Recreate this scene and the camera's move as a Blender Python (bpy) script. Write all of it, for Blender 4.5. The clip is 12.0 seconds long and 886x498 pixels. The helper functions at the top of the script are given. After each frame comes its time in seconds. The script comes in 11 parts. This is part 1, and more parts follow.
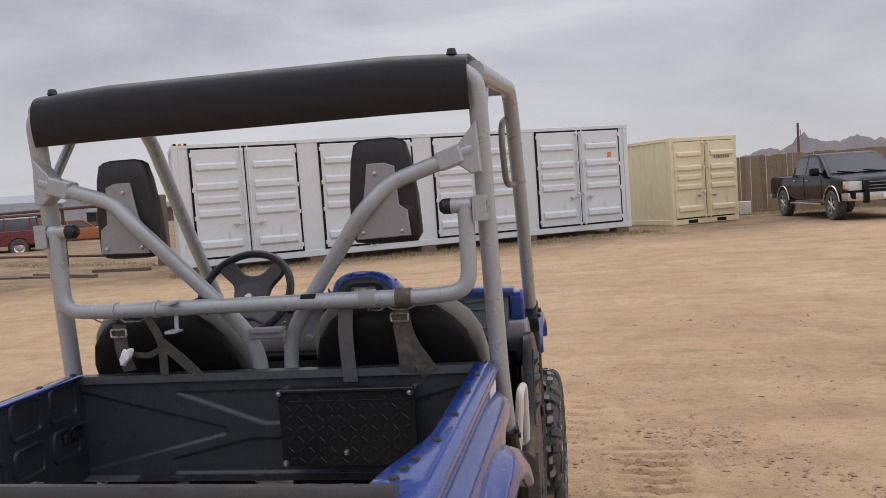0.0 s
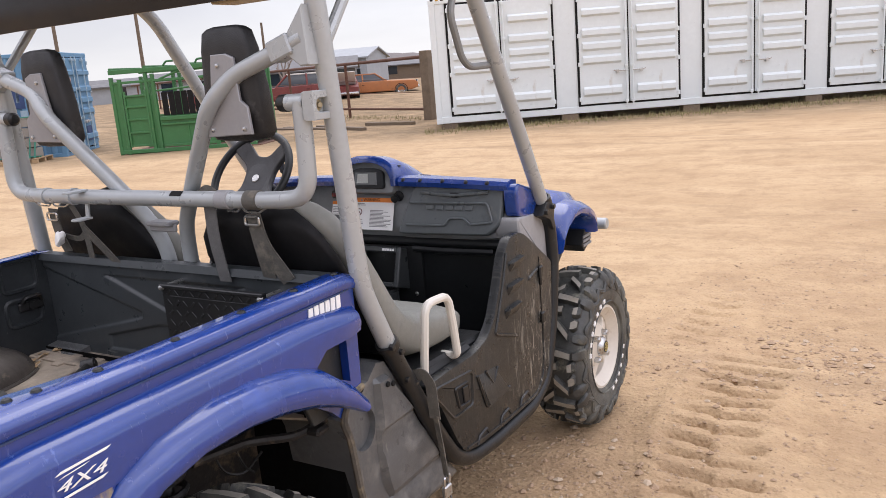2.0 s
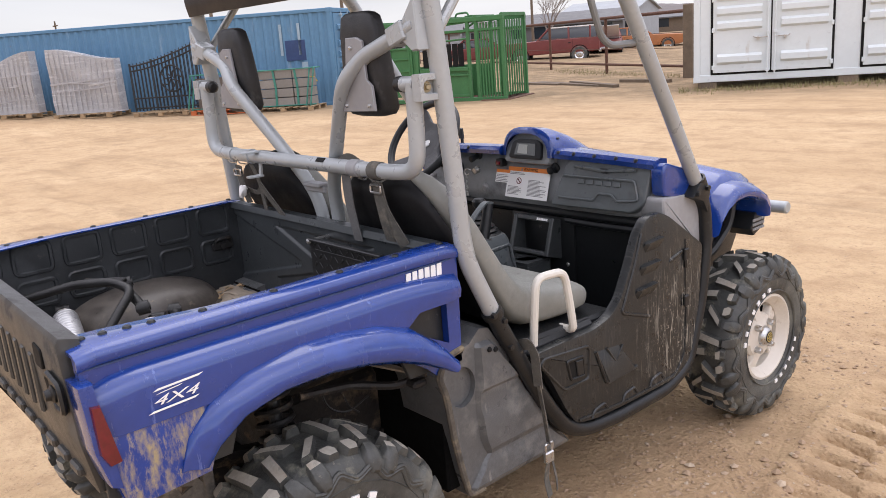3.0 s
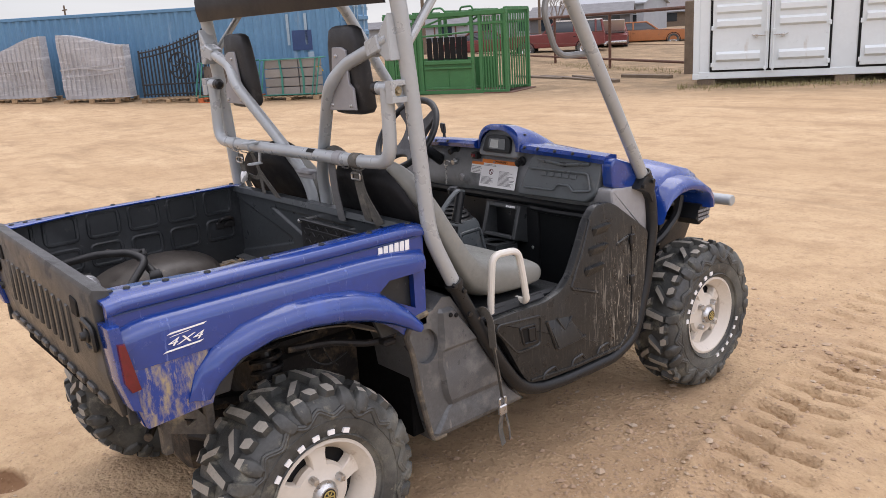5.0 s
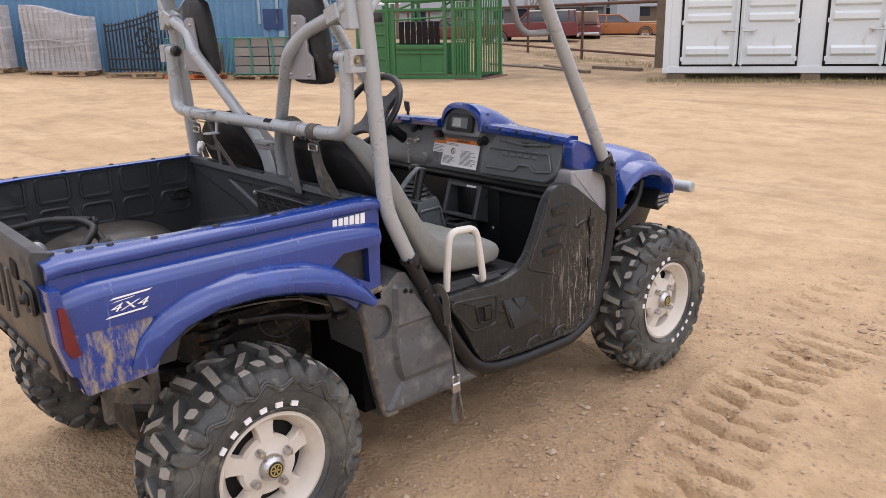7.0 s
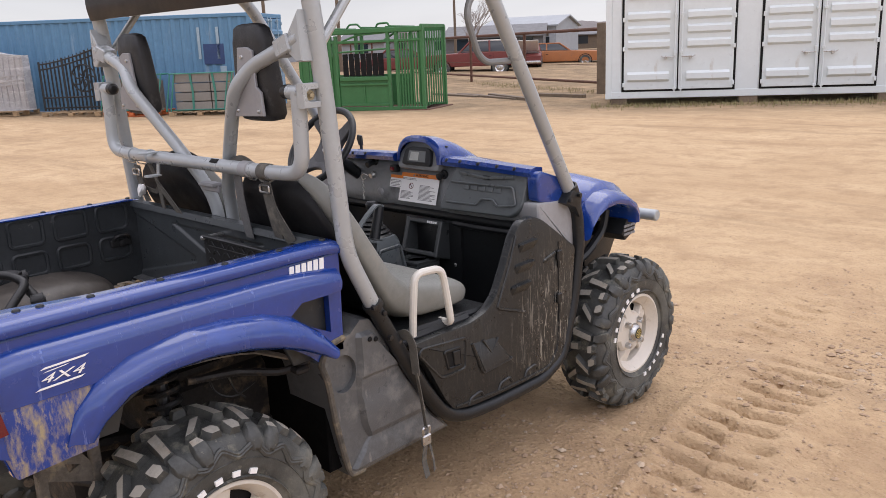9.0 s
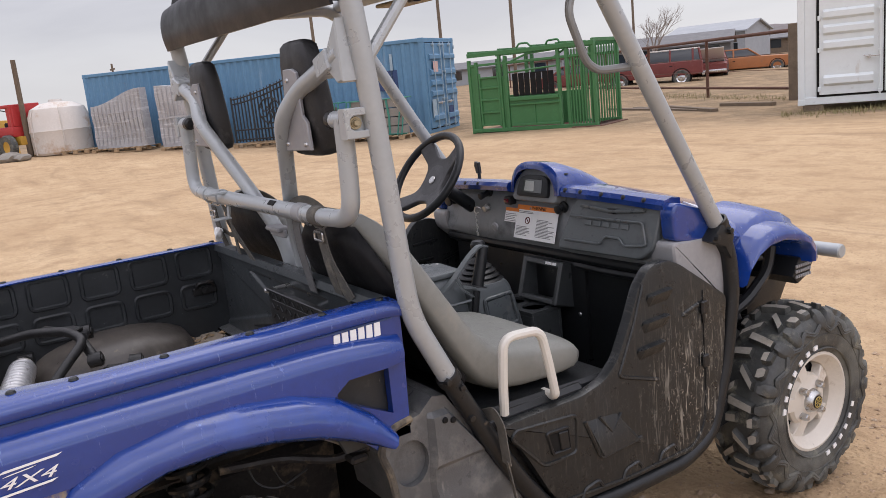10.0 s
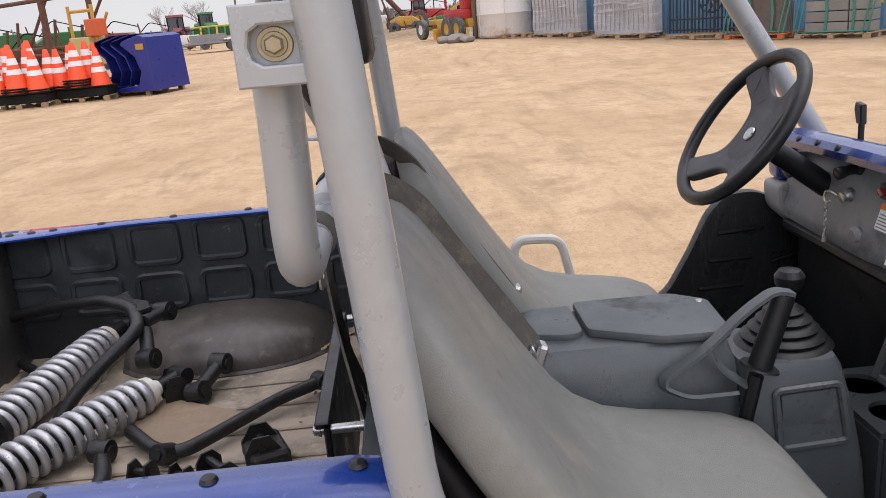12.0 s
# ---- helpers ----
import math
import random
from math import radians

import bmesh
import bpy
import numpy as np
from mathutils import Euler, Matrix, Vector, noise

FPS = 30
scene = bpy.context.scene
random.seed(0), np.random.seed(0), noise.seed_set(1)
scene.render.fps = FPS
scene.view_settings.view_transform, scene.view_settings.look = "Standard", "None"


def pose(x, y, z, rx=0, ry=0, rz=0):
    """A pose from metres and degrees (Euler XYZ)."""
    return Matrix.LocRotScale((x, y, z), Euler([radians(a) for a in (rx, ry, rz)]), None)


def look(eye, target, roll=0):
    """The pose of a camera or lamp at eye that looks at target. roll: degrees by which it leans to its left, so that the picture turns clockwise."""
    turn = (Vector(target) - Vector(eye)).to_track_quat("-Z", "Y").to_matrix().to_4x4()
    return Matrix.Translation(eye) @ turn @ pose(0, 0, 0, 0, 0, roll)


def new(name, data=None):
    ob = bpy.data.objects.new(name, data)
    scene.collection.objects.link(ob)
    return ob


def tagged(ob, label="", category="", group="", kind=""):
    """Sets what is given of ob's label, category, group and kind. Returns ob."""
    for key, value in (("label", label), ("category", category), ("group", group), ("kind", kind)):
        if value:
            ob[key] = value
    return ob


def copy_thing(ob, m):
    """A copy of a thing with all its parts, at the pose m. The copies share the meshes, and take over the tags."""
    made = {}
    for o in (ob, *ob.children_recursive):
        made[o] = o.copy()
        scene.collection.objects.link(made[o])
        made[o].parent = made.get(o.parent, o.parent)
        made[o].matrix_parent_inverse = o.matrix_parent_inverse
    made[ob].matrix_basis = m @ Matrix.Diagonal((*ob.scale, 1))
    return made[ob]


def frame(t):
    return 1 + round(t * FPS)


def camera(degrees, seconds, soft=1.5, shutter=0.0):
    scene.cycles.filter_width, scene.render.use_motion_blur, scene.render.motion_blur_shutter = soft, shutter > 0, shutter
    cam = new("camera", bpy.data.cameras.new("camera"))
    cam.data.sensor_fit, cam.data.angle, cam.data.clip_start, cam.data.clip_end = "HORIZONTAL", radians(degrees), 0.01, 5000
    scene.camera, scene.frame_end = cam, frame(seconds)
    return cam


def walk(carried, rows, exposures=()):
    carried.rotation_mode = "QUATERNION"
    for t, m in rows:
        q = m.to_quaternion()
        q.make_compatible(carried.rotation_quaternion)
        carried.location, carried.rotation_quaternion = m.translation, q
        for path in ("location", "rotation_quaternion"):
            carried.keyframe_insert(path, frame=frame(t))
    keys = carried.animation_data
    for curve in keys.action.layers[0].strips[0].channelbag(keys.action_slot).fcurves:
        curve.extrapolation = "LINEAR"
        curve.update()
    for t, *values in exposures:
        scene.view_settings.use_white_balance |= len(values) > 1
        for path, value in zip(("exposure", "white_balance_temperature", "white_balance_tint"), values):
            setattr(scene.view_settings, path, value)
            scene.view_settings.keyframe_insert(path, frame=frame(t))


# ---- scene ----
cam = camera(57.2, 12.0, soft=0.8)
PATH = [
    (0, (0.846, -1.572, 1.424), (0.496, 0.392, 1.283), -4.1),
    (0.5, (1.052, -1.383, 1.460), (0.624, 0.549, 1.166), -5.3),
    (1, (1.328, -1.299, 1.459), (0.785, 0.592, 1.102), -5.9),
    (1.5, (1.579, -1.209, 1.491), (0.700, 0.541, 1.086), -6.3),
    (2, (1.742, -0.993, 1.441), (0.725, 0.673, 1.001), -4.6),
    (2.5, (1.866, -0.842, 1.461), (0.611, 0.628, 0.949), -5.6),
    (2.7, (1.967, -0.817, 1.477), (0.521, 0.464, 0.958), -6.1),
    (4.3, (2.335, -1.005, 1.499), (0.823, 0.227, 1.059), -1.8),
    (4.5, (2.387, -0.999, 1.510), (0.883, 0.237, 1.051), -2.4),
    (5, (2.439, -0.991, 1.538), (0.954, 0.243, 1.017), -3.5),
    (5.5, (2.469, -1.015, 1.539), (0.963, 0.184, 0.995), -2.2),
    (6, (2.471, -1.030, 1.495), (0.934, 0.125, 0.943), -0.6),
    (6.5, (2.451, -0.987, 1.491), (0.948, 0.207, 0.931), -0.8),
    (7, (2.452, -0.957, 1.496), (1.025, 0.329, 0.942), -1.3),
    (7.2, (2.456, -0.954, 1.501), (1.052, 0.358, 0.948), -1.5),
    (9, (2.303, -0.879, 1.492), (0.950, 0.511, 1.003), -2.4),
    (9.5, (2.224, -0.651, 1.441), (0.763, 0.635, 0.980), -3.3),
    (10, (2.106, -0.380, 1.455), (0.462, 0.680, 1.041), -5.8),
    (10.5, (1.811, -0.097, 1.417), (0.132, 0.903, 0.994), -3.7),
    (11, (1.627, 0.106, 1.407), (-0.113, 0.974, 0.939), -2.7),
    (11.5, (1.430, 0.364, 1.426), (-0.453, 0.777, 0.896), -5.9),
    (12, (1.251, 0.506, 1.396), (-0.665, 0.567, 0.824), -5.1),
]
EXPOSURES = [(0, 0.02), (0.5, 0.18), (1.0, 0.44), (1.6, 0.64), (2.5, 0.75), (4.5, 0.59), (5.5, 0.58), (9, 0.53), (10.2, 0.42), (11, 0.48), (11.5, 0.56), (12, 0.56)]
walk(cam, [(t, look(eye, target, roll)) for t, eye, target, roll in PATH], EXPOSURES)

# ---- sky and light: a bright overcast day ----
SUN_EL, SUN_AZ = radians(62), radians(-20)
world = bpy.data.worlds.new("overcast_sky")
scene.world = world
world.use_nodes = True
wt = world.node_tree
wt.nodes.clear()


def wnode(kind, **props):
    n = wt.nodes.new(kind)
    for k, v in props.items():
        n.inputs[k].default_value = v
    return n


sky = wt.nodes.new("ShaderNodeTexSky")
sky.sky_type, sky.sun_disc = "NISHITA", False
sky.sun_elevation, sky.sun_rotation = SUN_EL, SUN_AZ
bg_sky = wnode("ShaderNodeBackground", Strength=0.08)
wt.links.new(sky.outputs[0], bg_sky.inputs["Color"])
tc = wt.nodes.new("ShaderNodeTexCoord")
mp = wt.nodes.new("ShaderNodeMapping")
mp.inputs["Scale"].default_value = (1.2, 1.2, 4.5)
wt.links.new(tc.outputs["Generated"], mp.inputs["Vector"])
cl = wnode("ShaderNodeTexNoise", Scale=1.9, Detail=6.0, Roughness=0.52, Distortion=0.5)
wt.links.new(mp.outputs[0], cl.inputs["Vector"])
ramp = wt.nodes.new("ShaderNodeValToRGB")
ramp.color_ramp.elements[0].position, ramp.color_ramp.elements[0].color = 0.34, (0.47, 0.452, 0.54, 1)
ramp.color_ramp.elements[1].position, ramp.color_ramp.elements[1].color = 0.66, (0.80, 0.778, 0.842, 1)
wt.links.new(cl.outputs["Fac"], ramp.inputs["Fac"])
sep = wt.nodes.new("ShaderNodeSeparateXYZ")
wt.links.new(tc.outputs["Generated"], sep.inputs[0])
hz = wt.nodes.new("ShaderNodeMapRange")
hz.inputs["From Min"].default_value, hz.inputs["From Max"].default_value = 0.0, 0.22
hz.inputs["To Min"].default_value, hz.inputs["To Max"].default_value = 0.75, 0.0
wt.links.new(sep.outputs["Z"], hz.inputs["Value"])
mixc = wt.nodes.new("ShaderNodeMix")
mixc.data_type = "RGBA"
mixc.inputs["B"].default_value = (0.80, 0.80, 0.83, 1)
wt.links.new(hz.outputs[0], mixc.inputs["Factor"])
wt.links.new(ramp.outputs["Color"], mixc.inputs["A"])
bg_cloud = wnode("ShaderNodeBackground", Strength=0.80)
# an overcast sky is brightest overhead
zen = wt.nodes.new("ShaderNodeMapRange")
zen.interpolation_type = "SMOOTHSTEP"
zen.inputs["From Min"].default_value, zen.inputs["From Max"].default_value = 0.22, 0.85
zen.inputs["To Min"].default_value, zen.inputs["To Max"].default_value = 0.90, 2.2
wt.links.new(sep.outputs["Z"], zen.inputs["Value"])
# the cloud cover thins out towards +x
turn = wt.nodes.new("ShaderNodeMapRange")
turn.inputs["From Min"].default_value, turn.inputs["From Max"].default_value = -1.0, 1.0
wt.links.new(sep.outputs["X"], turn.inputs["Value"])
thick = wt.nodes.new("ShaderNodeFloatCurve")
cv = thick.mapping.curves[0]
cv.points[0].location, cv.points[1].location = (0.0, 0.39), (1.0, 0.86)
for px, py in ((0.5, 0.47), (0.68, 0.43), (0.84, 0.66)):
    cv.points.new(px, py)
thick.mapping.update()
wt.links.new(turn.outputs[0], thick.inputs["Value"])
double = wt.nodes.new("ShaderNodeMath")
double.operation = "MULTIPLY"
double.inputs[1].default_value = 2.0
wt.links.new(thick.outputs[0], double.inputs[0])
power = wt.nodes.new("ShaderNodeMath")
power.operation = "MULTIPLY"
wt.links.new(zen.outputs[0], power.inputs[0])
wt.links.new(double.outputs[0], power.inputs[1])
wt.links.new(power.outputs[0], bg_cloud.inputs["Strength"])
wt.links.new(mixc.outputs["Result"], bg_cloud.inputs["Color"])
mixw = wnode("ShaderNodeMixShader", Fac=0.88)
wt.links.new(bg_sky.outputs[0], mixw.inputs[1])
wt.links.new(bg_cloud.outputs[0], mixw.inputs[2])
wout = wt.nodes.new("ShaderNodeOutputWorld")
wt.links.new(mixw.outputs[0], wout.inputs["Surface"])

sun = new("sun", bpy.data.lights.new("sun", "SUN"))
sun.data.energy, sun.data.angle, sun.data.color = 0.6, radians(45), (1.0, 0.96, 0.9)
sun.matrix_world = look((30 * math.sin(SUN_AZ) * math.cos(SUN_EL), 30 * math.cos(SUN_AZ) * math.cos(SUN_EL), 30 * math.sin(SUN_EL)), (0, 0, 0))


# ---- materials ----
def mk(name, base, rough=0.5, metal=0.0, var=0.12, scale=6.0, bump=0.15, bscale=90.0, dirt=None, spec=0.5, rand=0.0, coat=0.0, streak=None):
    """A painted, moulded or metal surface: two scales of colour change, fine relief, and dirt = (colour, share, scale)."""
    m = bpy.data.materials.new(name)
    m.use_nodes = True
    t = m.node_tree
    b = t.nodes["Principled BSDF"]
    b.inputs["Metallic"].default_value = metal
    b.inputs["Specular IOR Level"].default_value = spec
    b.inputs["Coat Weight"].default_value = coat
    tcn = t.nodes.new("ShaderNodeTexCoord")

    def noi(s, d=5.0, vec=None, r=0.6):
        n = t.nodes.new("ShaderNodeTexNoise")
        n.inputs["Scale"].default_value, n.inputs["Detail"].default_value, n.inputs["Roughness"].default_value = s, d, r
        t.links.new(vec or tcn.outputs["Object"], n.inputs["Vector"])
        return n.outputs["Fac"]

    def mix(f, a, c, mode="MIX"):
        n = t.nodes.new("ShaderNodeMix")
        n.data_type, n.blend_type = "RGBA", mode
        for sock, v in (("Factor", f), ("A", a), ("B", c)):
            if hasattr(v, "links"):
                t.links.new(v, n.inputs[sock])
            elif sock == "Factor":
                n.inputs[sock].default_value = v
            else:
                n.inputs[sock].default_value = (*v, 1)
        return n.outputs["Result"]

    def rng(v, a, c, lo=0.0, hi=1.0):
        n = t.nodes.new("ShaderNodeMapRange")
        n.inputs["From Min"].default_value, n.inputs["From Max"].default_value = a, c
        n.inputs["To Min"].default_value, n.inputs["To Max"].default_value = lo, hi
        t.links.new(v, n.inputs["Value"])
        return n.outputs[0]

    lo = tuple(c * (1 - var) for c in base)
    hi = tuple(min(1, c * (1 + var)) for c in base)
    col = mix(rng(noi(scale), 0.3, 0.7), lo, hi)
    fine = rng(noi(scale * 9, 3.0), 0.3, 0.7)
    col = mix(fine, col, tuple(c * (1 - var * 0.8) for c in base))
    if rand:
        oi = t.nodes.new("ShaderNodeObjectInfo")
        col = mix(rng(oi.outputs["Random"], 0, 1, 0, rand), col, tuple(c * 0.45 for c in base))
    rg = rng(noi(scale * 2.3), 0.3, 0.7, max(0.03, rough - 0.1), min(1, rough + 0.12))
    for d in ([dirt] if dirt and not isinstance(dirt, list) else dirt or []):
        dc, share, ds = d[:3]
        vec = None
        if len(d) > 3:
            mpn = t.nodes.new("ShaderNodeMapping")
            mpn.inputs["Scale"].default_value = d[3]
            t.links.new(tcn.outputs["Object"], mpn.inputs["Vector"])
            vec = mpn.outputs[0]
        f = rng(noi(ds, 8.0, vec, 0.68), 0.72 - share * 0.5, 0.86 - share * 0.42)
        col = mix(f, col, dc)
        rg = mix(f, rg, (0.9, 0.9, 0.9))
    t.links.new(col, b.inputs["Base Color"])
    t.links.new(rg, b.inputs["Roughness"])
    if bump:
        bn = t.nodes.new("ShaderNodeBump")
        bn.inputs["Strength"].default_value, bn.inputs["Distance"].default_value = bump, 0.004
        t.links.new(noi(bscale, 4.0), bn.inputs["Height"])
        t.links.new(bn.outputs[0], b.inputs["Normal"])
    return m


def glow_free_glass(name, tint, rough=0.05):
    m = bpy.data.materials.new(name)
    m.use_nodes = True
    b = m.node_tree.nodes["Principled BSDF"]
    b.inputs["Base Color"].default_value = (*tint, 1)
    b.inputs["Roughness"].default_value = rough
    b.inputs["IOR"].default_value = 1.5
    b.inputs["Coat Weight"].default_value = 0.6
    return m


DUST = (0.36, 0.25, 0.16)
M_blue = mk("blue_plastic", (0.009, 0.042, 0.238), 0.21, coat=0.75, var=0.16, scale=5, bump=0.04, bscale=220, dirt=[(DUST, 0.08, 9.0), ((0.16, 0.24, 0.56), 0.18, 40.0, (1, 1, 0.10)), ((0.035, 0.085, 0.36), 0.25, 3.0), ((0.26, 0.25, 0.22), 0.13, 55.0, (1, 1, 0.2))])
M_blue_mud = mk("blue_plastic_muddy", (0.009, 0.042, 0.255), 0.40, coat=0.3, var=0.12, scale=5, bump=0.12, bscale=160, dirt=[((0.20, 0.25, 0.55), 0.20, 30.0, (1, 1, 0.12)), ((0.37, 0.30, 0.17), 0.52, 24.0, (1, 1.3, 0.5)), ((0.40, 0.33, 0.20), 0.36, 80.0, (1, 1, 0.4))])
M_cage = mk("grey_tube_paint", (0.395, 0.418, 0.425), 0.32, metal=0.2, var=0.06, scale=7, bump=0.03, bscale=160, dirt=[((0.26, 0.25, 0.235), 0.1, 14.0), ((0.05, 0.045, 0.04), 0.06, 40.0)])
M_black = mk("black_plastic", (0.013, 0.0145, 0.016), 0.36, var=0.25, scale=7, bump=0.18, bscale=420, spec=0.40, dirt=[(DUST, 0.06, 8.0), ((0.085, 0.083, 0.08), 0.12, 5.0)])
M_scuffed = mk("scuffed_black_plastic", (0.019, 0.021, 0.022), 0.32, var=0.25, scale=7, bump=0.16, bscale=380, spec=0.42, dirt=[((0.06, 0.058, 0.055), 0.16, 5.0), ((0.22, 0.2, 0.17), 0.05, 60.0, (1, 1.0, 0.2))])


def scrape(m):
    """Pale scratches and dried splashes, thickest low down near the front wheel."""
    t = m.node_tree
    bs = t.nodes["Principled BSDF"]
    old = bs.inputs["Base Color"].links[0].from_socket
    tcn = t.nodes.new("ShaderNodeTexCoord")

    def node(kind, **props):
        n = t.nodes.new(kind)
        for k, v in props.items():
            n.inputs[k.replace("_", " ")].default_value = v
        return n

    def mul(a, c, op="MULTIPLY"):
        n = t.nodes.new("ShaderNodeMath")
        n.operation = op
        t.links.new(a, n.inputs[0])
        t.links.new(c, n.inputs[1])
        return n.outputs[0]

    dist = node("ShaderNodeVectorMath")
    dist.operation = "DISTANCE"
    flat = node("ShaderNodeMapping", Scale=(3.0, 1.0, 0.85))
    t.links.new(tcn.outputs["Object"], flat.inputs["Vector"])
    t.links.new(flat.outputs[0], dist.inputs[0])
    dist.inputs[1].default_value = (1.92, 1.40, 0.42)
    near = node("ShaderNodeMapRange", From_Min=0.05, From_Max=0.27, To_Min=0.85, To_Max=0.07)
    t.links.new(dist.outputs["Value"], near.inputs["Value"])
    both = None
    for sc, rot in (((1, 150, 10), 0.06), ((1, 115, 6), -0.10), ((1, 80, 14), 0.25), ((1, 90, 90), 0.0)):
        mpn = node("ShaderNodeMapping", Scale=sc, Rotation=(rot, 0, 0))
        t.links.new(tcn.outputs["Object"], mpn.inputs["Vector"])
        nz = node("ShaderNodeTexNoise", Scale=1.0, Detail=3.0, Roughness=0.55, Distortion=1.1)
        t.links.new(mpn.outputs[0], nz.inputs["Vector"])
        cut = node("ShaderNodeMapRange", From_Min=0.61, From_Max=0.70)
        t.links.new(nz.outputs["Fac"], cut.inputs["Value"])
        both = cut.outputs[0] if both is None else mul(both, cut.outputs[0], "MAXIMUM")
    mx = t.nodes.new("ShaderNodeMix")
    mx.data_type = "RGBA"
    t.links.new(mul(both, near.outputs[0]), mx.inputs["Factor"])
    t.links.new(old, mx.inputs["A"])
    mx.inputs["B"].default_value = (0.42, 0.39, 0.33, 1)
    t.links.new(mx.outputs["Result"], bs.inputs["Base Color"])


scrape(M_scuffed)
M_bed = mk("dusty_black_bed_liner", (0.024, 0.028, 0.031), 0.45, var=0.3, scale=6, bump=0.14, bscale=300, dirt=[((0.055, 0.06, 0.064), 0.34, 3.0), ((0.11, 0.105, 0.097), 0.18, 11.0), ((0.22, 0.21, 0.2), 0.15, 34.0, (0.25, 1, 1))])
M_bedwall = mk("scratched_grey_bed_wall", (0.050, 0.057, 0.061), 0.34, var=0.2, scale=6, bump=0.12, bscale=300, dirt=[((0.036, 0.04, 0.043), 0.30, 3.0), ((0.13, 0.125, 0.118), 0.18, 11.0), ((0.28, 0.28, 0.27), 0.16, 34.0, (0.25, 1, 1))])
M_bedfloor = mk("dusty_bed_floor", (0.13, 0.112, 0.093), 0.7, var=0.3, scale=6, bump=0.3, bscale=120, dirt=[((0.34, 0.285, 0.22), 0.70, 5.0), ((0.42, 0.345, 0.26), 0.30, 40.0), ((0.07, 0.06, 0.052), 0.22, 9.0)])
M_hump = mk("dusty_wheel_arch", (0.085, 0.075, 0.066), 0.36, var=0.3, scale=6, bump=0.12, bscale=200, dirt=[((0.16, 0.14, 0.12), 0.42, 4.0), ((0.24, 0.2, 0.15), 0.25, 26.0)])
M_greyplastic = mk("grey_plastic", (0.105, 0.119, 0.124), 0.34, var=0.14, scale=7, bump=0.2, bscale=500, dirt=[((0.20, 0.19, 0.18), 0.22, 9.0), ((0.05, 0.05, 0.054), 0.22, 5.0)])
M_palegrey = mk("weathered_grey_plastic", (0.31, 0.31, 0.315), 0.55, var=0.12, scale=6, bump=0.15, bscale=380, dirt=[((0.36, 0.34, 0.32), 0.26, 9.0), ((0.05, 0.05, 0.05), 0.12, 12.0)])
M_seat = mk("grey_vinyl", (0.228, 0.231, 0.210), 0.46, var=0.12, scale=5, bump=0.22, bscale=520, dirt=[((0.30, 0.275, 0.225), 0.24, 4.0), ((0.19, 0.182, 0.17), 0.25, 13.0)])
M_seatback = mk("black_vinyl", (0.007, 0.007, 0.008), 0.6, var=0.2, scale=8, bump=0.2, bscale=400, spec=0.3, dirt=((0.09, 0.08, 0.07), 0.1, 8.0))
M_rubber = mk("tyre_rubber", (0.060, 0.062, 0.058), 0.5, var=0.35, scale=9, bump=0.35, bscale=200, dirt=[((0.25, 0.24, 0.185), 0.34, 13.0), ((0.15, 0.147, 0.125), 0.42, 5.0), ((0.34, 0.31, 0.24), 0.14, 38.0)])
# near-black, unreflecting: the deep shade under the bed is put into this colour
M_deepblack = mk("shade_black_underside", (0.006, 0.006, 0.006), 0.9, var=0.4, scale=9, bump=0.2, bscale=120, spec=0.08)
M_gate = mk("dusty_tailgate_plastic", (0.050, 0.049, 0.046), 0.36, var=0.3, scale=5, bump=0.18, bscale=380, dirt=[((0.15, 0.14, 0.125), 0.35, 4.0), ((0.035, 0.034, 0.033), 0.3, 9.0), ((0.20, 0.18, 0.155), 0.14, 60.0, (0.3, 1, 1))])
M_darkgrey = mk("dark_grey_plastic", (0.055, 0.061, 0.063), 0.36, var=0.2, scale=7, bump=0.2, bscale=450, dirt=[((0.11, 0.105, 0.10), 0.2, 9.0), ((0.025, 0.026, 0.027), 0.25, 6.0)])
M_lug = mk("worn_tyre_tread", (0.34, 0.318, 0.272), 0.8, var=0.25, scale=9, bump=0.35, bscale=240, dirt=[((0.27, 0.23, 0.18), 0.4, 9.0), ((0.10, 0.098, 0.09), 0.25, 24.0)])
M_whiterim = mk("cream_cast_wheel", (0.66, 0.61, 0.53), 0.4, var=0.06, scale=9, bump=0.06, bscale=180, dirt=[((0.36, 0.27, 0.18), 0.2, 13.0), ((0.1, 0.08, 0.06), 0.08, 30.0)])
M_steel = mk("bright_steel", (0.55, 0.55, 0.54), 0.3, metal=0.9, var=0.12, scale=30, bump=0.1, bscale=200, dirt=((0.3, 0.24, 0.16), 0.2, 24.0))
M_spring = mk("silver_spring_steel", (0.50, 0.50, 0.51), 0.34, metal=0.55, var=0.1, scale=30, bump=0.1, bscale=200, dirt=((0.2, 0.18, 0.16), 0.2, 30.0))
M_armblack = mk("oily_black_steel", (0.02, 0.02, 0.02), 0.42, metal=0.2, var=0.4, scale=20, bump=0.3, bscale=160, dirt=[((0.2, 0.15, 0.1), 0.2, 18.0)])
M_grimy = mk("grimy_chassis_steel", (0.022, 0.020, 0.019), 0.6, metal=0.2, var=0.4, scale=14, bump=0.3, bscale=140, dirt=[((0.22, 0.165, 0.11), 0.4, 9.0)])
M_whitepaint = mk("cream_painted_tube", (0.66, 0.64, 0.58), 0.4, var=0.05, scale=12, bump=0.05, bscale=180, dirt=((0.4, 0.33, 0.25), 0.14, 22.0))
M_white = mk("white_print", (0.86, 0.86, 0.85), 0.42, var=0.04, scale=20, bump=0.0)
M_print = mk("grey_print", (0.22, 0.22, 0.22), 0.6, var=0.1, scale=20, bump=0.0)
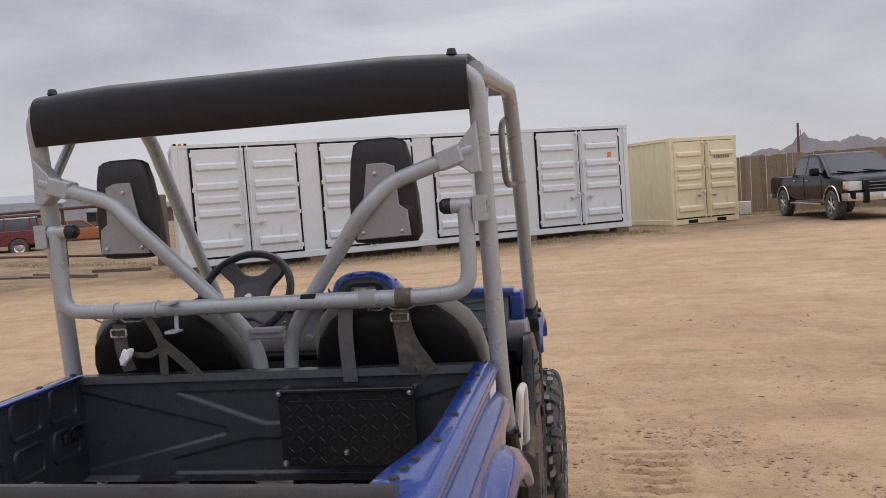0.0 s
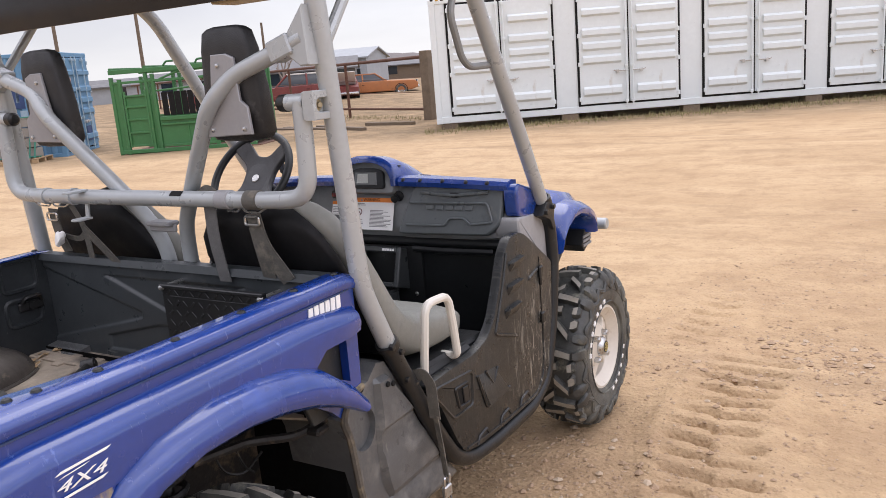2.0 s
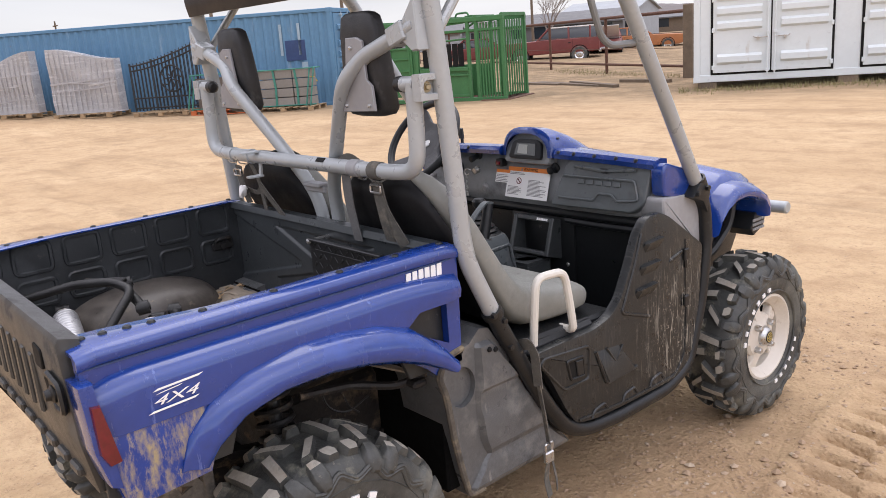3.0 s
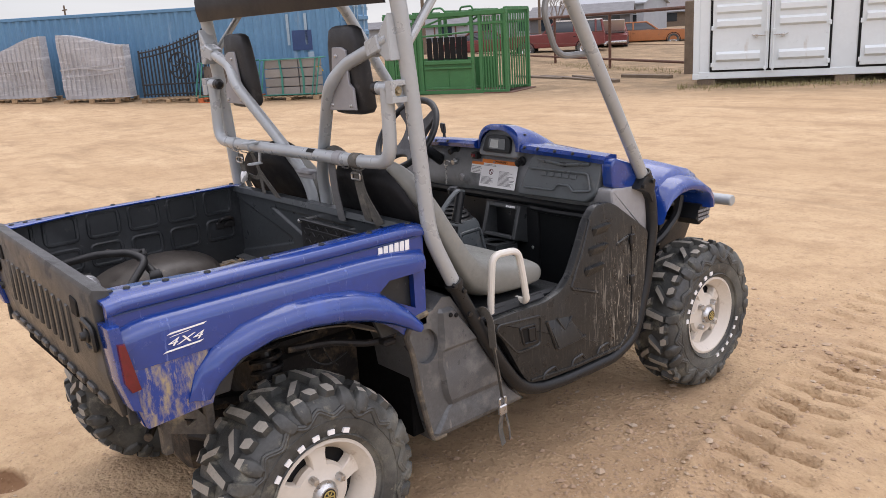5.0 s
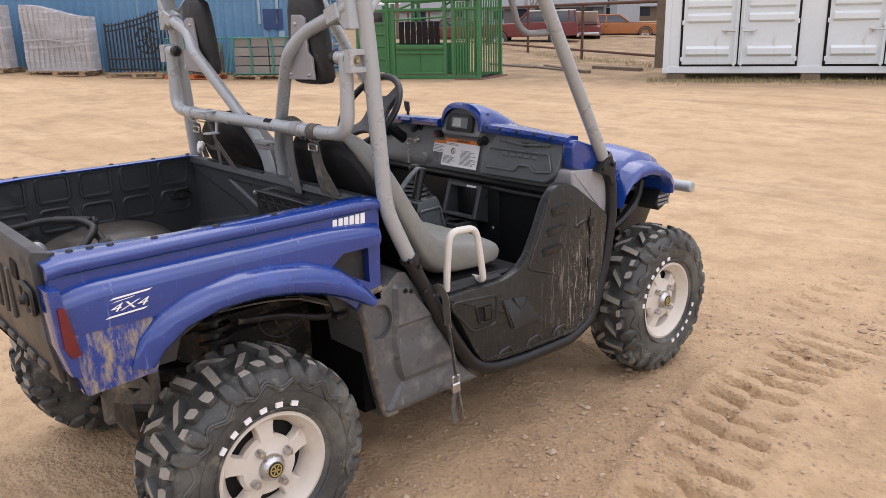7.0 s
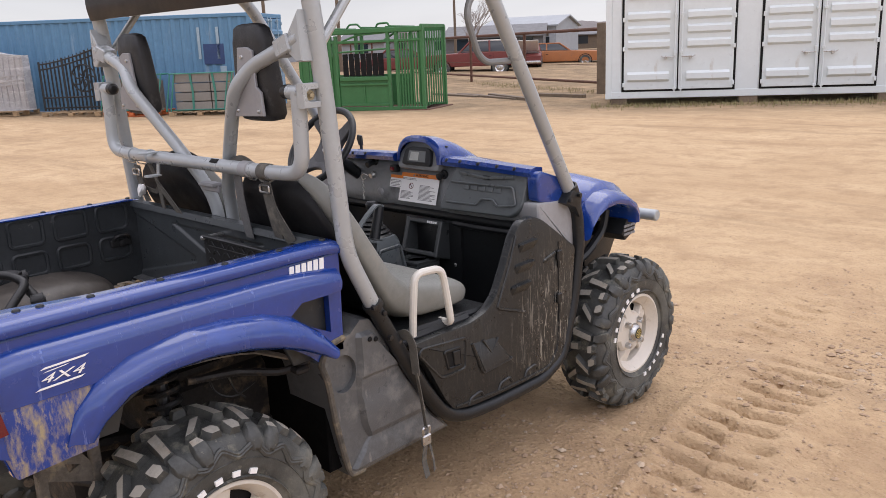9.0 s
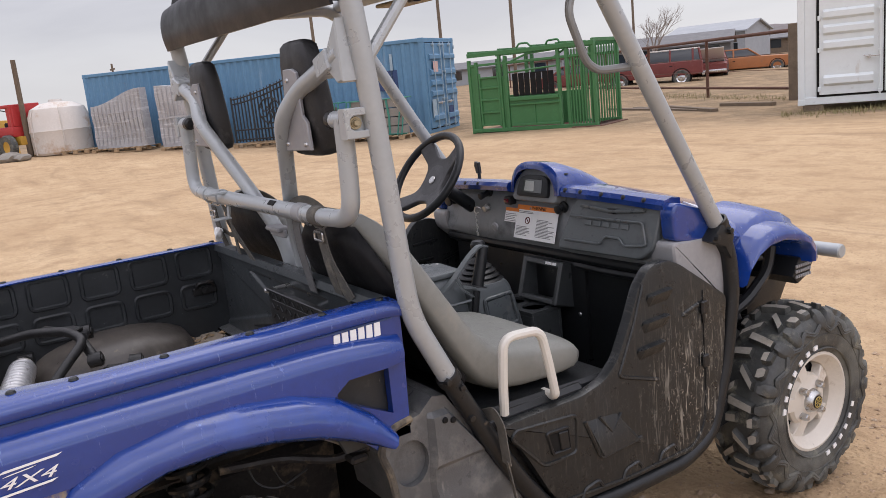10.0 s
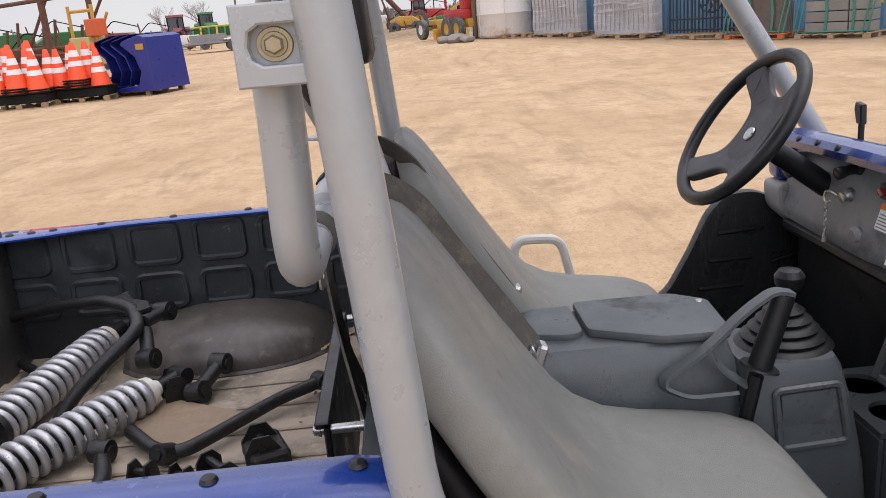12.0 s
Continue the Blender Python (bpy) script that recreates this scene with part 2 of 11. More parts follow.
M_orange = mk("orange_print", (0.75, 0.22, 0.03), 0.5, var=0.05, scale=20, bump=0.0)
M_red = mk("red_lens", (0.12, 0.0025, 0.010), 0.15, var=0.2, scale=12, bump=0.05, bscale=120, coat=0.6)
M_bronze = mk("brassy_zinc", (0.42, 0.36, 0.24), 0.35, metal=0.7, var=0.15, scale=40, bump=0.1, bscale=300)
M_gilt = mk("gilt_print", (0.5, 0.4, 0.14), 0.4, metal=0.4, var=0.1, scale=30, bump=0.0)
M_hub = mk("grey_wheel_plastic", (0.055, 0.055, 0.058), 0.45, var=0.15, scale=12, bump=0.15, bscale=500)
M_strap = mk("worn_webbing", (0.12, 0.113, 0.098), 0.85, var=0.3, scale=40, bump=0.5, bscale=700, dirt=((0.22, 0.19, 0.15), 0.35, 20.0))
M_screen = glow_free_glass("gauge_glass", (0.06, 0.065, 0.06), 0.08)
M_lcd = mk("lcd_face", (0.35, 0.36, 0.33), 0.25, var=0.05, scale=20, bump=0.0, coat=0.5)
M_roof = mk("black_roof_panel", (0.009, 0.009, 0.011), 0.42, var=0.15, scale=5, bump=0.08, bscale=300, spec=0.35, dirt=((0.05, 0.05, 0.052), 0.12, 7.0))
M_pad = mk("black_headrest_foam", (0.016, 0.016, 0.017), 0.5, var=0.2, scale=9, bump=0.3, bscale=420, dirt=((0.1, 0.095, 0.09), 0.18, 9.0))
M_sidepanel = mk("dusty_charcoal_plastic", (0.11, 0.114, 0.116), 0.34, var=0.3, scale=7, bump=0.25, bscale=300, dirt=[((0.24, 0.23, 0.21), 0.36, 5.0), ((0.05, 0.051, 0.051), 0.30, 7.0), ((0.32, 0.30, 0.27), 0.18, 34.0, (1, 1, 0.2)), ((0.26, 0.24, 0.21), 0.14, 90.0)])
M_mudedge = mk("mud_caked_plastic", (0.115, 0.10, 0.08), 0.8, var=0.35, scale=12, bump=0.4, bscale=120, dirt=[((0.29, 0.235, 0.15), 0.40, 11.0), ((0.04, 0.037, 0.034), 0.4, 14.0)])
M_plate = mk("grey_bare_plate", (0.30, 0.30, 0.31), 0.45, metal=0.3, var=0.07, scale=12, bump=0.05, bscale=160)
M_leaf = mk("dry_leaf", (0.42, 0.29, 0.16), 0.85, var=0.25, scale=40, bump=0.3, bscale=90)
M_rust = mk("rusty_pipe", (0.12, 0.055, 0.035), 0.8, var=0.35, scale=9, bump=0.3, bscale=90, dirt=((0.2, 0.11, 0.07), 0.3, 12.0))
M_wood = mk("weathered_timber", (0.20, 0.15, 0.105), 0.85, var=0.3, scale=5, bump=0.4, bscale=60, dirt=((0.12, 0.1, 0.085), 0.3, 6.0, (1, 1, 0.1)), rand=0.5)
M_pallet = mk("pallet_pine", (0.40, 0.28, 0.16), 0.85, var=0.2, scale=6, bump=0.3, bscale=60, rand=0.4)
M_glass = glow_free_glass("dark_car_glass", (0.02, 0.024, 0.028))
M_contwhite = mk("white_container_paint", (0.68, 0.73, 0.735), 0.5, var=0.05, scale=1.2, bump=0.06, bscale=30, dirt=[((0.42, 0.36, 0.28), 0.10, 2.2, (1, 1, 0.25)), ((0.45, 0.47, 0.48), 0.16, 5.0)])
M_contbeige = mk("beige_container_paint", (0.80, 0.72, 0.48), 0.5, var=0.05, scale=1.2, bump=0.06, bscale=30, dirt=[((0.42, 0.34, 0.22), 0.12, 2.2, (1, 1, 0.25))])
M_contblue = mk("faded_blue_container_paint", (0.11, 0.24, 0.38), 0.6, var=0.12, scale=0.9, bump=0.08, bscale=30, dirt=[((0.30, 0.38, 0.46), 0.24, 1.7, (1, 1, 0.25)), ((0.24, 0.12, 0.07), 0.10, 7.0)])
M_contpale = mk("bleached_blue_paint", (0.33, 0.43, 0.50), 0.6, var=0.2, scale=2, bump=0.1, bscale=30, dirt=[((0.10, 0.22, 0.36), 0.3, 3.0)])
M_navy = mk("navy_patch_paint", (0.03, 0.06, 0.16), 0.6, var=0.2, scale=4, bump=0.05)
M_seam = mk("black_door_seal", (0.009, 0.009, 0.009), 0.75, var=0.2, scale=9, bump=0.1, spec=0.25)
M_green = mk("green_gate_paint", (0.045, 0.165, 0.055), 0.5, var=0.15, scale=4, bump=0.08, bscale=60, dirt=((0.2, 0.19, 0.1), 0.14, 7.0))
M_wrap = mk("grey_stretch_wrap", (0.40, 0.40, 0.41), 0.26, var=0.15, scale=2, bump=0.45, bscale=7, dirt=[((0.62, 0.62, 0.63), 0.34, 2.2, (0.6, 0.6, 5)), ((0.13, 0.13, 0.14), 0.18, 3.0, (5, 5, 0.3))])
M_iron = mk("black_wrought_iron", (0.018, 0.02, 0.022), 0.5, var=0.2, scale=6, bump=0.1)
M_tealstrap = mk("teal_strapping", (0.04, 0.21, 0.16), 0.5, var=0.15, scale=9, bump=0.05)
M_paver = mk("bundled_grey_board", (0.26, 0.245, 0.22), 0.8, var=0.15, scale=4, bump=0.2, bscale=50, rand=0.4)
M_cone = mk("orange_cone_plastic", (0.85, 0.09, 0.02), 0.5, var=0.08, scale=6, bump=0.05)
M_band = mk("white_reflective_band", (0.75, 0.74, 0.72), 0.4, var=0.06, scale=9, bump=0.05)
M_plow = mk("deep_blue_steel_paint", (0.012, 0.02, 0.20), 0.35, var=0.12, scale=4, bump=0.05, coat=0.2)
M_yellow = mk("yellow_machine_paint", (0.50, 0.28, 0.035), 0.5, var=0.15, scale=4, bump=0.08, dirt=((0.2, 0.14, 0.08), 0.25, 5.0))
M_redpaint = mk("red_machine_paint", (0.42, 0.03, 0.03), 0.45, var=0.12, scale=4, bump=0.05, dirt=((0.2, 0.1, 0.08), 0.16, 6.0))
M_orangepaint = mk("orange_machine_paint", (0.55, 0.10, 0.025), 0.5, var=0.12, scale=3, bump=0.06, dirt=((0.25, 0.13, 0.08), 0.2, 5.0))
M_tank = mk("dusty_white_tank", (0.62, 0.58, 0.53), 0.5, var=0.08, scale=2, bump=0.06, dirt=((0.42, 0.27, 0.15), 0.36, 1.6))
M_steelgrey = mk("weathered_grey_steel", (0.25, 0.26, 0.26), 0.55, metal=0.3, var=0.18, scale=3, bump=0.1, dirt=((0.2, 0.13, 0.09), 0.2, 5.0))
M_jd = mk("green_tractor_paint", (0.03, 0.14, 0.035), 0.45, var=0.15, scale=4, bump=0.05)
M_maroon = mk("faded_maroon_paint", (0.17, 0.035, 0.03), 0.5, var=0.2, scale=2, bump=0.05, dirt=[((0.22, 0.12, 0.09), 0.26, 3.0), ((0.06, 0.04, 0.035), 0.16, 6.0)])
M_wagon = mk("faded_orange_car_paint", (0.40, 0.15, 0.05), 0.55, var=0.2, scale=2, bump=0.05, dirt=[((0.26, 0.14, 0.08), 0.3, 3.0), ((0.10, 0.06, 0.045), 0.2, 6.0)])
M_carwhite = mk("chalky_white_car_paint", (0.66, 0.64, 0.6), 0.45, var=0.06, scale=2, bump=0.03)
M_carblack = mk("black_car_paint", (0.004, 0.005, 0.008), 0.16, var=0.1, scale=3, bump=0.0, spec=0.28)
M_treadplate = mk("black_tread_plate", (0.014, 0.015, 0.016), 0.34, var=0.2, scale=8, bump=0.08, bscale=200, dirt=[((0.09, 0.09, 0.09), 0.12, 9.0)])
M_dash = mk("grey_dash_plastic", (0.228, 0.240, 0.248), 0.38, var=0.12, scale=7, bump=0.2, bscale=500, dirt=[((0.26, 0.25, 0.24), 0.2, 9.0), ((0.10, 0.10, 0.105), 0.25, 5.0)])
M_greyweb = mk("grey_webbing", (0.15, 0.148, 0.145), 0.85, var=0.2, scale=40, bump=0.5, bscale=700)
M_chrome = mk("dull_chrome", (0.6, 0.6, 0.6), 0.22, metal=0.9, var=0.06, scale=8, bump=0.03)
M_lamp = mk("headlamp_lens", (0.6, 0.6, 0.6), 0.1, var=0.05, scale=8, bump=0.02, coat=0.8)
M_fence = mk("weathered_fence_board", (0.30, 0.235, 0.155), 0.85, var=0.22, scale=2, bump=0.25, bscale=20, rand=0.45, dirt=((0.13, 0.11, 0.09), 0.2, 3.0, (1, 1, 0.15)))
M_shed = mk("grey_shed_steel", (0.32, 0.34, 0.36), 0.6, var=0.1, scale=0.6, bump=0.05)
M_shedroof = mk("dark_shed_roof", (0.12, 0.12, 0.125), 0.6, var=0.12, scale=0.6, bump=0.05)
M_bark = mk("bare_grey_bark", (0.30, 0.26, 0.235), 0.9, var=0.2, scale=2, bump=0.2)
M_hill = mk("hazy_scrub_hill", (0.17, 0.15, 0.145), 0.95, var=0.2, scale=0.02, bump=0.0)
M_stone = mk("tan_gravel", (0.36, 0.262, 0.172), 0.9, var=0.5, scale=14, bump=0.3, bscale=120, dirt=[((0.24, 0.165, 0.105), 0.5, 9.0), ((0.46, 0.38, 0.29), 0.15, 22.0)])
nt = M_stone.node_tree
geo = nt.nodes.new("ShaderNodeNewGeometry")
isl = nt.nodes.new("ShaderNodeValToRGB")
isl.color_ramp.elements[0].color = (0.33, 0.23, 0.15, 1)
isl.color_ramp.elements[1].color = (0.47, 0.37, 0.27, 1)
mid = isl.color_ramp.elements.new(0.72)
mid.color = (0.38, 0.265, 0.17, 1)
nt.links.new(geo.outputs["Random Per Island"], isl.inputs["Fac"])
nt.links.new(isl.outputs["Color"], nt.nodes["Principled BSDF"].inputs["Base Color"])
M_concrete = mk("grey_block", (0.25, 0.23, 0.2), 0.9, var=0.2, scale=6, bump=0.3, bscale=40)


# ---- mesh helpers ----
def merge(bm, tmp, M=None):
    if M is not None:
        tmp.transform(M)
    me = bpy.data.meshes.new("tmp")
    tmp.to_mesh(me)
    tmp.free()
    bm.from_mesh(me)
    bpy.data.meshes.remove(me)
    return bm


def bx(bm, x0, x1, y0, y1, z0, z1, bev=0.0, M=None, segs=1):
    t = bmesh.new()
    bmesh.ops.create_cube(t, size=1, matrix=Matrix.Translation(((x0 + x1) / 2, (y0 + y1) / 2, (z0 + z1) / 2)) @ Matrix.Diagonal((abs(x1 - x0), abs(y1 - y0), abs(z1 - z0), 1)))
    if bev:
        bmesh.ops.bevel(t, geom=list(t.edges), offset=bev, segments=segs, affect="EDGES", profile=0.6)
    return merge(bm, t, M)


def fillet(pts, r, n=5, closed=False):
    """Round the inner corners of a polyline."""
    P = [Vector(p) for p in pts]
    out = []
    N = len(P)
    for i, p in enumerate(P):
        if not closed and i in (0, N - 1):
            out.append(p)
            continue
        a, b = P[(i - 1) % N] - p, P[(i + 1) % N] - p
        d = min(r, a.length * 0.48, b.length * 0.48)
        if d < 1e-4:
            out.append(p)
            continue
        s, e = p + a.normalized() * d, p + b.normalized() * d
        for k in range(n + 1):
            u = k / n
            out.append(s * (1 - u) ** 2 + p * 2 * u * (1 - u) + e * u * u)
    return out


def tb(bm, pts, r, fil=0.06, seg=12, closed=False, n=5, flat=None, M=None):
    """A tube along a rounded polyline. r: a radius or one for each end; flat: (half width, half thickness, normal) sweeps a strap instead."""
    P = fillet(pts, fil, n, closed) if fil else [Vector(p) for p in pts]
    N = len(P)
    rings = []
    nrm = None
    for i, p in enumerate(P):
        a, b = P[(i - 1) % N] if (closed or i) else p, P[(i + 1) % N] if (closed or i < N - 1) else p
        d = (b - a).normalized()
        if nrm is None:
            nrm = Vector(flat[2]) if flat else d.orthogonal()
        nrm = (nrm - d * nrm.dot(d)).normalized()
        q = d.cross(nrm)
        rr = r if not isinstance(r, tuple) else r[0] + (r[1] - r[0]) * i / (N - 1)
        if flat:
            w, h = flat[0], flat[1]
            ring = [p + q * w + nrm * h, p - q * w + nrm * h, p - q * w - nrm * h, p + q * w - nrm * h]
        else:
            ring = [p + (nrm * math.cos(2 * math.pi * k / seg) + q * math.sin(2 * math.pi * k / seg)) * rr for k in range(seg)]
        rings.append(ring)
    return lo(bm, rings, ring_closed=True, cap=not closed, loop=closed, M=M)


def lo(bm, rings, ring_closed=True, cap=True, loop=False, M=None):
    """Skin a row of rings with the same number of points."""
    if M is not None:
        rings = [[M @ Vector(v) for v in ring] for ring in rings]
    R = [[bm.verts.new(v) for v in ring] for ring in rings]
    n = len(R[0])
    for i in range(len(R) if loop else len(R) - 1):
        A, B = R[i], R[(i + 1) % len(R)]
        for k in range(n if ring_closed else n - 1):
            bm.faces.new((A[k], A[(k + 1) % n], B[(k + 1) % n], B[k]))
    if cap and ring_closed and not loop:
        bm.faces.new(R[0][::-1])
        bm.faces.new(R[-1])
    return bm


def lt(bm, prof, M=None, seg=32, closed=False):
    """Turn a profile of (radius, height) about the local z axis."""
    rings = [[Vector((r * math.cos(2 * math.pi * k / seg), r * math.sin(2 * math.pi * k / seg), h)) for k in range(seg)] for r, h in prof]
    return lo(bm, rings, True, cap=not closed, loop=closed, M=M)


AX = {"x": Matrix(((0, 0, 1, 0), (1, 0, 0, 0), (0, 1, 0, 0), (0, 0, 0, 1))), "y": Matrix(((1, 0, 0, 0), (0, 0, -1, 0), (0, 1, 0, 0), (0, 0, 0, 1))), "z": Matrix.Identity(4)}


def pr(bm, poly, a, b, axis="x", bev=0.0, segs=1, fil=0.0, M=None, n=4):
    """Push a polygon out along an axis from a to b. For x it is drawn in (y, z), for y in (x, z), for z in (x, y)."""
    P = [(p[0], p[1], 0) for p in poly]
    if fil:
        P = [tuple(v) for v in fillet(P, fil, n, True)]
    if axis == "y":
        a, b = -a, -b
    t = bmesh.new()
    lo_, hi_ = min(a, b), max(a, b)
    A = [t.verts.new((p[0], p[1], lo_)) for p in P]
    B = [t.verts.new((p[0], p[1], hi_)) for p in P]
    k = len(P)
    fa = t.faces.new(A[::-1])
    fb = t.faces.new(B)
    for i in range(k):
        t.faces.new((A[i], A[(i + 1) % k], B[(i + 1) % k], B[i]))
    bmesh.ops.recalc_face_normals(t, faces=t.faces)
    if bev:
        bmesh.ops.bevel(t, geom=list({e for f in (fa, fb) for e in f.edges}), offset=bev, segments=segs, affect="EDGES", profile=0.6)
    t.transform(AX[axis])
    return merge(bm, t, M)


def part(name, bm, material, parent=None, label="", angle=35):
    bmesh.ops.recalc_face_normals(bm, faces=bm.faces)
    me = bpy.data.meshes.new(name)
    bm.to_mesh(me)
    bm.free()
    me.polygons.foreach_set("use_smooth", [True] * len(me.polygons))
    me.set_sharp_from_angle(angle=radians(angle))
    me.materials.append(material)
    ob = new(name, me)
    if parent is not None:
        ob.parent = parent
    if label:
        ob["label"] = label
    return ob


def shared(name, src, parent, M):
    """Another piece on the same mesh."""
    ob = new(name, src.data)
    ob.parent, ob.matrix_basis = parent, M
    return ob


def thing(name, label, category, M=None, group=""):
    e = new(name)
    e.empty_display_size = 0.1
    if M is not None:
        e.matrix_basis = M
    return tagged(e, label, category, group)


def sub(name, parent):
    e = new(name)
    e.parent = parent
    e.empty_display_size = 0.05
    return e


def NB():
    return bmesh.new()


def letters(name, text, size, M, material, parent, depth=0.0006, shear=0.0):
    cu = bpy.data.curves.new("t", "FONT")
    cu.body, cu.size, cu.extrude, cu.align_x, cu.align_y, cu.shear = text, size, depth, "CENTER", "CENTER", shear
    o = bpy.data.objects.new("t", cu)
    scene.collection.objects.link(o)
    me = bpy.data.meshes.new_from_object(o.evaluated_get(bpy.context.evaluated_depsgraph_get()))
    bpy.data.objects.remove(o)
    me.name = name
    me.transform(M)
    me.materials.clear()
    me.materials.append(material)
    ob = new(name, me)
    ob.parent = parent
    return ob


rnd = random.Random(7)


# ---- ground: one sheet of packed dirt ----
def lattice_noise(X, Y, seed):
    """Smooth value noise with cells one unit wide."""
    xi, yi = np.floor(X).astype(np.int64), np.floor(Y).astype(np.int64)
    fx, fy = X - xi, Y - yi
    fx, fy = fx * fx * (3 - 2 * fx), fy * fy * (3 - 2 * fy)

    def at(a, c):
        n = (a * 374761393 + c * 668265263 + seed * 974711) & 0x7FFFFFFF
        n = ((n ^ (n >> 13)) * 1274126177) & 0x7FFFFFFF
        return ((n ^ (n >> 16)) & 0xFFFF) / 32767.5 - 1

    return (at(xi, yi) * (1 - fx) + at(xi + 1, yi) * fx) * (1 - fy) + (at(xi, yi + 1) * (1 - fx) + at(xi + 1, yi + 1) * fx) * fy


def fbm(X, Y, freq, octaves, seed):
    out, amp = 0, 1.0
    for k in range(octaves):
        out = out + amp * lattice_noise(X * freq + 17.3 * k, Y * freq - 9.1 * k, seed + k)
        freq, amp = freq * 2.03, amp * 0.55
    return out


# churned spots: place, radius along x and y
CHURN = [(2.25, 4.3, 0.34, 0.30), (2.2, 3.4, 0.22, 0.22), (1.62, 2.06, 0.14, 0.16), (2.05, 1.95, 0.2, 0.22), (0.68, 4.15, 0.12, 0.16), (1.45, 4.45, 0.5, 0.35), (1.5, 3.0, 0.18, 0.22), (1.8, 2.5, 0.3, 0.2), (0.62, 2.75, 0.35, 0.42), (0.98, 1.25, 0.36, 0.6), (0.95, 0.2, 0.45, 0.7), (1.0, -0.75, 0.7, 0.4), (0.5, -0.6, 0.6, 0.3), (-0.3, -0.75, 0.5, 0.25), (1.0, 0.7, 0.4, 0.6), (1.35, 3.75, 0.6, 0.25), (1.9, 1.2, 0.5, 0.12), (2.9, 2.7, 0.45, 0.5), (3.3, 4.6, 0.8, 0.7), (4.3, 6.6, 1.0, 0.9), (2.4, 6.2, 0.9, 0.6), (3.9, 3.4, 0.7, 0.6)]


def ground_height(X, Y):
    def sm(v, a, b):
        u = np.clip((v - a) / (b - a), 0, 1)
        return u * u * (3 - 2 * u)

    h = -0.09 * sm(np.maximum(Y, 10 + (-X - 9) * 1.1), 9, 19)
    h = h + sm(Y, -2, 3) * np.clip((-X - 18.3) * 0.036, 0, 0.30)
    near = np.exp(-((X - 0.5) ** 2 + (Y - 1) ** 2) / 900)
    h = h + near * 0.012 * (np.sin(X * 0.9 + 0.6 * np.sin(Y * 0.7)) + np.sin(Y * 1.3 + 0.8 * np.sin(X * 0.5)))
    close = np.exp(-((X - 0.8) ** 2 + (Y - 1.8) ** 2) / 16)
    h = h + close * (0.010 * fbm(X, Y, 1.7, 3, 3) + 0.0035 * fbm(X, Y, 9.0, 3, 7))
    churn = 0 * X
    for cx, cy, rx, ry in CHURN:
        churn = np.maximum(churn, np.exp(-(((X - cx) / rx) ** 2 + ((Y - cy) / ry) ** 2)))
    h = h + churn * (0.006 * fbm(X, Y, 16.0, 3, 21) + 0.011 * np.maximum(0, fbm(X, Y, 11.0, 2, 31) - 0.35))
    # pressed tread bars of a wide tyre, and a weaker second pass
    for xc, bend, y0, y1, wid, depth, pitch in TRACKS:
        d = X - (xc + bend * (2.4 - Y) ** 2 + 0.03 * np.sin(Y * 2.3))
        inside = sm(-np.abs(d), -wid, -wid * 0.7) * sm(Y, y0, y0 + 0.35) * (1 - sm(Y, y1 - 0.4, y1))
        half = np.where(d > 0, 0.5, 0.0)
        ph = (Y + 1.3 * d * d - 0.30 * np.abs(d) + 0.035 * fbm(X, Y, 2.5, 2, 41)) / pitch + 0.30 * half
        saw = np.abs(ph - np.floor(ph) - 0.5) * 2
        groove = sm(1 - saw, 0.45, 0.86)
        patchy = 0.25 + 0.75 * sm(fbm(X, Y, 4.5, 2, 51), -0.9, -0.1)
        h = h - depth * inside * groove * patchy
        h = h + 0.25 * depth * inside
        h = h + 0.4 * depth * np.exp(-((np.abs(d) - wid * 1.05) / 0.05) ** 2) * sm(Y, y0, y0 + 0.35) * (1 - sm(Y, y1 - 0.4, y1))
    for xc in (1.38, 1.47):
        h = h - 0.006 * np.exp(-((X - xc - 0.05 * (Y - 1.7)) / 0.012) ** 2) * sm(Y, 1.0, 1.3) * (1 - sm(Y, 2.4, 3.0))
    h = h - 0.055 * np.exp(-(((X + 0.80) / 0.085) ** 2 + ((Y + 0.52) / 0.075) ** 2) ** 2)
    # level footing so that the wheels stand true
    for wx, wy in ((0.57, 0), (-0.57, 0), (0.59, 1.905), (-0.59, 1.905)):
        k = np.exp(-(((X - wx) / 0.2) ** 2 + ((Y - wy) / 0.22) ** 2))
        h = h * (1 - k)
    return h


TRACKS = [(1.10, 0.10, 0.7, 2.95, 0.20, 0.050, 0.132), (0.74, 0.0, 2.7, 3.9, 0.14, 0.024, 0.15), (2.75, 0.05, 2.6, 5.2, 0.2, 0.030, 0.16)]


def spread(lo_, hi_, step, far, grow):
    a = list(np.arange(lo_, hi_, step))
    s, v = step, a[-1]
    while v < far:
        s *= grow
        v += s
        a.append(v)
    s, v = step, a[0]
    pre = []
    while v > -far:
        s *= grow
        v -= s
        pre.append(v)
    return np.array(pre[::-1] + a)


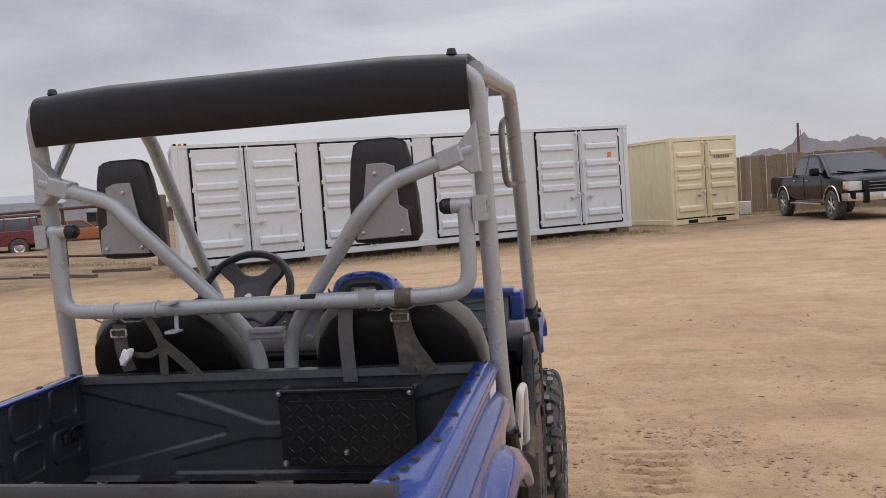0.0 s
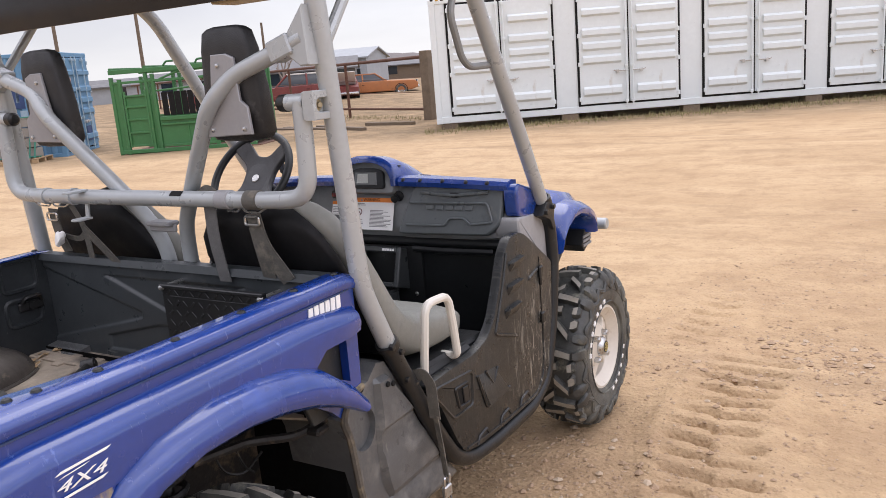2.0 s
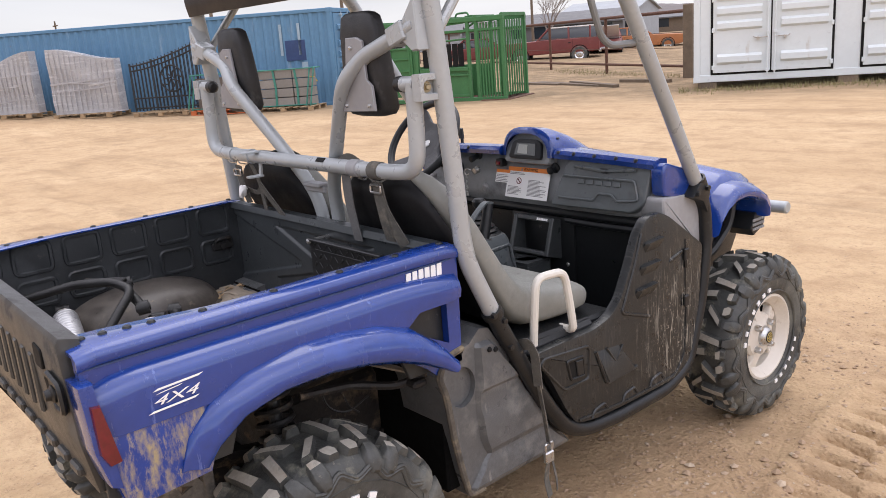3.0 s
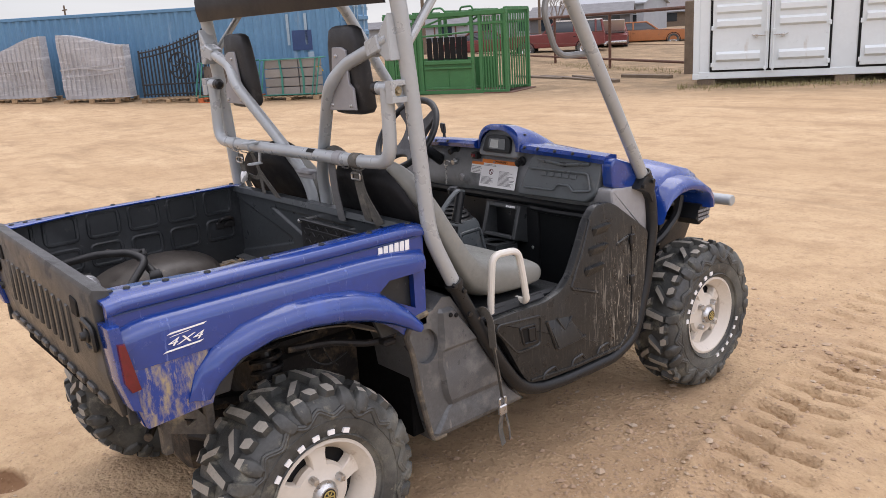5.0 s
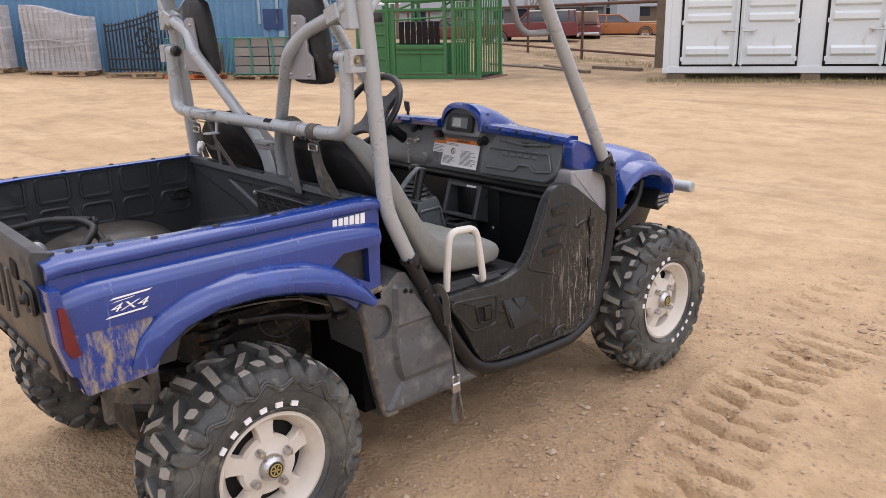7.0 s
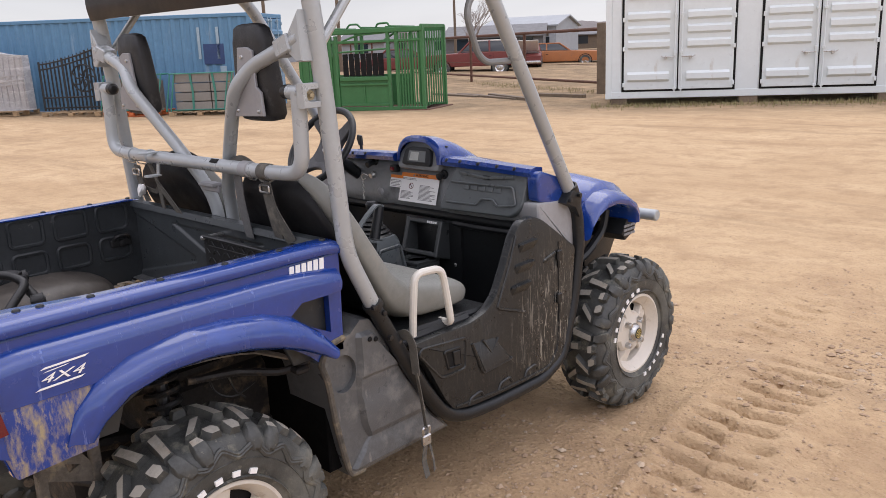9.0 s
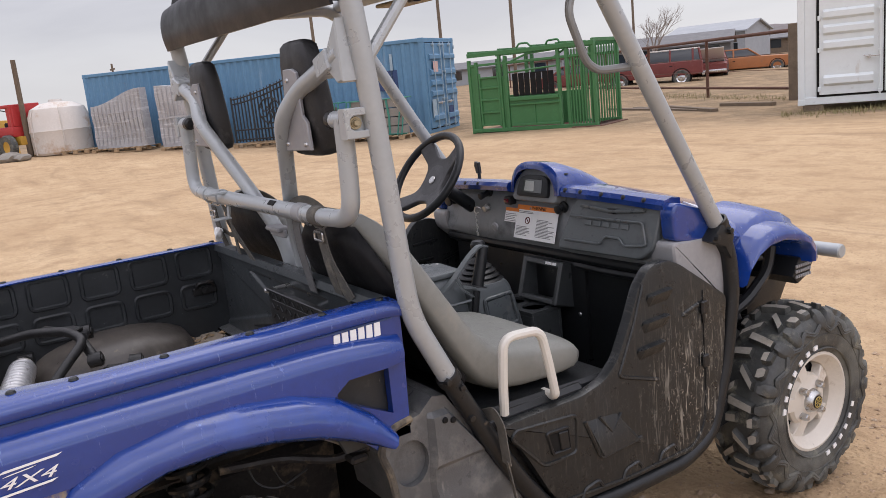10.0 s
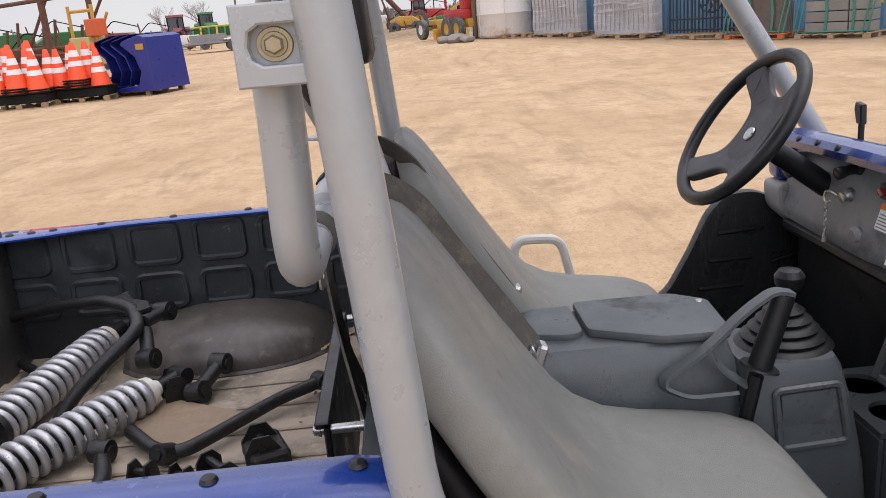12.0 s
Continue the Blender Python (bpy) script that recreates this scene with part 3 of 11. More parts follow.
def dirt_material():
    m = bpy.data.materials.new("packed_dirt")
    m.use_nodes = True
    t = m.node_tree
    b = t.nodes["Principled BSDF"]
    b.inputs["Roughness"].default_value = 0.93
    b.inputs["Specular IOR Level"].default_value = 0.2
    tcn = t.nodes.new("ShaderNodeTexCoord")

    def noi(s, d, r=0.6, scale=None, dist=0.0):
        n = t.nodes.new("ShaderNodeTexNoise")
        n.inputs["Scale"].default_value, n.inputs["Detail"].default_value, n.inputs["Roughness"].default_value, n.inputs["Distortion"].default_value = s, d, r, dist
        v = tcn.outputs["Object"]
        if scale:
            mpn = t.nodes.new("ShaderNodeMapping")
            mpn.inputs["Scale"].default_value = scale
            mpn.inputs["Rotation"].default_value = (0, 0, 0.35)
            t.links.new(v, mpn.inputs["Vector"])
            v = mpn.outputs[0]
        t.links.new(v, n.inputs["Vector"])
        return n.outputs["Fac"]

    def rng(v, a, c, lo_=0.0, hi_=1.0):
        n = t.nodes.new("ShaderNodeMapRange")
        n.inputs["From Min"].default_value, n.inputs["From Max"].default_value = a, c
        n.inputs["To Min"].default_value, n.inputs["To Max"].default_value = lo_, hi_
        t.links.new(v, n.inputs["Value"])
        return n.outputs[0]

    def mix(f, a, c):
        n = t.nodes.new("ShaderNodeMix")
        n.data_type = "RGBA"
        t.links.new(f, n.inputs["Factor"])
        for sock, v in (("A", a), ("B", c)):
            if hasattr(v, "links"):
                t.links.new(v, n.inputs[sock])
            else:
                n.inputs[sock].default_value = (*v, 1)
        return n.outputs["Result"]

    col = mix(rng(noi(0.35, 5, dist=0.6), 0.32, 0.68), (0.438, 0.301, 0.173), (0.548, 0.397, 0.240))
    col = mix(rng(noi(0.9, 6, 0.65, (0.35, 1.6, 1)), 0.5, 0.72, 0, 0.7), col, (0.61, 0.455, 0.285))
    col = mix(rng(noi(2.2, 6, 0.7), 0.48, 0.70, 0, 0.9), col, (0.36, 0.240, 0.138))
    col = mix(rng(noi(11, 7, 0.75), 0.50, 0.68, 0, 0.62), col, (0.37, 0.250, 0.147))
    col = mix(rng(noi(42, 6, 0.8), 0.56, 0.66, 0, 0.75), col, (0.26, 0.172, 0.105))
    col = mix(rng(noi(95, 4, 0.75), 0.59, 0.69, 0, 0.75), col, (0.541, 0.415, 0.288))
    # scuffed, damper streaks and scattered dark crumbs
    col = mix(rng(noi(0.55, 8, 0.72, (0.5, 2.2, 1), 0.8), 0.53, 0.66, 0, 0.55), col, (0.300, 0.205, 0.122))
    col = mix(rng(noi(24, 8, 0.8), 0.60, 0.67, 0, 0.6), col, (0.225, 0.155, 0.095))
    # churned, darker and redder soil; beside the vehicle its soft shade is painted in too
    spot = None
    for cx, cy, rx, ry in CHURN:
        vm = t.nodes.new("ShaderNodeVectorMath")
        vm.operation = "SUBTRACT"
        t.links.new(tcn.outputs["Object"], vm.inputs[0])
        vm.inputs[1].default_value = (cx, cy, 0)
        vs = t.nodes.new("ShaderNodeVectorMath")
        vs.operation = "MULTIPLY"
        t.links.new(vm.outputs[0], vs.inputs[0])
        vs.inputs[1].default_value = (1 / rx, 1 / ry, 0)
        vl = t.nodes.new("ShaderNodeVectorMath")
        vl.operation = "LENGTH"
        t.links.new(vs.outputs[0], vl.inputs[0])
        one = rng(vl.outputs["Value"], 0.3, 1.7, 1.0, 0.0)
        if spot is None:
            spot = one
        else:
            mx = t.nodes.new("ShaderNodeMath")
            mx.operation = "MAXIMUM"
            t.links.new(spot, mx.inputs[0])
            t.links.new(one, mx.inputs[1])
            spot = mx.outputs[0]
    brk = t.nodes.new("ShaderNodeMath")
    brk.operation = "MULTIPLY"
    t.links.new(spot, brk.inputs[0])
    t.links.new(rng(noi(7, 7, 0.75, dist=0.5), 0.36, 0.62, 0.05, 0.58), brk.inputs[1])
    col = mix(brk.outputs[0], col, (0.35, 0.236, 0.145))
    # one dark oval over the small dip behind the vehicle
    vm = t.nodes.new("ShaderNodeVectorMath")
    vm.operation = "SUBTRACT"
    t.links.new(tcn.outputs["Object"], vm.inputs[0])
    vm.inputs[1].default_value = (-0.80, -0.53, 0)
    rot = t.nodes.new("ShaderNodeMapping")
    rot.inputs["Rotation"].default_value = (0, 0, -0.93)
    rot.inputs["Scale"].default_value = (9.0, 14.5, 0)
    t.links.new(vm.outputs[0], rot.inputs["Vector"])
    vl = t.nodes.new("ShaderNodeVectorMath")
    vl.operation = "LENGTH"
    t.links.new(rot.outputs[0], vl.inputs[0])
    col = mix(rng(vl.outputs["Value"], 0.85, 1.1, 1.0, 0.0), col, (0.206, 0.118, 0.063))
    # thin dry grass by the far containers
    sepn = t.nodes.new("ShaderNodeSeparateXYZ")
    t.links.new(tcn.outputs["Object"], sepn.inputs[0])
    mulg = t.nodes.new("ShaderNodeMath")
    mulg.operation = "MULTIPLY"
    edge = t.nodes.new("ShaderNodeMath")
    edge.operation = "MULTIPLY_ADD"
    t.links.new(sepn.outputs["X"], edge.inputs[0])
    edge.inputs[1].default_value = -0.45
    t.links.new(sepn.outputs["Y"], edge.inputs[2])
    t.links.new(rng(edge.outputs[0], 15.5, 19.0), mulg.inputs[0])
    t.links.new(rng(noi(0.8, 7, 0.75), 0.34, 0.58, 0.25, 0.95), mulg.inputs[1])
    col = mix(mulg.outputs[0], col, (0.205, 0.150, 0.092))
    t.links.new(col, b.inputs["Base Color"])
    add = t.nodes.new("ShaderNodeMath")
    add.operation = "ADD"
    t.links.new(noi(14, 8, 0.72), add.inputs[0])
    vor = t.nodes.new("ShaderNodeTexVoronoi")
    vor.inputs["Scale"].default_value = 46
    t.links.new(tcn.outputs["Object"], vor.inputs["Vector"])
    t.links.new(rng(vor.outputs["Distance"], 0.0, 0.5, 0.35, 0.0), add.inputs[1])
    lump = t.nodes.new("ShaderNodeMath")
    lump.operation = "MULTIPLY_ADD"
    t.links.new(noi(3.2, 5, 0.6, (0.6, 1.5, 1)), lump.inputs[0])
    lump.inputs[1].default_value = 3.0
    t.links.new(add.outputs[0], lump.inputs[2])
    bn = t.nodes.new("ShaderNodeBump")
    bn.inputs["Strength"].default_value, bn.inputs["Distance"].default_value = 0.62, 0.03
    t.links.new(lump.outputs[0], bn.inputs["Height"])
    t.links.new(bn.outputs[0], b.inputs["Normal"])
    return m


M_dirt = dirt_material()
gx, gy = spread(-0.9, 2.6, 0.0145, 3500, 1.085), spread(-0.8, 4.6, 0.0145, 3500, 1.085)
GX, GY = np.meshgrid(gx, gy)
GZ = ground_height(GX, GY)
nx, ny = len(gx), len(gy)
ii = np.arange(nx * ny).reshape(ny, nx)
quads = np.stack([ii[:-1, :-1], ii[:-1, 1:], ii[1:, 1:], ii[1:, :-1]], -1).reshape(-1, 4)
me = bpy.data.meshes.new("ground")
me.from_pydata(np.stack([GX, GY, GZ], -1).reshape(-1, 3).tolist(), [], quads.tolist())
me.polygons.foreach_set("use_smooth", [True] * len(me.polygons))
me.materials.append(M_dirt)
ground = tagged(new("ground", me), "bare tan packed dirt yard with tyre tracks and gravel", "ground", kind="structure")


def gz(x, y):
    return float(ground_height(np.array([float(x)]), np.array([float(y)]))[0])


def gravel():
    r = random.Random(3)
    V, F = [], []
    base = [(0, 0, 1), (0.9, 0, 0.3), (0.28, 0.85, 0.3), (-0.72, 0.53, 0.3), (-0.72, -0.53, 0.3), (0.28, -0.85, 0.3), (0, 0, -0.6)]
    tri = [(0, 1, 2), (0, 2, 3), (0, 3, 4), (0, 4, 5), (0, 5, 1), (6, 2, 1), (6, 3, 2), (6, 4, 3), (6, 5, 4), (6, 1, 5)]
    pts = []
    for _ in range(7000):
        a, d = r.uniform(0, 2 * math.pi), abs(r.gauss(0, 2.6)) + 0.2
        pts.append((0.7 + d * math.cos(a), 0.6 + d * math.sin(a), r.lognormvariate(-5.5, 0.45)))
    for cx, cy, rx, ry in CHURN:
        for _ in range(min(1100, int(2600 * rx * ry) + 60)):
            pts.append((r.gauss(cx, rx * 0.8), r.gauss(cy, ry * 0.8), r.lognormvariate(-5.4, 0.5)))
    for _ in range(1500):
        u = r.random()
        pts.append((1.2 + 1.1 * u + r.gauss(0, 0.18), 3.2 - 1.5 * u + r.gauss(0, 0.16), r.lognormvariate(-5.0, 0.5)))
    for _ in range(3200):
        pts.append((r.gauss(0.9, 0.32), r.uniform(-0.9, 2.6), r.lognormvariate(-5.15, 0.52)))
    X, Y = np.array([p[0] for p in pts]), np.array([p[1] for p in pts])
    Z = ground_height(X, Y)
    patchy = fbm(X, Y, 2.2, 3, 41)
    level = float(np.median(patchy))
    for (x, y, s), z, q in zip(pts, Z, patchy):
        # stones gather in patches and leave swept dirt between
        if q < level and r.random() < 0.6:
            continue
        s = min(s * r.choice((0.55, 0.7, 0.85, 1.0, 1.25)), 0.026)
        o = len(V)
        a = r.uniform(0, 6.28)
        sx, sy, sz = s * r.uniform(0.7, 1.3), s * r.uniform(0.7, 1.3), s * r.uniform(0.45, 0.9)
        for bxx, byy, bzz in base:
            px, py = bxx * sx, byy * sy
            V.append((x + px * math.cos(a) - py * math.sin(a), y + px * math.sin(a) + py * math.cos(a), z + bzz * sz))
        F += [tuple(i + o for i in f) for f in tri]
    me = bpy.data.meshes.new("gravel")
    me.from_pydata(V, [], F)
    me.materials.append(M_stone)
    return tagged(new("gravel", me), "loose tan gravel scattered over the dirt", "gravel", kind="stuff")


gravel()


# ---- shipping containers ----
def corrugate(bm, length, z0, z1, depth, pitch, y, M=None, axis_x=True):
    """A sheet with upright trapezoid ribs along local x, its outer face at y."""
    xs, n = [], max(1, int(round(length / pitch)))
    p = length / n
    for i in range(n):
        for f, d in ((0.0, 0), (0.30, 0), (0.45, depth), (0.85, depth)):
            xs.append(((i + f) * p, y + d))
    xs.append((length, y))
    rings = [[Vector((x, yy, z0)), Vector((x, yy, z1)), Vector((x, yy + 0.02, z1)), Vector((x, yy + 0.02, z0))] for x, yy in xs]
    return lo(bm, rings, M=M)


def leaf_door(parent, w, h, M, paint, ribs, rods, M_hw):
    """One container door: pressed leaf, hinges, lock rods with handle."""
    b = NB()
    bx(b, 0, w, -0.03, 0.02, 0, h, 0.008)
    d = part("door", b, paint, parent)
    d.matrix_basis = M
    for z0, z1 in ribs:
        z0, z1 = z0 * h / 2.25, z1 * h / 2.25
        b = NB()
        t = bmesh.new()
        bmesh.ops.create_cube(t, size=1, matrix=Matrix.Translation((w * (0.46 if rods and rods[0] > w / 2 else 0.54), -0.05, (z0 + z1) / 2)) @ Matrix.Diagonal((w * 0.78, 0.085, z1 - z0, 1)))
        for v in t.verts:
            if v.co.y < -0.05:
                v.co.z = (z0 + z1) / 2 + (v.co.z - (z0 + z1) / 2) * 0.45
        merge(b, t)
        part("rib", b, paint, d)
    for x in rods:
        b = NB()
        tb(b, [(x, -0.085, -0.06), (x, -0.085, h + 0.04)], 0.017, 0, 8)
        for z in (0.02, h * 0.33, h * 0.66, h - 0.05):
            bx(b, x - 0.035, x + 0.035, -0.105, -0.03, z - 0.03, z + 0.03, 0.006)
        part("lock_rod", b, M_hw, d)
        b = NB()
        sgn = 1 if x < w / 2 else -1
        tb(b, [(x, -0.1, h * 0.29), (x + sgn * 0.26, -0.1, h * 0.29), (x + sgn * 0.3, -0.1, h * 0.30)], 0.013, 0.02, 6)
        bx(b, x + sgn * 0.2 - 0.03, x + sgn * 0.2 + 0.03, -0.1, -0.03, h * 0.29 - 0.05, h * 0.29 + 0.03, 0.005)
        part("handle", b, M_steel, d)
    hx = w if rods and rods[0] < w / 2 else 0
    for z in (0.12, h * 0.37, h * 0.63, h - 0.12):
        b = NB()
        bx(b, hx - 0.03, hx + 0.03, -0.06, -0.01, z - 0.05, z + 0.05, 0.008)
        part("hinge", b, M_hw, d)
    return d


def container(label, L, H, paint, M, side_doors=0, end_doors=False, ribs_front=True, hw=None, group="shipping containers"):
    W = 2.44
    hw = hw or paint
    th = thing("shipping_container", label, "container", M, group)
    b = NB()
    for x in (0, L - 0.14):
        for y in (0, W - 0.14):
            bx(b, x, x + 0.14, y, y + 0.14, 0, H, 0.012)
            for z in (0, H - 0.12):
                bx(b, x - 0.006, x + 0.146, y - 0.006, y + 0.146, z - 0.006, z + 0.126, 0.01)
    for y in (0, W - 0.1):
        bx(b, 0.1, L - 0.1, y, y + 0.1, 0.0, 0.16, 0.01)
        bx(b, 0.1, L - 0.1, y, y + 0.1, H - 0.1, H, 0.01)
    for x in (0, L - 0.1):
        bx(b, x, x + 0.1, 0.1, W - 0.1, 0.0, 0.16, 0.01)
        bx(b, x, x + 0.1, 0.1, W - 0.1, H - 0.12, H, 0.01)
    part("frame", b, paint, th)
    b = NB()
    bx(b, 0.05, L - 0.05, 0.05, W - 0.05, H - 0.05, H - 0.02)
    bx(b, 0.05, L - 0.05, 0.05, W - 0.05, 0.1, 0.14)
    part("roof_and_floor", b, paint, th)
    b = NB()
    back = Matrix.Translation((L - 0.1, W, 0)) @ Matrix.Rotation(math.pi, 4, "Z")
    corrugate(b, L - 0.2, 0.14, H - 0.08, 0.035, 0.28, 0.02, back)
    left = Matrix.Translation((0, W - 0.1, 0)) @ Matrix.Rotation(-math.pi / 2, 4, "Z")
    corrugate(b, W - 0.2, 0.14, H - 0.08, 0.035, 0.25, 0.02, left)
    if not end_doors:
        corrugate(b, W - 0.2, 0.14, H - 0.08, 0.035, 0.25, 0.02, Matrix.Translation((L, 0.1, 0)) @ Matrix.Rotation(math.pi / 2, 4, "Z"))
    if ribs_front and not side_doors:
        corrugate(b, L - 0.2, 0.14, H - 0.08, 0.035, 0.28, 0.02, Matrix.Translation((0.1, 0, 0)))
    part("wall", b, paint, th)
    ribs = [(0.14, 0.38), (0.80, 1.02), (1.08, 1.30), (1.36, 1.58), (1.78, 1.98)]
    if side_doors:
        pitch = (L - 0.42) / side_doors
        b = NB()
        s = NB()
        for i in range(side_doors + 1):
            x = 0.14 if i == 0 else 0.21 + i * pitch - 0.26
            x1 = 0.21 + 0.16 if i == 0 else (L - 0.14 if i == side_doors else x + 0.52)
            bx(b, x, x1, 0.02, 0.08, 0.14, H - 0.08, 0.006)
            part("post_panel", b, paint, th)
            b = NB()
        for i in range(side_doors):
            x0, x1 = 0.21 + i * pitch + (0.29 if i else 0.19), 0.21 + (i + 1) * pitch - (0.29 if i < side_doors - 1 else 0.1)
            bx(s, x0 - 0.03, x1 + 0.03, -0.004, 0.07, 0.155, H - 0.095)
            w = (x1 - x0 - 0.07) / 2
            h = H - 0.34
            leaf_door(th, w, h, Matrix.Translation((x0 + 0.02, 0.0, 0.2)), paint, ribs, [w - 0.06], hw)
            leaf_door(th, w, h, Matrix.Translation((x0 + w + 0.05, 0.0, 0.2)), paint, ribs, [0.06], hw)
        part("door_seal", s, M_seam, th)
    if end_doors:
        E_ = Matrix.Translation((L, 0, 0)) @ Matrix.Rotation(math.pi / 2, 4, "Z")
        s = NB()
        bx(s, 0.1, W - 0.1, 0.03, 0.07, 0.15, H - 0.1, M=E_)
        part("door_seal", s, M_seam, th)
        w = (W - 0.2 - 0.09) / 2
        h = H - 0.34
        rods1 = [w - 0.06] if end_doors == 1 else [w * 0.42, w - 0.1]
        rods2 = [0.06] if end_doors == 1 else [0.1, w * 0.58]
        leaf_door(th, w, h, E_ @ Matrix.Translation((0.12, 0.0, 0.2)), paint, ribs, rods1, hw)
        leaf_door(th, w, h, E_ @ Matrix.Translation((0.12 + w + 0.05, 0.0, 0.2)), paint, ribs, rods2, hw)
    return th


def panel_on(name, parent, M, x0, x1, z0, z1, mat, y=-0.004, label=""):
    b = NB()
    bx(b, x0, x1, y - 0.004, y, z0, z1, 0.0)
    o = part(name, b, mat, parent, label)
    o.matrix_basis = M
    return o


WHITE_M = pose(-8.45, 15.9, 0.065, 0, 0, 29.9)
white_box = container("long white shipping container with four pairs of side doors, on blocks", 12.19, 2.865, M_contwhite, WHITE_M, side_doors=4)
panel_on("marking", white_box, Matrix.Identity(4), 11.5, 11.62, 1.98, 2.12, M_orange, -0.035, "small orange warning label")
for i in range(7):
    panel_on("marking", white_box, Matrix.Identity(4), 11.05 + i * 0.085, 11.11 + i * 0.085, 2.34, 2.41, M_print, -0.035)
for i in range(4):
    panel_on("marking", white_box, Matrix.Identity(4), 11.2 + i * 0.085, 11.26 + i * 0.085, 2.22, 2.29, M_print, -0.035)
for i in range(3):
    panel_on("marking", white_box, Matrix.Identity(4), 0.05 + i * 0.12, 0.12 + i * 0.12, 2.84, 2.885, M_yellow if i % 2 else M_seam, -0.003)
beige_box = container("short beige shipping container with its doors shut, beside the white one", 6.06, 2.59, M_contbeige, pose(0.27, 28.5, -0.08, 0, 0, -59), end_doors=1)
EB = Matrix.Translation((6.06, 0, 0)) @ Matrix.Rotation(math.pi / 2, 4, "Z")
for i in range(7):
    panel_on("marking", beige_box, EB, 1.55 + i * 0.085, 1.61 + i * 0.085, 1.92, 2.0, M_print, -0.035)
for x in (0.55, 1.6):
    panel_on("fork_pocket", beige_box, EB, x, x + 0.34, 0.03, 0.13, M_seam)
blue_box = container("faded blue shipping container with a worn door end, behind pallets", 12.19, 2.7, M_contblue, pose(-27.28, 5.11, -0.04, 0, 0.55, 35), end_doors=2, hw=M_contpale)
panel_on("patch", blue_box, Matrix.Identity(4), 10.75, 11.35, 1.35, 1.9, M_navy, 0.012, "navy repainted patch")
panel_on("patch", blue_box, Matrix.Identity(4), 11.2, 11.38, 0.95, 1.30, M_contpale, 0.012)
for i in range(2):
    panel_on("patch", blue_box, Matrix.Identity(4), 10.6 + i * 0.55, 10.68 + i * 0.55, 1.5, 2.35, M_contpale, 0.012)
b = NB()
pr(b, [(11.3, 0.75), (11.62, 0.75), (11.46, 1.02)], 0.008, 0.012, "y", 0)
part("warning_triangle", b, mk("yellow_print", (0.75, 0.5, 0.03), 0.5, var=0.05, bump=0), blue_box, "yellow warning triangle")
EBL = Matrix.Translation((12.19, 0, 0)) @ Matrix.Rotation(math.pi / 2, 4, "Z")
panel_on("patch", blue_box, EBL, 0.45, 0.8, 1.75, 2.05, mk("pink_print", (0.6, 0.4, 0.36), 0.6), -0.09)
panel_on("patch", blue_box, EBL, 0.2, 0.5, 0.5, 1.0, M_contpale, -0.07)
panel_on("patch", blue_box, EBL, 1.5, 1.9, 0.35, 0.75, M_navy, -0.07)
for n, M, xs in ((white_box, WHITE_M, (0.3, 3.2, 6.1, 9.0, 11.9)),):
    for x in xs:
        b = NB()
        bx(b, -0.2, 0.2, -0.1, 0.3, -0.12, 0.134, 0.012)
        p = M @ Vector((x, 0.12, 0))
        o = part("timber_block", b, M_wood)
        o.matrix_basis = pose(p.x, p.y, -0.068, 0, 0, 30)
        tagged(o, "dark timber block under the white container", "timber block", "container blocks")


# ---- the parked utility vehicle: x to its right, y ahead, rear axle over y = 0 ----
utv = thing("utility_vehicle", "dusty blue two-seat utility vehicle with grey roll cage, on dirt", "utility vehicle")
SIDES = (1, -1)


def arc_block(bm, a0, a1, r0, r1, z0, z1, n=3):
    rings = []
    for k in range(n + 1):
        a = a0 + (a1 - a0) * k / n
        c, s = math.cos(a), math.sin(a)
        rings.append([(r0 * c, r0 * s, z0), (r1 * c, r1 * s, z0), (r1 * c, r1 * s, z1), (r0 * c, r0 * s, z1)])
    return lo(bm, rings)


def tyre_mesh(half, R=0.318):
    """Carcass, turned about local z, which points out of the vehicle."""
    b = NB()
    h = half
    prof = [(0.160, -h * 0.80), (0.175, -h * 0.93), (0.215, -h * 1.02), (0.25, -h), (0.275, -h * 0.93), (0.290, -h * 0.78), (0.297, -h * 0.4), (0.298, 0)]
    prof = prof + [(r, -z) for r, z in prof[-2::-1]] + [(0.150, h * 0.78), (0.150, -h * 0.78)]
    lt(b, prof, seg=56, closed=True)
    return b


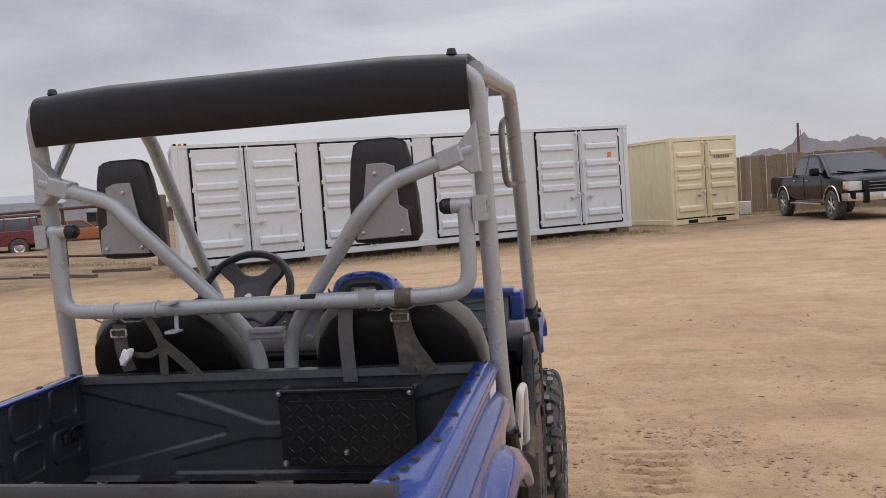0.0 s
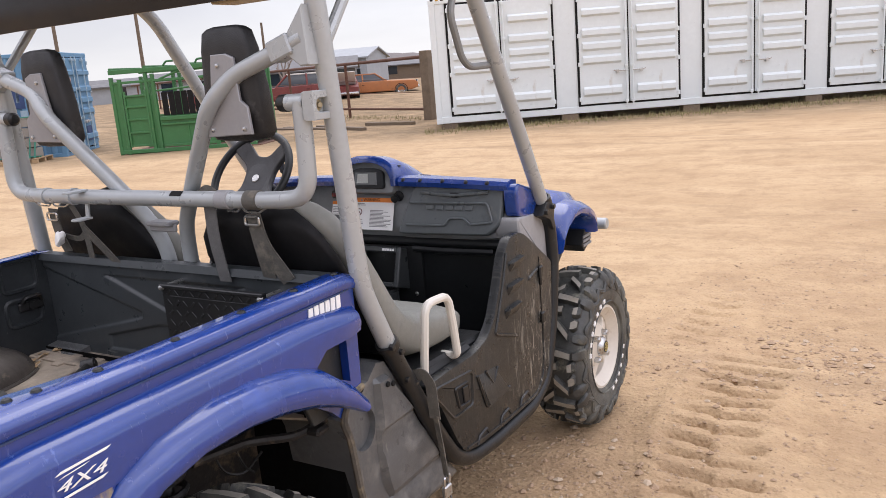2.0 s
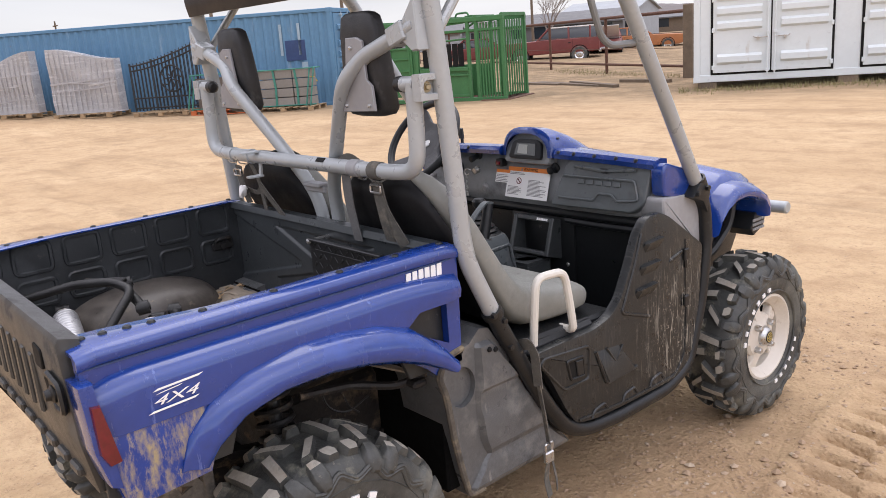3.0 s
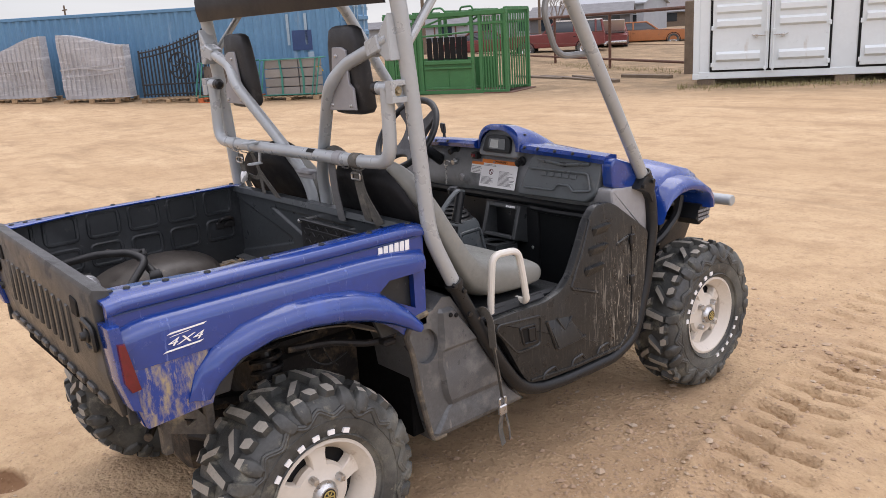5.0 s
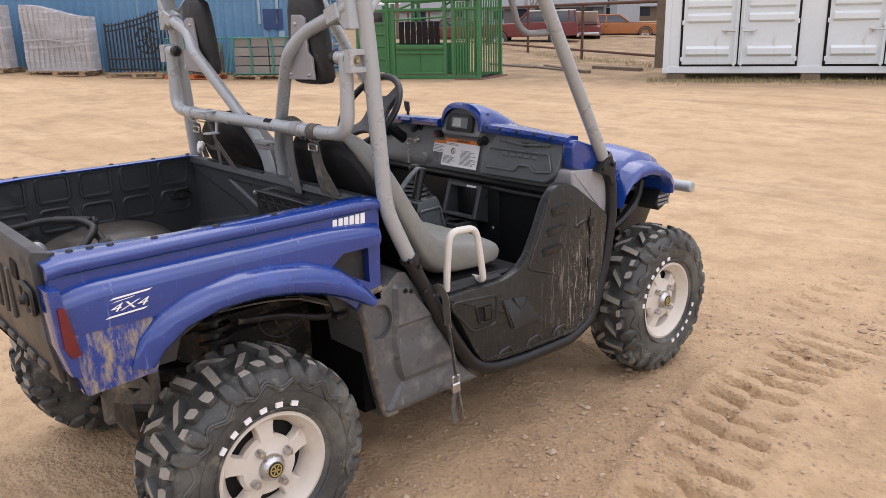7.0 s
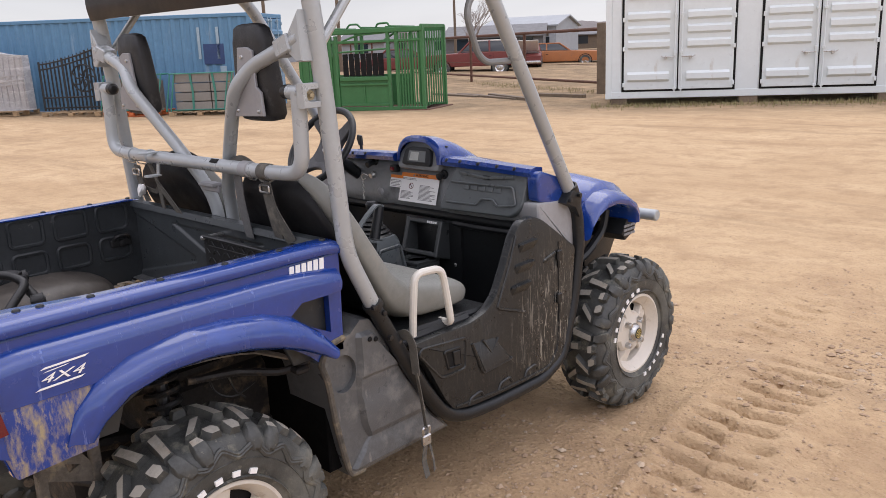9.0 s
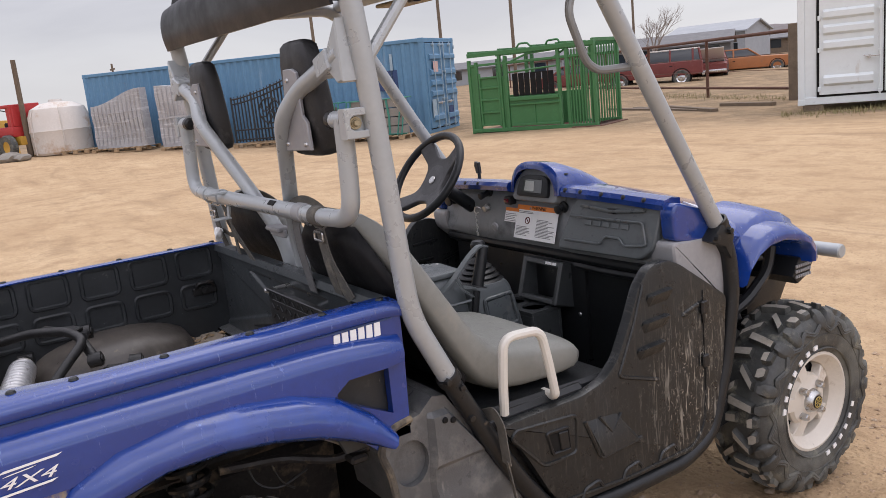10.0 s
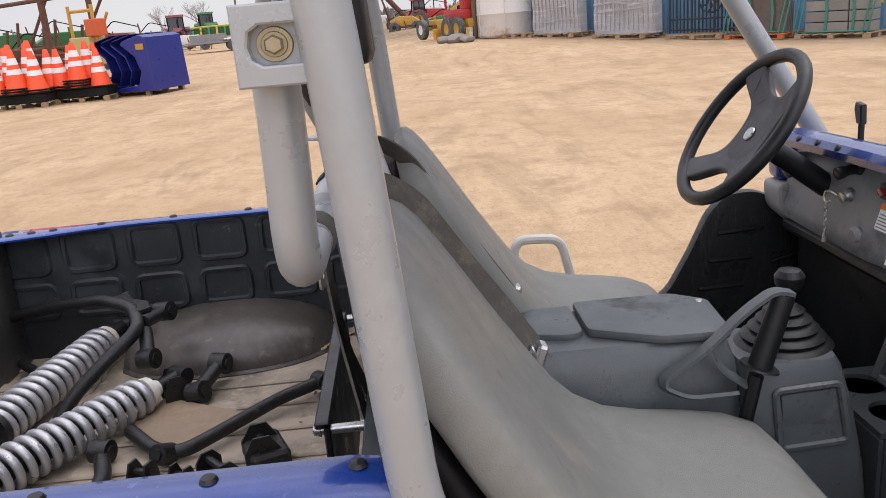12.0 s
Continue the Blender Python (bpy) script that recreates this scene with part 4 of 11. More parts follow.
def lug_mesh(half, N=18):
    """Staggered tread blocks: slanted centre bars, mid knobs and shoulder lugs that wrap on to the sidewall."""
    b = NB()
    top = [(0.0, 0.318), (0.35, 0.318), (0.62, 0.315), (0.80, 0.308), (0.93, 0.297), (1.02, 0.278), (1.05, 0.256)]
    bot = [(0.0, 0.294), (0.35, 0.294), (0.62, 0.291), (0.78, 0.284), (0.88, 0.276), (0.97, 0.262), (1.005, 0.247)]

    def at(prof, f):
        i = min(int(f), len(prof) - 2)
        g = f - i
        return tuple(prof[i][k] * (1 - g) + prof[i + 1][k] * g for k in (0, 1))

    def block(side, rungs):
        rings = []
        for f, a0, a1 in rungs:
            ring = []
            m, hw = (a0 + a1) / 2, (a1 - a0) / 2
            for prof, sg, dr in ((bot, -1.45, 0), (top, -1.08, -0.006), (top, -0.86, 0), (top, 0.86, 0), (top, 1.08, -0.006), (bot, 1.45, 0)):
                u, r = at(prof, f)
                r += dr
                ring.append((r * math.cos(m + sg * hw), r * math.sin(m + sg * hw), side * u * half))
            rings.append(ring)
        lo(b, rings)

    pitch = 2 * math.pi / N
    for k in range(N):
        for side in SIDES:
            t0 = pitch * (k + (0.5 if side < 0 else 0))
            if k % 2:
                # long straight bar from the centre, a knob and a forked shoulder lug
                block(side, [(-0.4, t0 - 0.015, t0 + 0.075), (0.8, t0 + 0.01, t0 + 0.095), (2.1, t0 + 0.035, t0 + 0.115)])
                block(side, [(1.7, t0 + 0.175, t0 + 0.27), (2.4, t0 + 0.15, t0 + 0.27), (3.1, t0 + 0.17, t0 + 0.25)])
                block(side, [(2.6, t0 + 0.035, t0 + 0.11), (3.4, t0 + 0.01, t0 + 0.125), (4.4, t0 - 0.005, t0 + 0.12), (5.2, t0 - 0.02, t0 + 0.09), (6.0, t0 - 0.01, t0 + 0.055)])
            else:
                # slanted bar, a short knob and a straight shoulder lug
                block(side, [(0.1, t0 + 0.0, t0 + 0.085), (0.9, t0 + 0.085, t0 + 0.17), (1.6, t0 + 0.155, t0 + 0.235)])
                block(side, [(1.75, t0 + 0.01, t0 + 0.105), (2.3, t0 - 0.02, t0 + 0.10), (2.9, t0 - 0.01, t0 + 0.07)])
                block(side, [(2.4, t0 + 0.17, t0 + 0.25), (3.2, t0 + 0.145, t0 + 0.26), (4.2, t0 + 0.14, t0 + 0.265), (5.2, t0 + 0.15, t0 + 0.25), (6.0, t0 + 0.17, t0 + 0.23)])
    return b


def rim_mesh(half, face):
    b = NB()
    lt(b, [(0.150, -half * 0.8), (0.166, -half * 0.82), (0.168, -half * 0.76), (0.146, -half * 0.6), (0.140, 0.0), (0.146, half * 0.62), (0.168, half * 0.80), (0.167, half * 0.88), (0.158, half * 0.90), (0.150, half * 0.80), (0.128, half * 0.55), (0.126, 0.0), (0.130, -half * 0.6)], seg=48, closed=True)
    lt(b, [(0.0, face - 0.05), (0.086, face - 0.05), (0.090, face - 0.024), (0.082, face - 0.012), (0.046, face - 0.006), (0.038, face), (0.034, face - 0.006), (0.0, face - 0.006)], seg=36)
    for k in range(5):
        a = 2 * math.pi * k / 5 + 0.3
        rings = []
        for r, w, z, th in ((0.075, 0.024, face - 0.010, 0.03), (0.092, 0.0235, face - 0.013, 0.03), (0.112, 0.026, face - 0.018, 0.03), (0.136, 0.036, face - 0.024, 0.034)):
            ring = [(r, -w * 1.12, z - th), (r, -w, z - 0.004), (r, -w * 0.86, z), (r, w * 0.86, z), (r, w, z - 0.004), (r, w * 1.12, z - th)]
            rings.append([(x * math.cos(a) - y * math.sin(a), x * math.sin(a) + y * math.cos(a), zz) for x, y, zz in ring])
        lo(b, rings)
    return b


def make_wheel(cx, cy, half, face, spin, bars):
    w = sub("wheel", utv)
    s = 1 if cx > 0 else -1
    w.matrix_basis = Matrix.Translation((cx, cy, 0.315)) @ Matrix.Rotation(s * math.pi / 2, 4, "Y") @ Matrix.Rotation(spin, 4, "Z") @ Matrix.Scale(0.985, 4)
    part("tyre", tyre_mesh(half), M_rubber, w)
    tread = part("tread", lug_mesh(half), M_rubber, w, "worn chunky tread blocks dusted with dirt", 38)
    tread.data.materials.append(M_lug)
    for f in tread.data.polygons:
        c = f.center
        rr = math.hypot(c.x, c.y)
        if rr > 0.302 and (f.normal.x * c.x + f.normal.y * c.y) / rr > 0.93:
            f.material_index = 1
    part("rim", rim_mesh(half, face), M_whiterim, w, "cream cast five-spoke rim")
    # added black disc, so that the gaps between the spokes look shaded
    b = NB()
    lt(b, [(0.0, face - 0.052), (0.10, face - 0.052), (0.139, face - 0.062), (0.139, face - 0.085), (0.0, face - 0.085)], seg=32)
    part("brake_drum", b, M_seam, w, "added dark disc standing in for the shade behind the spokes")
    b = NB()
    lt(b, [(0.0, face + 0.020), (0.026, face + 0.020), (0.034, face + 0.014), (0.040, face + 0.002), (0.042, face - 0.012), (0.0, face - 0.012)], seg=28)
    part("hub_cap", b, M_steel, w)
    b = NB()
    lt(b, [(0.0, face + 0.0225), (0.022, face + 0.0225), (0.023, face + 0.019), (0.0, face + 0.019)], seg=24)
    part("emblem", b, M_armblack, w, "round black wheel emblem")
    b = NB()
    lt(b, [(0.015, face + 0.0225), (0.0155, face + 0.0235), (0.0185, face + 0.0235), (0.019, face + 0.0225)], seg=24, closed=True)
    for q in range(3):
        bx(b, -0.014, 0.014, -0.0018, 0.0018, face + 0.0222, face + 0.0234, M=Matrix.Rotation(q * math.pi / 3, 4, "Z"))
    part("gilt_star", b, M_gilt, w)
    for k in range(4):
        a = math.pi / 2 * k + 0.2
        b = NB()
        lt(b, [(0.0, face + 0.018), (0.009, face + 0.016), (0.0125, face + 0.009), (0.0125, face - 0.010), (0.0, face - 0.010)], Matrix.Translation((0.062 * math.cos(a), 0.062 * math.sin(a), 0)), seg=8)
        part("wheel_nut", b, M_steel, w)
    # raised white sidewall marks
    for start, count, step in bars:
        for k in range(count):
            a = start + k * step
            b = NB()
            arc_block(b, a, a + step * 0.42, 0.189, 0.203, half * 0.97, half * 1.03, 2)
            part("sidewall_mark", b, M_white, w, "raised white sidewall mark")
    b = NB()
    for r in (0.228, 0.180):
        lt(b, [(r, half * 0.98), (r + 0.003, half * 1.03), (r + 0.006, half * 0.98)], seg=48, closed=True)
    part("sidewall_rib", b, M_rubber, w)
    for ra, rb, th in ((0.236, 0.266, 0.0032), (0.244, 0.274, 0.0026)):
        b = NB()
        zig = []
        for k in range(36):
            a = math.pi * k / 18 + 0.06
            r = ra if k % 2 else rb
            zig.append((r * math.cos(a), r * math.sin(a), half * (1.008 if k % 2 else 0.965)))
        tb(b, zig, th * 2.3, 0.010, 6, True, n=2)
        part("zigzag_ridge", b, M_rubber, w)


REAR_Y = 0.008
for s in SIDES:
    make_wheel(0.565 * s, REAR_Y, 0.128, 0.098, 0.33 if s > 0 else 1.1, [(2.40, 6, 0.25), (4.75, 7, 0.21)])
    make_wheel(0.590 * s, 1.905, 0.105, 0.076, 0.6 if s > 0 else 2.0, [(2.63, 7, 0.215), (-0.42, 6, 0.205)])

# -- chassis, axles and suspension underneath --
b = NB()
for s in SIDES:
    tb(b, [(0.26 * s, -0.30, 0.54), (0.26 * s, 0.3, 0.42), (0.3 * s, 0.5, 0.30), (0.3 * s, 1.5, 0.29), (0.24 * s, 2.1, 0.42)], 0.024, 0.1, 8)
    tb(b, [(0.30 * s, -0.40, 0.64), (0.30 * s, 0.45, 0.63)], 0.022, 0, 8)
    tb(b, [(0.26 * s, -0.29, 0.50), (0.26 * s, -0.29, 0.65)], 0.018, 0, 8)
for y in (-0.28, -0.1, 0.4, 1.0, 1.6, 2.05):
    tb(b, [(-0.29, y, 0.38 if y > 0.3 else 0.56), (0.29, y, 0.38 if y > 0.3 else 0.56)], 0.02, 0, 8)
part("frame", b, M_grimy, utv, "grimy tubular steel frame")
b = NB()
bx(b, -0.28, 0.28, 0.05, 0.62, 0.30, 0.60, 0.03)
part("engine_block", b, M_grimy, utv, "dirty engine housing")
b = NB()
bx(b, -0.13, 0.13, -0.16, 0.14, 0.22, 0.42, 0.05, segs=2)
part("axle_housing", b, M_grimy, utv)
b = NB()
bx(b, -0.12, 0.12, 1.78, 2.02, 0.22, 0.40, 0.05, segs=2)
part("axle_housing", b, M_grimy, utv)
for y in (0.0, 1.905):
    for s in SIDES:
        b = NB()
        tb(b, [(0.1 * s, y, 0.31), (0.5 * s, y, 0.312)], 0.02, 0, 8)
        lt(b, [(0.03, 0), (0.042, 0.01), (0.03, 0.02), (0.042, 0.03), (0.028, 0.045), (0.036, 0.055), (0.02, 0.08)], Matrix.Translation((0.14 * s, y, 0.31)) @ Matrix.Rotation(s * math.pi / 2, 4, "Y"), 14)
        part("drive_shaft", b, M_armblack, utv)
        b = NB()
        for dz, zz in ((0.0, 0.24), (0.14, 0.40)):
            tb(b, [(0.2 * s, y - 0.17, zz), (0.48 * s, y, zz - 0.01), (0.2 * s, y + 0.17, zz)], 0.016, 0.05, 8)
        bx(b, 0.44 * s, 0.50 * s, y - 0.04, y + 0.04, 0.2, 0.44, 0.012)
        part("suspension_arm", b, M_grimy, utv)
        b = NB()
        n0, n1 = Vector((0.46 * s, y - 0.015, 0.40)), Vector((0.41 * s if y < 1 else 0.30 * s, y + 0.002, 0.72))
        d = n1 - n0
        tb(b, [n0, n1], 0.018, 0, 10)
        coil = []
        q = d.orthogonal().normalized()
        q2 = d.normalized().cross(q)
        for k in range(90):
            f = k / 89
            a = f * 2 * math.pi * 8
            coil.append(n0 + d * (0.12 + 0.8 * f) + (q * math.cos(a) + q2 * math.sin(a)) * 0.042)
        tb(b, coil, 0.008, 0, 6)
        part("shock_absorber", b, M_armblack, utv)
for s in SIDES:
    # hitch bracket: a bent steel plate with punched triangles on a flat post
    b = NB()
    out = [(-0.345, 0.648), (-0.262, 0.640), (-0.205, 0.545), (-0.218, 0.512), (-0.275, 0.535), (-0.335, 0.560)]
    holes = [[(-0.325, 0.622), (-0.297, 0.618), (-0.318, 0.596)], [(-0.275, 0.580), (-0.240, 0.566), (-0.268, 0.556)], [(-0.300, 0.640), (-0.282, 0.638), (-0.290, 0.630)]]
    loops = []
    for poly in [out] + holes:
        vs = [b.verts.new((0.452 * s, y, z)) for y, z in poly]
        loops += [b.edges.new((vs[k - 1], vs[k])) for k in range(len(vs))]
    bmesh.ops.triangle_fill(b, use_beauty=True, use_dissolve=False, edges=loops)
    g = bmesh.ops.extrude_face_region(b, geom=b.faces[:])
    bmesh.ops.translate(b, vec=(0.006 * s, 0, 0), verts=[v for v in g["geom"] if isinstance(v, bmesh.types.BMVert)])
    bmesh.ops.recalc_face_normals(b, faces=b.faces[:])
    bx(b, 0.44 * s, 0.462 * s, -0.216, -0.190, 0.43, 0.665, 0.003)
    bx(b, 0.42 * s, 0.452 * s, -0.335, -0.312, 0.49, 0.57, 0.003)
    part("hitch_bracket", b, M_mudedge, utv, "grimy steel hitch bracket")
    b = NB()
    tb(b, [(0.44 * s, 0.06, 0.668), (0.46 * s, 0.20, 0.655), (0.52 * s, 0.30, 0.635), (0.55 * s, 0.375, 0.655)], 0.011, 0.03, 8)
    bx(b, 0.53 * s, 0.57 * s, 0.315, 0.36, 0.630, 0.650, 0.006)
    part("frame_stay", b, M_grimy, utv, "mud-caked frame stay in the wheel well")
    b = NB()
    tb(b, [(0.44 * s, 0.12, 0.665), (0.45 * s, 0.13, 0.61), (0.46 * s, 0.18, 0.585), (0.44 * s, 0.26, 0.60)], 0.003, 0.03, 6)
    tb(b, [(0.45 * s, 0.17, 0.66), (0.46 * s, 0.185, 0.60), (0.45 * s, 0.22, 0.57)], 0.0025, 0.03, 6)
    part("wire", b, M_armblack, utv)
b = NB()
# floor and well panels, coloured as dark as the shade they lie in
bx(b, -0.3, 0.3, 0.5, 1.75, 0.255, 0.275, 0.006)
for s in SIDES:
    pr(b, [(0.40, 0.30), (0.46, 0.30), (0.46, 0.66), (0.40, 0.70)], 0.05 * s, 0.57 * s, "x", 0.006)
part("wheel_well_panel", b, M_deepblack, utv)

# -- cargo bed --
BEDZ = 0.685
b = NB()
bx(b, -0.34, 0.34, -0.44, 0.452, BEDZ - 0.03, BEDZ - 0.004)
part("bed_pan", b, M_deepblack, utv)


def hump_foot(k):
    """How far the wheel arch stands in from the side, and where along the bed."""
    f = k / 16
    return 0.56 - 0.205 * max(0.0004, 1 - (2 * f - 1) ** 2) ** 0.3, -0.19 + 0.50 * f


b = NB()
bx(b, -0.34, 0.34, -0.44, 0.447, BEDZ - 0.0035, BEDZ)
for s in SIDES:
    edge = [(0.34 * s, -0.44), (0.557 * s, -0.44), (0.557 * s, -0.192)] + [(x * s, y) for x, y in (hump_foot(k) for k in range(17))] + [(0.557 * s, 0.312), (0.557 * s, 0.447), (0.34 * s, 0.447)]
    pr(b, edge, BEDZ - 0.012, BEDZ, "z")
bed = part("bed_floor", b, M_bedfloor, utv, "black ribbed bed floor under tan dust")
for k in range(11):
    x = -0.5 + k * 0.1
    for y0, y1 in ([(-0.435, 0.41)] if abs(x) < 0.33 else [(-0.435, -0.195), (0.315, 0.41)]):
        b = NB()
        bx(b, x - 0.018, x + 0.018, y0, y1, BEDZ - 0.001, BEDZ + 0.006, 0.003)
        part("floor_rib", b, M_bedfloor, bed)
for y in (-0.25, 0.335):
    b = NB()
    bx(b, -0.55, 0.55, y, y + 0.05, BEDZ - 0.001, BEDZ + 0.008, 0.003)
    part("floor_rib", b, M_bedfloor, bed)


def ridge_loop(bm, cx, cy, w, h, r, M, rad=0.018):
    pts = [(cx - w / 2, cy - h / 2, 0), (cx + w / 2, cy - h / 2, 0), (cx + w / 2, cy + h / 2, 0), (cx - w / 2, cy + h / 2, 0)]
    return tb(bm, pts, r, rad, 6, closed=True, n=3, M=M)


for s in SIDES:
    b = NB()
    pr(b, [(-0.445, BEDZ - 0.02), (-0.185, BEDZ - 0.02), (-0.165, 0.722), (-0.09, 0.757), (0.06, 0.772), (0.20, 0.757), (0.28, 0.722), (0.305, BEDZ - 0.02), (0.45, BEDZ - 0.02), (0.45, 0.984), (-0.445, 0.984)], 0.558 * s, 0.572 * s, "x", 0.002)
    IN = Matrix(((0, 0, s, 0.558 * s), (1, 0, 0, 0), (0, 1, 0, 0), (0, 0, 0, 1)))
    liner = part("bed_side_liner", b, M_bed, utv, "black liner with pressed square pockets")
    for k in range(6):
        for z, h in ((0.934, 0.088), (0.823, 0.076)):
            # pressed pocket: a raised rim round a flat panel
            b = NB()
            ridge_loop(b, -0.385 + k * 0.148, z, 0.108, h, 0.0075, IN)
            part("pocket_rim", b, M_bed, liner)
    b = NB()
    rings = []
    for k in range(17):
        f = k / 16
        y = -0.19 + 0.50 * f
        hh = math.sqrt(max(0.0004, 1 - (2 * f - 1) ** 2))
        ring = []
        for j in range(11):
            a = j / 10 * math.pi / 2
            ring.append((s * (0.56 - 0.21 * hh ** 0.6 * math.cos(a) ** 0.75), y, BEDZ - 0.004 + 0.104 * hh ** 0.9 * math.sin(a) ** 0.8))
        rings.append(ring)
    lo(b, rings, ring_closed=False, cap=False)
    part("wheel_arch_hump", b, M_hump, utv, "dusty black wheel arch hump", 50)
    b = NB()
    tb(b, [(r_[0][0], r_[0][1], BEDZ + 0.001) for r_ in rings], 0.007, 0, 6)
    part("hump_flange", b, M_hump, utv)
    # added second skin under the hump, its near-black standing in for wheel well shade
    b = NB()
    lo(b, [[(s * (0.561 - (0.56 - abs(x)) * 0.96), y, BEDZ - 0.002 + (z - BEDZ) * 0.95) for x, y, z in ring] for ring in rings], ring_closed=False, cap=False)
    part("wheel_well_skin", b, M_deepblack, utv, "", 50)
    b = NB()
    tb(b, [(0.552 * s, 0.345, 0.845), (0.535 * s, 0.35, 0.868), (0.535 * s, 0.40, 0.868), (0.552 * s, 0.405, 0.845)], 0.006, 0.012, 6)
    bx(b, 0.545 * s, 0.558 * s, 0.335, 0.415, 0.825, 0.852, 0.004)
    lt(b, [(0, 0.012), (0.012, 0.01), (0.014, 0)], Matrix.Translation((0.55 * s, 0.375, 0.838)) @ Matrix.Rotation(-s * math.pi / 2, 4, "Y"), 12)
    part("tie_down_hook", b, M_armblack, utv)

b = NB()
bx(b, -0.565, 0.565, 0.4485, 0.460, BEDZ - 0.02, 0.972, 0.002)
pr(b, [(0.428, 0.964), (0.466, 0.964), (0.466, 0.984), (0.433, 0.984)], -0.57, 0.57, "x", 0.006, 2)
part("bed_front_wall", b, M_bedwall, utv, "scratched black front wall of the cargo bed")
# pressed front skin: shallow triangular panels stamped into the sheet
RECESS = ([(-0.60, 0.95), (-0.14, 0.832), (-0.14, 0.815), (-0.60, 0.708)], [(0.60, 0.95), (0.60, 0.708), (0.14, 0.815), (0.14, 0.832)],
          [(-0.275, 0.932), (0.275, 0.932), (0.03, 0.842), (-0.03, 0.842)], [(-0.30, 0.748), (-0.07, 0.80), (0.07, 0.80), (0.30, 0.748), (0.30, 0.708), (-0.30, 0.708)])


def inside_depth(x, z, poly):
    """Distance from a point to the outline of a polygon, positive inside."""
    best, odd = 9.0, False
    for i in range(len(poly)):
        (ax, az), (cx, cz) = poly[i - 1], poly[i]
        dx, dz = cx - ax, cz - az
        f = max(0.0, min(1.0, ((x - ax) * dx + (z - az) * dz) / (dx * dx + dz * dz)))
        best = min(best, math.hypot(x - ax - f * dx, z - az - f * dz))
        if (az > z) != (cz > z) and x < (cx - ax) * (z - az) / (cz - az) + ax:
            odd = not odd
    return best if odd else -best


b = NB()
rows_ = []
for j in range(83):
    z = BEDZ - 0.015 + (0.963 - BEDZ + 0.015) * j / 82
    row = []
    for i in range(226):
        x = -0.564 + 1.128 * i / 225
        d = max(inside_depth(x, z, q) for q in RECESS)
        k = max(0.0, min(1.0, 0.5 + d / 0.007))
        row.append(b.verts.new((x, 0.440 + 0.0075 * k * k * (3 - 2 * k), z)))
    rows_.append(row)
for j in range(82):
    for i in range(225):
        b.faces.new((rows_[j][i], rows_[j][i + 1], rows_[j + 1][i + 1], rows_[j + 1][i]))
part("pressed_skin", b, M_bedwall, utv, "", 70)
# tread plate held off the front wall on four bolts
plate = sub("tread_plate", utv)
b = NB()
bx(b, 0.04, 0.40, 0.376, 0.384, 0.745, 0.945, 0.002)
bx(b, 0.04, 0.40, 0.366, 0.384, 0.938, 0.947, 0.002)
bx(b, 0.07, 0.375, 0.3735, 0.377, 0.914, 0.9165, 0.0008)
part("plate", b, M_treadplate, plate)
b = NB()
bx(b, -0.010, 0.010, -0.0025, 0.0, -0.0028, 0.0028, 0.001)
tbar = None
for i in range(12):
    for j in range(7):
        cx, cz = 0.066 + i * 0.028, 0.760 + j * 0.0275
        if cx > 0.39:
            continue
        a = math.pi / 4 if (i + j) % 2 else -math.pi / 4
        m = Matrix.Translation((cx, 0.376, cz)) @ Matrix.Rotation(a, 4, "Y")
        if tbar is None:
            tbar = part("tread_bar", b, M_treadplate, plate)
            tbar.matrix_basis = m
        else:
            shared("tread_bar", tbar, plate, m)
for x, z in ((0.047, 0.938), (0.390, 0.933), (0.05, 0.755), (0.215, 0.782)):
    b = NB()
    Mb = Matrix.Translation((x, 0.372, z)) @ Matrix.Rotation(math.pi / 2, 4, "X")
    lt(b, [(0, 0.010), (0.006, 0.008), (0.0085, 0.0), (0.006, 0.0), (0.006, -0.071), (0, -0.071)], Mb, 14)
    part("bolt", b, M_steel, plate, "bright steel bolt")

# -- blue bed sides, rails and rear fenders --
def rail_flare(y):
    """How far the rail cap widens inwards towards its rear corner."""
    f = max(0.0, min(1.0, (-0.12 - y) / 0.32))
    return 0.055 * f * f * (3 - 2 * f)


